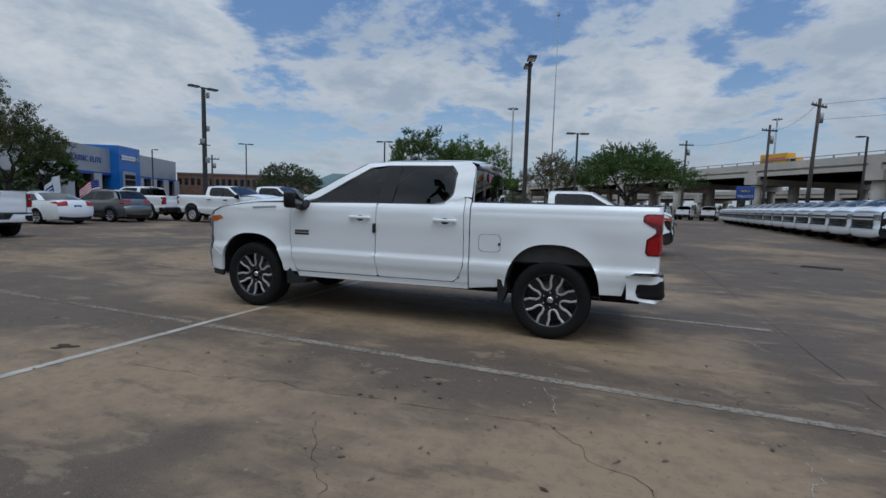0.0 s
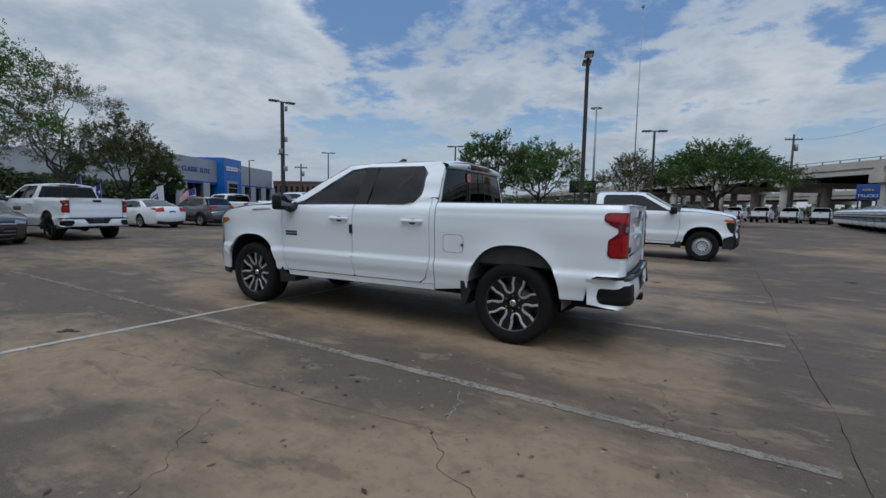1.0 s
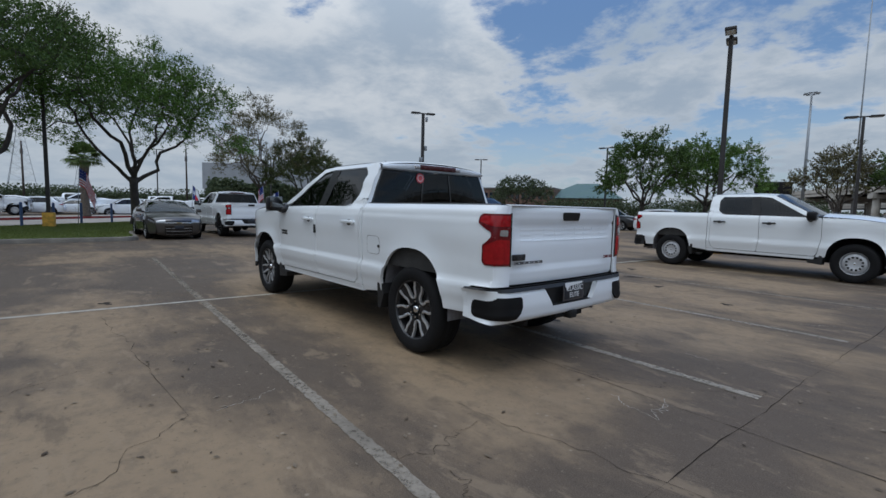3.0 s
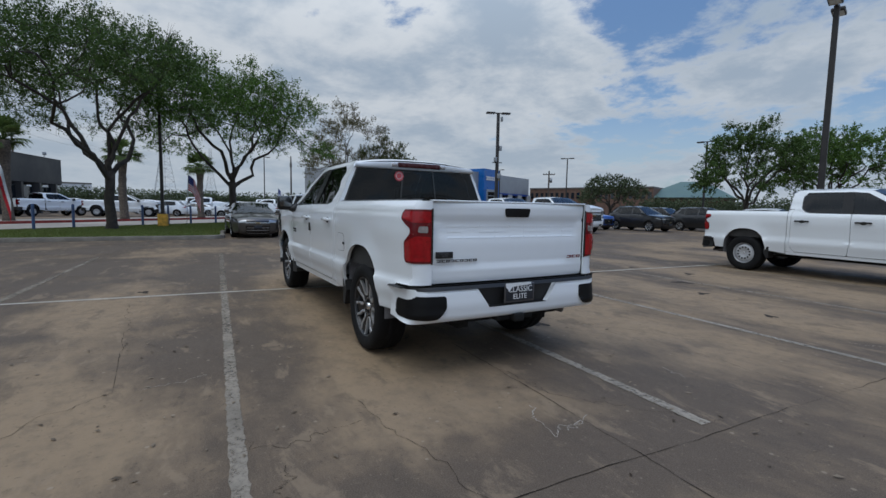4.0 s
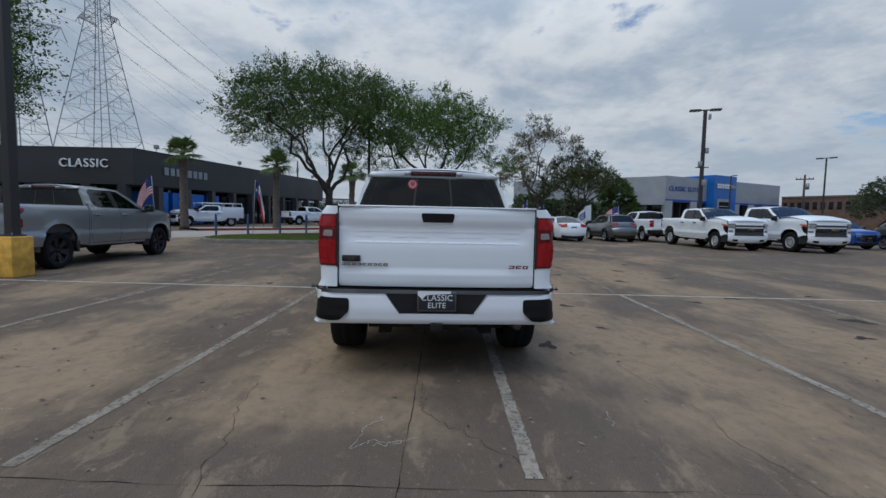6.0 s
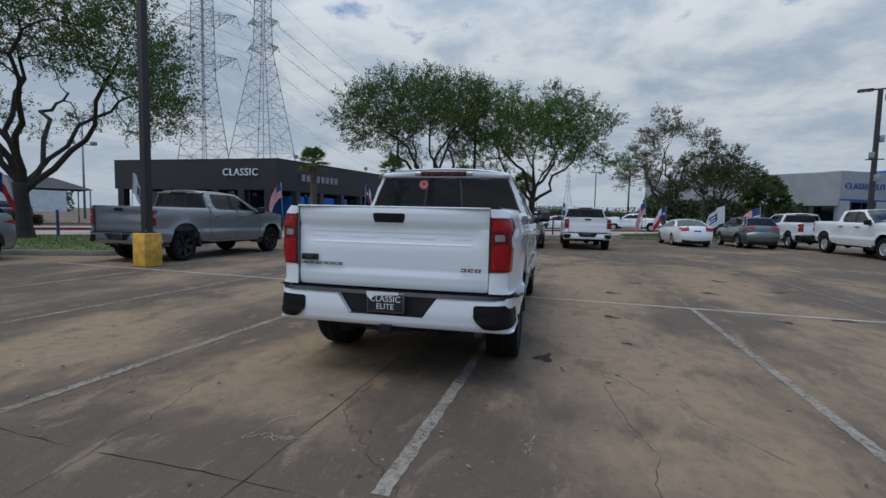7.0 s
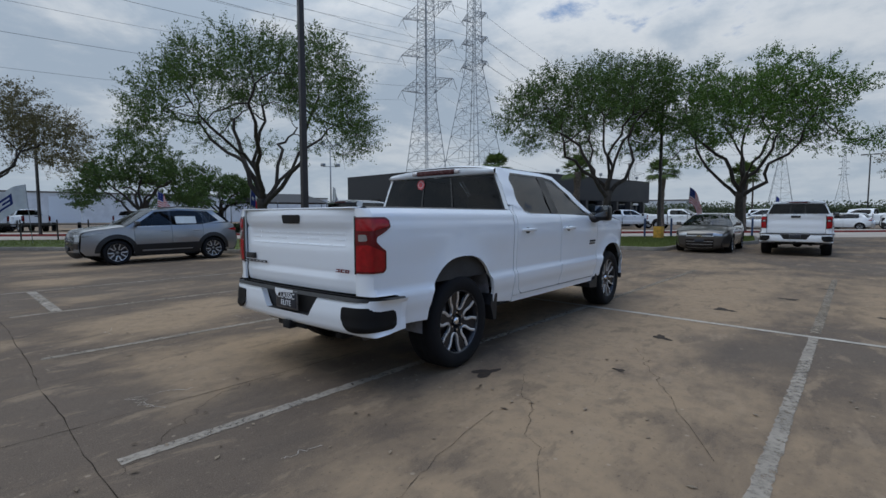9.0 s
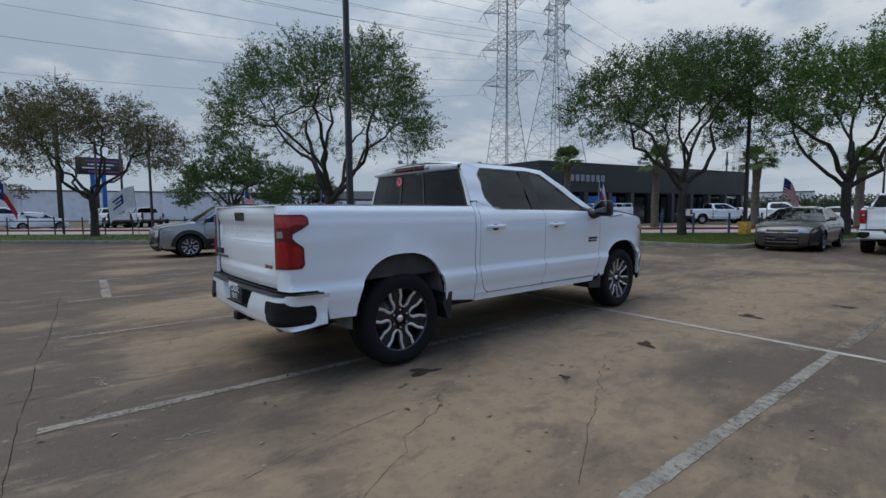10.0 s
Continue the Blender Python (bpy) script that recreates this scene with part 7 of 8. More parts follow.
for a, b, sag in ((pyl[0], nxt[0], 15.0), (pyl[1], nxt[1], 11.0), (pyl[0], far_p[0], 9.0), (pyl[1], far_p[1], 12.0)):
    for p, q in zip(a, b):
        solo("power_line", wire(p, q, sag * 1.3, 0.034, 44), "wire", "high-voltage line hung between pylons", "power line", group="power lines")


def flag(kind, at, turn, label, pole_h=2.55, w=1.35, h=0.85, droop=0.9, z0=0.1):
    """A lot flag on a slim pole; the cloth hangs in folds."""
    t = thing("flag", label, "flag", pose(at[0], at[1], z0, 0, 3, turn), "flags along the street")
    part("pole", tube(bmesh.new(), [(0, 0, 0), (0, 0, pole_h)], 0.016, 6), "galv", t)

    def place(u, v):
        """u along the cloth from the pole, v down from the top."""
        sag = droop * u * u / w * 0.55
        fold = 0.07 * math.sin(u * 7.5 + v * 1.5) * min(1, u * 2)
        return Vector((u * (1 - 0.28 * droop), fold, pole_h - 0.03 - v - sag))

    def piece(name, u0, u1, v0, v1, material, lift=0.0):
        bm = fill(bmesh.new(), [(u0, v0), (u1, v0), (u1, v1), (u0, v1)], lambda u, v: place(u, v) + Vector((0, lift, 0)), 0.09)
        part(name, bm, material, t)

    if kind == "stripes":
        for k in range(13):
            u0 = w * 0.4 if k < 7 else 0.0
            piece("stripe", u0, w, h * k / 13, h * (k + 1) / 13, "flag_red" if k % 2 == 0 else "flag_white")
        piece("canton", 0.0, w * 0.4, 0.0, h * 7 / 13, "flag_blue")
        for s in (-0.004, 0.004):
            for r_ in range(3):
                for c_ in range(4):
                    u, v = 0.04 + c_ * w * 0.4 / 4.2, 0.04 + r_ * h * 7 / 13 / 3.2
                    piece("star", u, u + 0.028, v, v + 0.026, "flag_white", s)
    elif kind == "lone":
        piece("canton", 0.0, w / 3, 0.0, h, "flag_blue")
        piece("upper_band", w / 3, w, 0.0, h / 2, "flag_white")
        piece("lower_band", w / 3, w, h / 2, h, "flag_red")
        for s in (-0.006, 0.006):
            bm = bmesh.new()
            pts = []
            for k in range(10):
                a = math.pi / 2 + math.pi * k / 5
                r_ = 0.15 if k % 2 == 0 else 0.06
                p = place(w / 6 + r_ * math.cos(a), h / 2 - r_ * math.sin(a))
                pts.append(bm.verts.new(p + Vector((0, s, 0))))
            bm.faces.new(pts)
            part("star", bm, "flag_white", t, smooth=False)
    else:
        base, mark = ("flag_white", "flag_blue") if kind == "pale" else ("sign_blue", "flag_white")
        piece("cloth", 0.0, w, 0.0, h, base)
        for s in (-0.005, 0.005):
            for u0, u1, v0, v1 in ((0.42, 0.52, 0.22, 0.66), (0.42, 0.80, 0.22, 0.32), (0.42, 0.72, 0.40, 0.49), (0.42, 0.80, 0.57, 0.66)):
                piece("mark", w * u0, w * u1, h * v0, h * v1, mark, s)
    return t


US, TX = "red, white and blue striped flag drooping from a slim pole", "blue, white and red single-star flag drooping from a pole"
flag("lone", (-19.6, -8.9), 120, TX, 2.9, droop=2.2)
flag("stripes", (-26.0, -2.4), 110, US, 2.9, droop=1.7)
flag("lone", (-10.0, -21.4), 170, TX, 2.8, droop=1.5)
flag("stripes", (-8.5, -30.6), 195, US, 3.0, 1.5, 1.0, droop=1.4)
flag("pale", (-11.7, -16.2), 110, "white and blue banner hanging from a slim pole", 2.8, droop=2.2)
flag("stripes", (-18.4, -13.1), -70, US, 2.9, droop=1.7)
flag("pale", (-1.4, -25.4), 12, "white banner with a dark blue letter mark", 2.8, 1.7, 1.1, droop=0.9)
flag("lone", (4.3, -27.5), 200, TX, 3.0, droop=1.5)
flag("lone", (-22.0, 1.85), 100, TX, 2.15, 0.95, 0.62, droop=2.0)
flag("stripes", (-27.2, 7.3), -65, US, 2.5, droop=1.8)
flag("pale", (-28.2, 12.2), -65, "white and blue banner hanging from a slim pole", 2.3, 1.9, 1.1, droop=0.9)
flag("stripes", (-27.6, 14.0), -100, US, 2.2, droop=0.8)
flag("lone", (-28.5, 8.8), -65, TX, 2.2, droop=1.2)

# ---- buildings ----


def wall_box(name, parent, p0, p1, depth, z0, z1, material, lift=0.0):
    """A slab whose front runs from p0 to p1 in plan, with its depth to the right of that way."""
    a, b = Vector(p0), Vector(p1)
    d = (b - a).normalized()
    n = Vector((d.y, -d.x))
    q = [a - n * lift, b - n * lift, b + n * depth, a + n * depth]
    bm = bmesh.new()
    lo = [bm.verts.new((p.x, p.y, z0)) for p in q]
    hi = [bm.verts.new((p.x, p.y, z1)) for p in q]
    for k in range(4):
        bm.faces.new((lo[k], lo[(k + 1) % 4], hi[(k + 1) % 4], hi[k]))
    bm.faces.new(hi)
    bm.faces.new(lo[::-1])
    return part(name, bm, material, parent, smooth=False)


def along(p0, p1, f):
    return Vector(p0).lerp(Vector(p1), f)


def facing(p0, p1, f, z, out):
    """The pose of lettering on a wall from p0 to p1 as read from its front, the left of the way p0 to p1."""
    a, b = Vector(p0), Vector(p1)
    d = (b - a).normalized()
    n = Vector((-d.y, d.x))
    p = along(p0, p1, f) + n * out
    return on_plane((p.x, p.y, z), (-d.x, -d.y, 0), (0, 0, 1))


# dark showroom across the street: corner, west end and south end in plan
C0, C1, C2 = (-33.4, -23.2), (-67.0, -15.4), (-34.1, -42.2)
show = thing("car_showroom", "low charcoal showroom with white lettering and a deep fascia", "building")
wall_box("fascia", show, C1, C0, 9.0, 3.35, 6.2, "charcoal", 0.0)
wall_box("fascia", show, C0, C2, 30.0, 3.35, 6.15, "charcoal", 0.002)
# near-black soffit: the shade beneath the fascia is put into its colour
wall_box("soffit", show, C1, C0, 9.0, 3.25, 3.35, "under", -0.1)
wall_box("back_wall", show, along(C1, C0, 0.02), along(C1, C0, 1.0), 9.0, 0.0, 3.25, "dark_glass", -3.2)
wall_box("back_wall", show, C0, C2, 29.0, 0.0, 3.35, "dark_glass", -3.0)
for k in range(10):
    p = along(C1, C0, 0.06 + 0.097 * k)
    part("pier", boxed((p.x - 0.35, p.y - 0.35, 0), (p.x + 0.35, p.y + 0.35, 3.30)), "charcoal", show, smooth=False)
for k in range(7):
    p = along(C0, C2, 0.04 + 0.15 * k)
    part("pier", boxed((p.x - 0.35, p.y - 0.35, 0), (p.x + 0.35, p.y + 0.35, 3.35)), "charcoal", show, smooth=False)
for k in range(14):
    w = wall_box("window", show, along(C1, C0, 0.05 + 0.065 * k), along(C1, C0, 0.10 + 0.065 * k), 0.05, 0.15, 2.9, "blue_panel" if k in (10, 11, 12, 13) else "dark_glass", -3.12)
part("parapet_cap", wall_box("roof_edge", show, C1, C0, 0.3, 6.2, 6.26, "pole", 0.04).data, "pole", show)
wall_box("roof_edge", show, C0, C2, 0.3, 6.15, 6.24, "pole", 0.04)
part("sign_letters", placed(words("CLASSIC", 0.95, 0.06, 1.12), on_plane((-33.42, -27.05, 4.95), (C0[0] - C2[0], C0[1] - C2[1], 0), (0, 0, 1))), "print_white", show, "white sign letters", False)
letter_bars(show, "sign_bars", "galv", 8, 5.6, 0.66, facing(C1, C0, 0.832, 4.72, 0.02), 0.3, 0.08, True)
for f in (0.1, 0.35, 0.6, 0.93):
    p = along(C1, C0, f)
    fl = part("flood_lamp", boxed((p.x - 0.15, p.y - 0.15, 6.5), (p.x + 0.25, p.y + 0.15, 6.85), 0.04), "galv", show)
    part("lamp_stem", tube(bmesh.new(), [(p.x, p.y - 0.1, 6.2), (p.x, p.y, 6.55)], 0.03, 5), "galv", fl)

# grey and blue dealership
D0, D1, D2 = (-82.3, 46.7), (-100.4, 84.0), (-104.0, 21.5)
deal = thing("dealership", "silver-grey dealership with a tall bright blue entrance tower", "building")
wall_box("fascia", deal, D1, D0, 30.0, 5.2, 10.0, "grey_panel")
wall_box("fascia", deal, D0, D2, 30.0, 4.4, 9.9, "grey_panel", -0.02)
wall_box("back_wall", deal, D1, D0, 29.0, 0.0, 5.2, "dark_glass", -4.0)
wall_box("back_wall", deal, D0, D2, 29.0, 0.0, 4.4, "dark_glass", -3.0)
for f in (0.28, 0.62, 0.97):
    p = along(D0, D2, f)
    part("column", boxed((p.x - 0.5, p.y - 0.5, 0), (p.x + 0.5, p.y + 0.5, 4.4)), "grey_panel", deal, smooth=False)
wall_box("blue_band", deal, D1, D0, 0.3, 5.0, 5.5, "sign_blue", 0.15)
for f in (0.02, 0.16, 0.30, 0.44, 0.80, 0.985):
    p = along(D1, D0, f)
    part("column", boxed((p.x - 0.7, p.y - 0.7, 0), (p.x + 0.7, p.y + 0.7, 5.2)), "grey_panel", deal, smooth=False)
for k in range(18):
    p, q = along(D1, D0, 0.03 + 0.053 * k), along(D1, D0, 0.035 + 0.053 * k)
    wall_box("mullion", deal, p, q, 0.15, 0.0, 5.1, "charcoal", -3.85)
T0, T1 = along(D1, D0, 0.685), along(D1, D0, 0.50)
tower = wall_box("entrance_tower", deal, T1, T0, 6.0, 0.0, 10.8, "blue_panel", 1.6)
ent_a, ent_b = along(T1, T0, 0.30), along(T1, T0, 0.86)
wall_box("portal", deal, ent_a, ent_b, 0.3, 0.0, 6.0, "grey_panel", 1.85)
wall_box("portal_glass", deal, along(ent_a, ent_b, 0.08), along(ent_a, ent_b, 0.92), 0.3, 0.0, 5.4, "dark_glass", 1.95)
for k in range(3):
    wall_box("portal_bar", deal, along(ent_a, ent_b, 0.06), along(ent_a, ent_b, 0.94), 0.1, 1.8 + 1.3 * k, 1.95 + 1.3 * k, "grey_panel", 2.0)
letter_bars(deal, "sign_bars", "print_white", 9, 5.0, 0.85, facing(T1, T0, 0.60, 8.6, 1.72), 0.25, 0.1)
em = bmesh.new()
for a, b in (((-0.75, -0.17), (0.75, 0.17)), ((-0.28, -0.36), (0.28, 0.36))):
    box(em, (*a, 0), (*b, 0.1))
part("emblem", placed(em, facing(T1, T0, 0.17, 8.6, 1.72)), "emblem", deal, smooth=False)
part("sign_letters", placed(words("CLASSIC ELITE", 1.35, 0.05, 1.1), facing(D1, D0, 0.865, 7.6, 0.06)), "sign_blue", deal, "blue sign letters", False)


def plain_building(name, label, p0, p1, depth, h, material, windows=0, roof_z=None, roof_mat=None, wz=(1.0, 2.6)):
    t = thing(name, label, "building")
    wall_box("wall", t, p0, p1, depth, 0.0, h, material)
    wall_box("roof_edge", t, p0, p1, depth, h, h + 0.35, "concrete_dark", 0.15)
    for k in range(windows):
        f = (k + 0.5) / windows
        w = wall_box("window", t, along(p0, p1, f - 0.28 / windows), along(p0, p1, f + 0.28 / windows), 0.1, *wz, "dark_glass", 0.03)
    if roof_z:
        a, b = Vector(p0), Vector(p1)
        d = (b - a).normalized()
        n = Vector((-d.y, d.x))
        bm = bmesh.new()
        n = -n
        e = [a - n * 1.2 - d, b - n * 1.2 + d, b + n * (depth + 1.2) + d, a + n * (depth + 1.2) - d]
        lo = [bm.verts.new((p.x, p.y, h + 0.36)) for p in e]
        r0, r1 = along(a, b, 0.35) + n * depth / 2, along(a, b, 0.65) + n * depth / 2
        t0, t1 = bm.verts.new((r0.x, r0.y, roof_z)), bm.verts.new((r1.x, r1.y, roof_z))
        bm.faces.new((lo[0], lo[1], t1, t0))
        bm.faces.new((lo[1], lo[2], t1))
        bm.faces.new((lo[2], lo[3], t0, t1))
        bm.faces.new((lo[3], lo[0], t0))
        part("roof", bm, roof_mat, t, smooth=False)
    return t


def polar(az, d, o=(2.0, -3.0)):
    return (o[0] + d * math.cos(radians(az)), o[1] + d * math.sin(radians(az)))


plain_building("brick_building", "long low brown brick building with dark windows", polar(125.5, 128), polar(139.5, 140), 20, 7.4, "brick_far", 22, wz=(4.6, 6.3))
plain_building("green_roof_building", "brick building with a green metal hip roof", polar(118.0, 128), polar(126.5, 130), 26, 4.6, "brick_far", 8, 9.6, "roof_green")
plain_building("warehouse", "long white warehouse behind parked cars", polar(-128, 150), polar(-80, 150), 40, 7.2, "white_wall", 0)
plain_building("warehouse", "white flat-roofed building across the road", polar(-172, 165), polar(-160, 160), 30, 6.4, "white_wall", 8, wz=(1.5, 3.5))

# ---- the overpass ----
F0, F1 = Vector((-130.0, 322.0)), Vector((100.0, -40.0))


def overpass(f0, f1, top, width, label, pitch, col_r):
    t = thing("overpass", label, "overpass", kind="structure")
    L = (f1 - f0).length
    wall_box("parapet", t, f0, f1, 0.35, top - 1.05, top, "concrete_pale")
    wall_box("parapet", t, f0 + BN * 0, f1, 0.35, top - 1.02, top - 0.02, "concrete_pale", -(width - 0.35))
    wall_box("deck", t, f0, f1, width - 0.9, top - 1.35, top - 1.05, "concrete_pale", -0.4)
    # inner girders are coloured darker than the outer one, as painted shade under the deck
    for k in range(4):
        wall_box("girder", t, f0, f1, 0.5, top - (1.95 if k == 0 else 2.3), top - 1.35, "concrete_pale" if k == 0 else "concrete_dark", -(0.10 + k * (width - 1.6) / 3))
    d = (f1 - f0).normalized()
    n = Vector((d.y, -d.x))
    s = 6.0
    while s < L:
        p = f0 + d * s
        if -20 < p.y < 200:
            wall_box("bent_cap", t, p - d * 1.1, p + d * 1.1, width + 0.5, top - 3.2, top - 1.95, "concrete_pale", 0.3)
            wall_box("pier_head", t, p - d * 0.7, p + d * 0.7, 1.0, top - 1.96, top - 1.02, "concrete_pale", 0.15)
            for f in ((0.04, 0.35, 0.66, 0.96) if width > 20 else (0.08, 0.5, 0.92)):
                q = p + n * width * f
                part("column", tube(bmesh.new(), [(q.x, q.y, 0), (q.x, q.y, top - 3.2)], col_r, 14), "concrete_pale", t)
        s += pitch
    s = 1.0
    while s < L:
        p = f0 + d * s
        if -20 < p.y < 200:
            part("rail_post", boxed((p.x - 0.08, p.y - 0.08, top), (p.x + 0.08, p.y + 0.08, top + 0.38)), "galv", t, smooth=False)
        s += 3.0
    rail = bmesh.new()
    tube(rail, [(f0.x, f0.y, top + 0.38), (f1.x, f1.y, top + 0.38)], 0.06, 5)
    part("hand_rail", rail, "galv", t)


overpass(F1, F0, 9.0, 25.0, "pale concrete highway overpass on round columns", 17.0, 0.75)
overpass(F1 + Vector((34, 21.6)), F0 + Vector((34, 21.6)), 7.0, 11.0, "lower concrete ramp behind the overpass", 19.0, 0.7)
truck = thing("box_truck", "yellow box truck driving on the overpass", "box truck", Matrix.Translation((26.4, 77.5, 8.05)) @ pose(0, 0, 0, 0, 0, 122) @ Matrix.Scale(0.68, 4))
part("cargo_box", sharp(boxed((-3.0, -1.2, 0.9), (3.4, 1.2, 3.4), 0.04), 40), "box_yellow", truck)
part("cab", sharp(boxed((-5.0, -1.1, 0.5), (-3.1, 1.1, 2.3), 0.25), 40), "box_yellow", truck)
part("cab_window", boxed((-4.9, -1.12, 1.4), (-3.9, 1.12, 2.05), 0.05), "dark_glass", truck)
part("side_stripe", boxed((-2.6, -1.215, 1.9), (2.8, 1.215, 2.4)), "sticker", truck, smooth=False)
for x in (-4.2, 2.0):
    for y in (-1.0, 1.0):
        bm = bmesh.new()
        lathe(bm, [(0.0, -0.15), (0.45, -0.15), (0.45, 0.15), (0.0, 0.15)], 18, centre=(x, y, 0.45))
        part("wheel", bm, "rubber", truck)

# ---- signs and street furniture further off ----
sign = thing("dealer_sign", "blue roadside sign with a gold emblem and white letters", "sign", Matrix.Translation((19.6, 66.7, 0)) @ pose(0, 0, 0, 0, 0, -15))
part("sign_board", boxed((-1.05, -0.15, 3.1), (1.05, 0.15, 4.9), 0.03), "sign_blue", sign)
part("emblem", boxed((-0.5, -0.19, 4.15), (0.5, -0.15, 4.4)), "emblem", sign, smooth=False)
part("sign_letters", placed(words("TRUCKS", 0.5, 0.01), on_plane((0, -0.165, 3.55), (1, 0, 0), (0, 0, 1))), "print_white", sign, smooth=False)
for x in (-0.8, 0.8):
    part("post", boxed((x - 0.08, -0.08, 0), (x + 0.08, 0.08, 3.1)), "pole", sign, smooth=False)
board = thing("billboard", "dark notice board on two steel posts", "sign", Matrix.Translation((-10.8, 54.0, 0)) @ pose(0, 0, 0, 0, 0, 10))
part("sign_board", boxed((-1.6, -0.15, 3.4), (1.6, 0.15, 4.9), 0.03), "under", board)
for x in (-0.9, 0.9):
    part("post", boxed((x - 0.12, -0.12, 0), (x + 0.12, 0.12, 3.4)), "pole", board, smooth=False)
led = thing("billboard", "dark roadside message board with pale bars on a blue post", "sign", Matrix.Translation((-4.3, -85.6, 0)) @ pose(0, 0, 0, 0, 0, 180))
part("sign_board", boxed((-3.0, -0.4, 7.6), (3.0, 0.4, 10.2), 0.05), "plate", led)
for k in range(4):
    part("message_bar", boxed((-2.2 + 0.7 * (k % 2), -0.44, 9.6 - 0.55 * k), (2.3 - 0.5 * (k % 3), -0.40, 9.80 - 0.55 * k)), ("message_violet", "print_white", "print_white", "message_violet")[k], led, smooth=False)
for x in (-1.0, 0.4):
    part("post", boxed((x - 0.3, -0.3, 0), (x + 0.3, 0.3, 7.6)), "blue_panel", led, smooth=False)

tent = thing("canopy", "dark canvas car canopy on thin posts", "canopy", pose(-22.7, -39.4, 0, 0, 0, -31))
bm = bmesh.new()
vs = [bm.verts.new(p) for p in ((-4.8, -3, 2.75), (4.8, -3, 2.75), (4.8, 3, 2.75), (-4.8, 3, 2.75), (-2.6, 0, 3.7), (2.6, 0, 3.7))]
for f in ((0, 1, 5, 4), (1, 2, 5), (2, 3, 4, 5), (3, 0, 4)):
    bm.faces.new([vs[i] for i in f])
part("canopy_roof", bm, "canvas", tent, smooth=False)
for x in (-4.6, 0, 4.6):
    for y in (-2.85, 2.85):
        part("post", tube(bmesh.new(), [(x, y, 0), (x, y, 2.8)], 0.05, 6), "galv", tent)
hedge = leaf_bank("hedge", "", "", (-18.6, -32.4, 0.1), (-13.2, -30.4, 1.75), 16000, "hedge", 0.07, 5, lumps=0.4)
solo("hedge", quads_mesh("hedge", hedge, "hedge"), "hedge", "dark clipped hedge by the street corner", "hedge")
trailer = thing("box_trailer", "white box trailer parked across the street", "trailer", pose(-9.2, -56.5, 0, 0, 0, 75))
part("cargo_box", boxed((-2.6, -1.2, 0.9), (2.6, 1.2, 3.4)), "white", trailer, smooth=False)
for x in (1.0, 1.8):
    for y in (-1.0, 1.0):
        bm = bmesh.new()
        lathe(bm, [(0.0, -0.13), (0.42, -0.13), (0.42, 0.13), (0.0, 0.13)], 16, centre=(x, y, 0.42))
        part("wheel", bm, "rubber", trailer)

# ---- trees ----
tree("oak_tree", "broad live oak with dark forked trunk on a grass island", (-21.7, -5.4), 9.7, 11.4, 0.27, 2.6, "leaf", 11, 66000, 0.052, shift=(0.0, -0.5), limbs=6, low=5.3, gaps=0.30, clumps=150)
tree("oak_tree", "live oak with fresh green leaves on a grass island", (-26.6, 0.1), 10.1, 10.2, 0.27, 2.6, "leaf_bright", 23, 66000, 0.055, shift=(0, 0.0), limbs=6, low=4.5, gaps=0.18, clumps=160)
tree("oak_tree", "wide oak with long crooked limbs on the grass verge", (-9.4, -18.8), 10.9, 13.2, 0.33, 2.2, "leaf", 37, 72000, 0.050, shift=(0.2, 0.0), limbs=7, low=4.9, gaps=0.42, clumps=170)
tree("oak_tree", "wide oak with thin browning leaves on the grass verge", (0.3, -29.0), 8.6, 12.0, 0.26, 2.5, "leaf_brown", 41, 52000, 0.052, limbs=6, low=4.0, gaps=0.36, clumps=130)
tree("oak_tree", "dense low oak across the street", (-9.5, -36.5), 7.2, 9.7, 0.3, 1.8, "leaf", 43, 36000, 0.070, limbs=6, low=2.0, gaps=0.22, clumps=120)
tree("oak_tree", "low oak across the street", (-17.0, -39.5), 6.3, 8.2, 0.26, 1.8, "leaf", 47, 30000, 0.070, limbs=6, low=2.0, gaps=0.24, clumps=100)
tree("oak_tree", "dense oak behind parked trailers", (8.5, -38.0), 7.2, 10.2, 0.3, 2.0, "leaf_brown", 48, 32000, 0.070, limbs=6, low=2.2, gaps=0.28, clumps=110)
tree("tree", "sparse tree with thin brown new leaves", (-37.0, 10.5), 10.4, 8.4, 0.27, 2.6, "leaf_brown", 53, 26000, 0.050, "bark_pale", limbs=7, low=3.4, gaps=0.30, clumps=120)
tree("tree", "brown-green spreading tree on an island", (-36.9, 14.4), 7.4, 7.6, 0.22, 2.2, "leaf_olive", 59, 32000, 0.058, "bark", limbs=6, low=3.2, gaps=0.26, clumps=100)
tree("oak_tree", "small dense green oak near the dealership", (-42.0, 19.9), 5.6, 4.6, 0.20, 1.6, "leaf", 61, 24000, 0.070, limbs=5, low=1.9, gaps=0.15, clumps=80)
tree("oak_tree", "round-topped oak at the edge of the lot", (-14.9, 34.0), 8.1, 8.4, 0.25, 2.2, "leaf", 67, 28000, 0.072, limbs=6, low=3.0, gaps=0.22, clumps=110)
tree("oak_tree", "green oak at the edge of the lot", (-11.8, 39.0), 8.0, 9.6, 0.26, 2.0, "leaf_bright", 71, 28000, 0.076, limbs=6, low=3.0, gaps=0.22, clumps=110)
tree("tree", "sparse brown-leaved tree at the lot's edge", (-4.3, 46.0), 7.5, 8.8, 0.24, 2.0, "leaf_brown", 73, 15000, 0.075, "bark_pale", limbs=7, low=3.0, gaps=0.36, clumps=100)
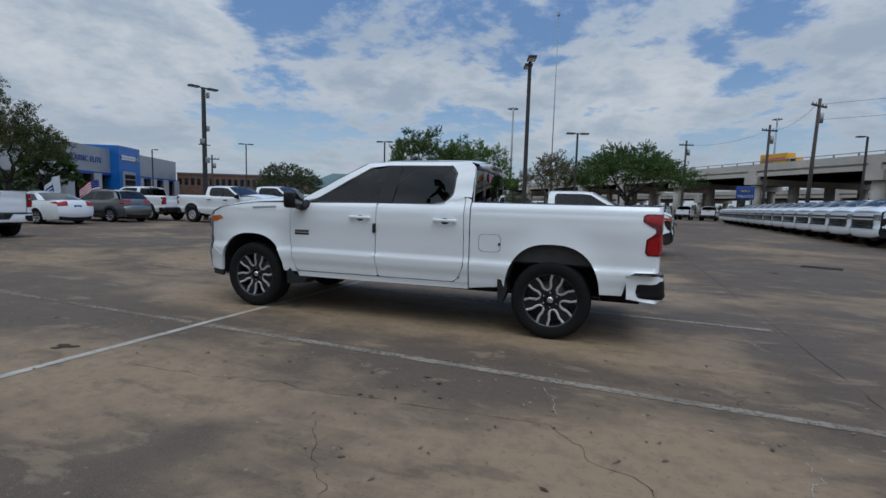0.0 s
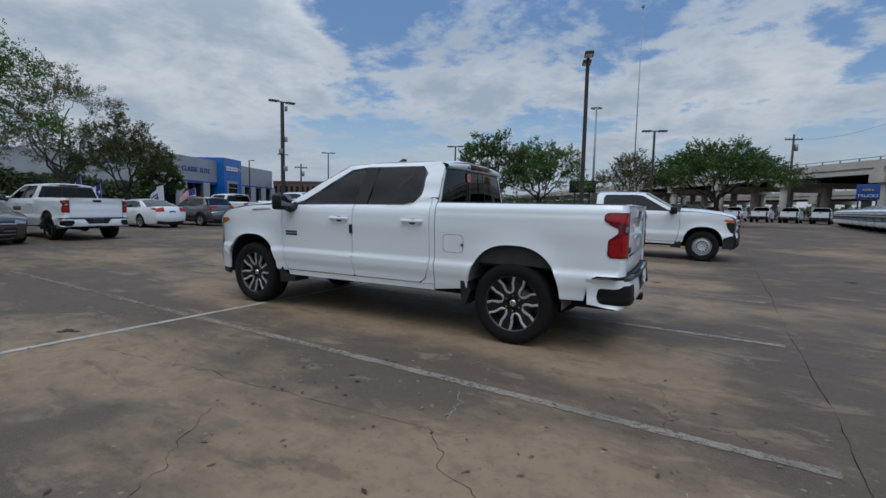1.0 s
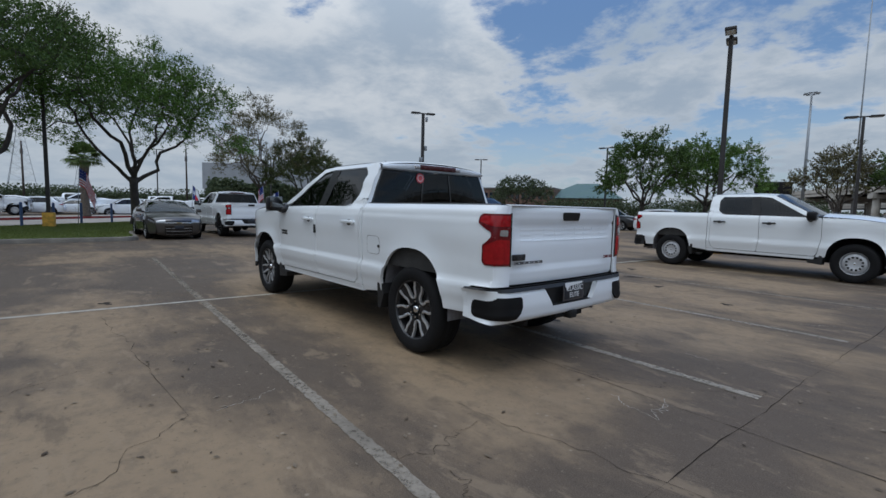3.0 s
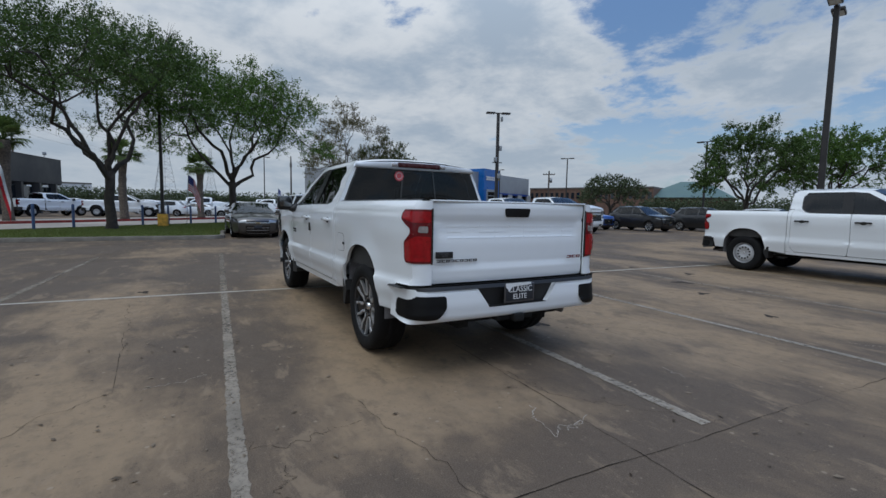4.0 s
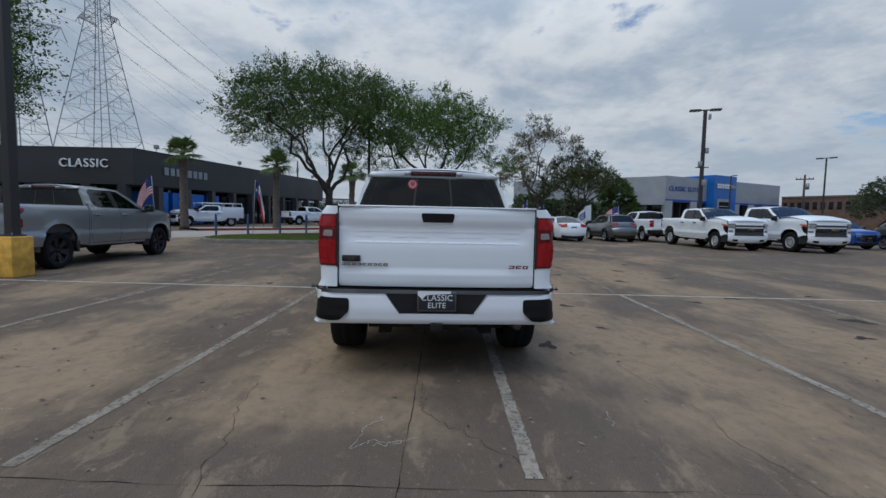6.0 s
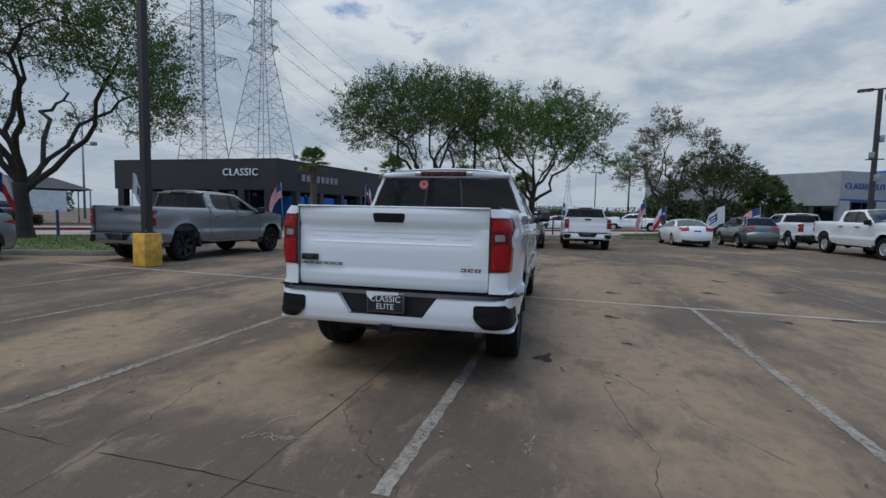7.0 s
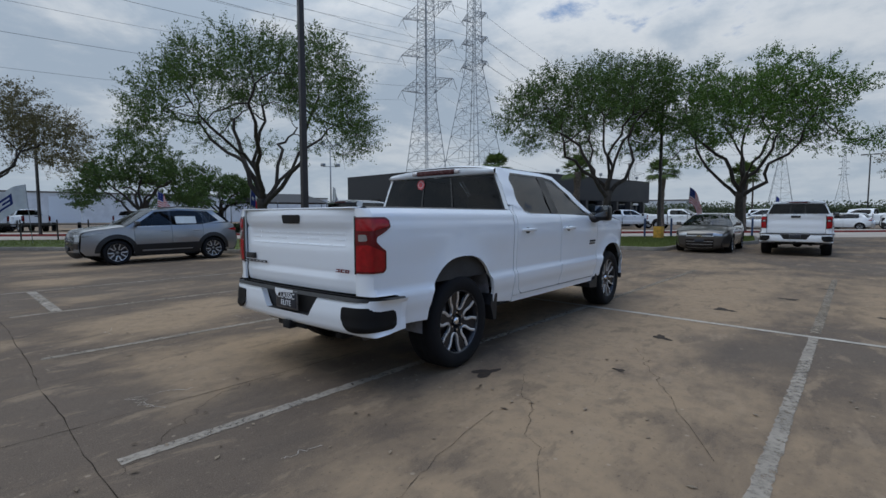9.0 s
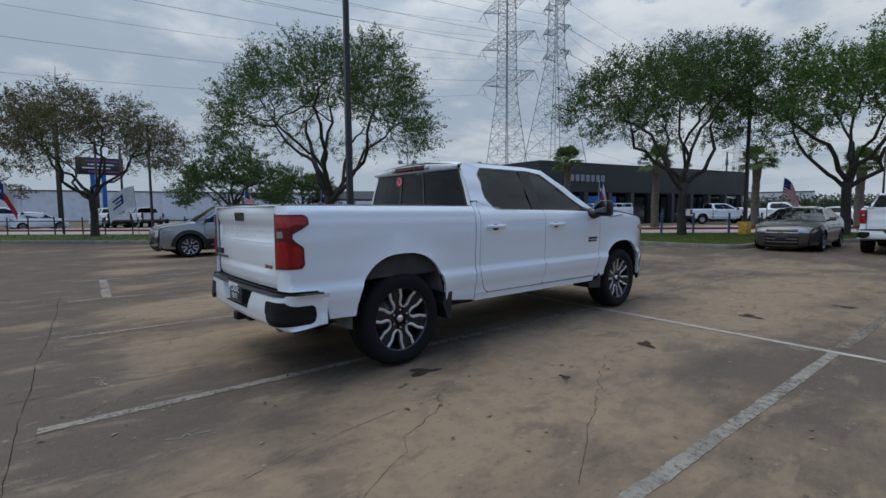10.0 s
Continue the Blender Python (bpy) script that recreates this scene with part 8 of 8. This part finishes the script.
tree("oak_tree", "wide dark oak before the overpass", (3.4, 45.0), 7.7, 13.0, 0.30, 2.4, "leaf", 79, 46000, 0.085, limbs=7, low=4.0, gaps=0.08, clumps=160)
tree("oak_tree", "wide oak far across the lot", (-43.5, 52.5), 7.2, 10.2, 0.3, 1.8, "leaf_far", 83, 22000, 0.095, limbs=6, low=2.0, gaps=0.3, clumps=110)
for x, y, h, s in ((-32.5, -11.7, 5.9, 1), (-29.0, -17.1, 6.2, 2), (-36.8, -6.4, 5.7, 3), (-41.3, -1.3, 5.4, 4)):
    palm((x, y), h, s)


def far_wood(p0, p1, h, depth, count, leaf, seed, size=0.32):
    a, b = Vector(p0), Vector(p1)
    L = (b - a).length
    c = leaf_bank("", "", "", (0, 0, 0), (L, depth, h), count, leaf, size, seed, lumps=L * 0.22)
    ang = math.atan2((b - a).y, (b - a).x)
    m = pose(a.x, a.y, 0, 0, 0, math.degrees(ang))
    solo("far_trees", quads_mesh("far_trees", c, leaf), leaf, "distant line of green trees", "trees", m, kind="stuff")


# far woods wear the paler leaf colour that has distance haze painted in
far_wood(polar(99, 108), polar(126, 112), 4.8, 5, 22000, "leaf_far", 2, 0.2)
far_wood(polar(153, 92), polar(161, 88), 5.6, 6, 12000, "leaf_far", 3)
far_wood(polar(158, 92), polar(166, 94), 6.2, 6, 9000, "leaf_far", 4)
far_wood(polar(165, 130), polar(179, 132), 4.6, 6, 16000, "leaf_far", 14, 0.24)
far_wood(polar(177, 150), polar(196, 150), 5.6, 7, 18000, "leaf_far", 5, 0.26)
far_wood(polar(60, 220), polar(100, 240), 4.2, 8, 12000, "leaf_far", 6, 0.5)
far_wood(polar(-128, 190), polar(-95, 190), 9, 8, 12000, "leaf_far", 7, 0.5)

# ---- parked vehicles ----
F, R = 0, 180      # facing -x, facing +x


def axle(x, y, heading):
    """A pickup's pose by the plan of its rear axle."""
    return pose(x, y, 0, 0, 0, heading)


pickup("white crew-cab pickup with black trim and machined wheels", pose(0, 0, 0), step=0.07)
work = pickup("white work pickup with black bumpers and steel wheels", axle(-1.92, 10.15, R - 1), wheels="steel", trim="work", step=0.10, detail=False)
pickup("silver-blue crew-cab pickup with black wheels beside a yellow post", axle(-5.85, -9.10, F - 1), "steel_blue", "black", "sport", step=0.10, detail=False)
pickup("white crew-cab pickup parked tail out by the grass island", axle(-17.2, 2.85, F), "white", "black", "sport", step=0.12, detail=False, group="white pickups")
pickup("white pickup parked tail out in the second row", axle(-23.4, 14.6, F), "white", "steel", "work", step=0.12, detail=False, group="white pickups")
hd1 = pickup("white heavy-duty pickup with black grille, nose out", axle(-20.6, 14.9, R) @ Matrix.Scale(1.06, 4), "white", "steel", "work", step=0.12, detail=False, group="white pickups", hd=True)
copy_thing(hd1, axle(-20.0, 18.0, R) @ Matrix.Scale(1.06, 4))
svc = pickup("white utility truck with tool cabinets and ladder rack", axle(-39.2, -18.4, 138), "white", "steel", "work", step=0.14, detail=False, hd=True, category="utility truck")
service_body(svc)



def lean(t, drop):
    """Leaves out the parts that a vehicle seen from far off does not show."""
    for o in list(t.children_recursive):
        if o.name.split(".")[0] in drop:
            bpy.data.objects.remove(o)
    return t


FAR_DROP = {"handle_foot", "handle_cup", "mirror_arm", "mirror_glass", "window_corner", "arch_shield", "mud_flap", "axle", "front_seat", "rear_seat", "dashboard", "steering_wheel", "room_mirror", "brake_disc", "wheel_nuts",
            "wheel_back", "cargo_lamp", "glass_bar", "lamp_lobe", "lamp_fold", "lamp_window", "lamp_border", "step_edge", "corner_lip", "corner_step", "plate_face", "exhaust_tip", "tow_hitch", "tow_opening", "cowl", "plate_recess", "hub_cap", "window_trim", "tailgate_cap",
            "bed_rail_cap", "roof_spoiler", "grille_emblem", "side_lamp", "running_light", "arch_liner", "rim_lip", "spoke_body", "quarter_window", "door_pillar", "rear_pillar", "bumper_lower", "lower_intake", "arch_cladding",
            "sill_cladding", "roof_rail", "cab_corner", "bed_corner"}
far = pickup("white pickup in a row of new trucks", axle(17.1, 17.2, F + 3) @ Matrix.Scale(1.10, 4), "white", "steel", "work", step=0.18, detail=False, group="row of new white trucks", hd=True)
lean(far, FAR_DROP)
for k in range(1, 16):
    y = 17.2 + 2.78 * k
    copy_thing(far, axle(17.1 + 0.085 * (y - 17.2), y, F + 3) @ Matrix.Scale(1.10, 4))
for k in range(6):
    copy_thing(far, axle(3.5 + 3.1 * k, 74.0 - 1.2 * k, 255))
WHITE = [(-49.0, -14.8, 315), (-50.0, -9.6, 265), (-58.0, -3.0, 250), (-63.0, 1.5, 70), (-66.0, 5.5, 250), (-56.0, 1.2, 90), (-60.0, 9.0, 75), (-69.0, 11.5, 250), (-54.0, 13.0, 80),
         (7.5, -52.0, 10), (-3.0, -53.0, 100), (-6.0, -53.5, 95), (-14.0, -55.0, 60), (14.0, -50.0, 190)]
for x, y, a in WHITE:
    copy_thing(far, axle(x, y, a))["label"] = "white pickup parked across the street"

car("sedan_car", SEDAN, "grey-bronze sedan parked nose out by the grass island", "sedan", pose(-18.2, 0.10, 0, 0, 0, R), "bronze")
white_sedan = car("sedan_car", SEDAN, "white sedan parked tail out in the second row", "sedan", pose(-24.3, 8.75, 0, 0, 0, F), "white")
car("suv_car", SUV, "grey-green compact utility car parked tail out", "suv", pose(-24.2, 11.9, 0, 0, 0, F), "green_grey", cladding=True)
car("suv_car", SUV, "silver-grey compact utility car with a paper in its window", "suv", pose(-2.35, -12.72, 0, 0, 0, R), "slate", cladding=True)
part("window_paper", fill(bmesh.new(), [(0.24, 1.15), (0.84, 1.15), (0.84, 1.37), (0.24, 1.37)], lambda x, z: Vector((x, -(0.820 - 0.4227 * (z - 1.14)), z)), 0.3), "paper", bpy.data.objects["suv_car.001"], "white dealer paper inside the window", False)
blk = car("suv_car", SUV, "black utility car parked side on", "suv", pose(-17.7, 25.9, 0, 0, 0, R), "black_paint", cladding=True, scale=1.04)
copy_thing(blk, pose(-15.6, 30.2, 0, 0, 0, R + 4))
copy_thing(blk, pose(-21.5, 34.0, 0, 0, 0, R))
big = copy_thing(blk, pose(1.6, 36.5, 0, 0, 0, R - 8))
big.scale = (1.16, 1.1, 1.16)
blu = car("suv_car", SUV, "bright blue compact utility car", "suv", pose(-20.6, 21.2, 0, 0, 0, R), "blue_paint", cladding=True)
copy_thing(blu, pose(-20.6, 23.4, 0, 0, 0, R))
wsuv = car("suv_car", SUV, "white utility car parked among others", "suv", pose(-9.5, 27.0, 0, 0, 0, R), "white", step=0.2)
lean(wsuv, FAR_DROP)
for x, y, a in ((-5.5, 28.5, R), (-27.0, 29.0, R), (-26.0, 26.0, R), (-62.0, -6.0, 80), (-57.0, 5.5, 80), (-71.0, 16.0, 70), (-48.5, 2.0, 90), (-52.0, -4.5, 85), (-72.0, -4.0, 85), (-3.2, -56.0, 20), (3.0, -52.5, 15), (-66.0, 19.0, 100), (-75.0, 22.0, 90)):
    copy_thing(wsuv, pose(x, y, 0, 0, 0, a))
for x, y, a in ((-54.5, -1.5, 85), (-60.5, 15.0, 80), (-19.0, -35.0, 60), (-27.5, -46.5, 60), (-31.0, -50.5, 60)):
    copy_thing(blk if y < -30 else white_sedan, pose(x, y, 0, 0, 0, a))
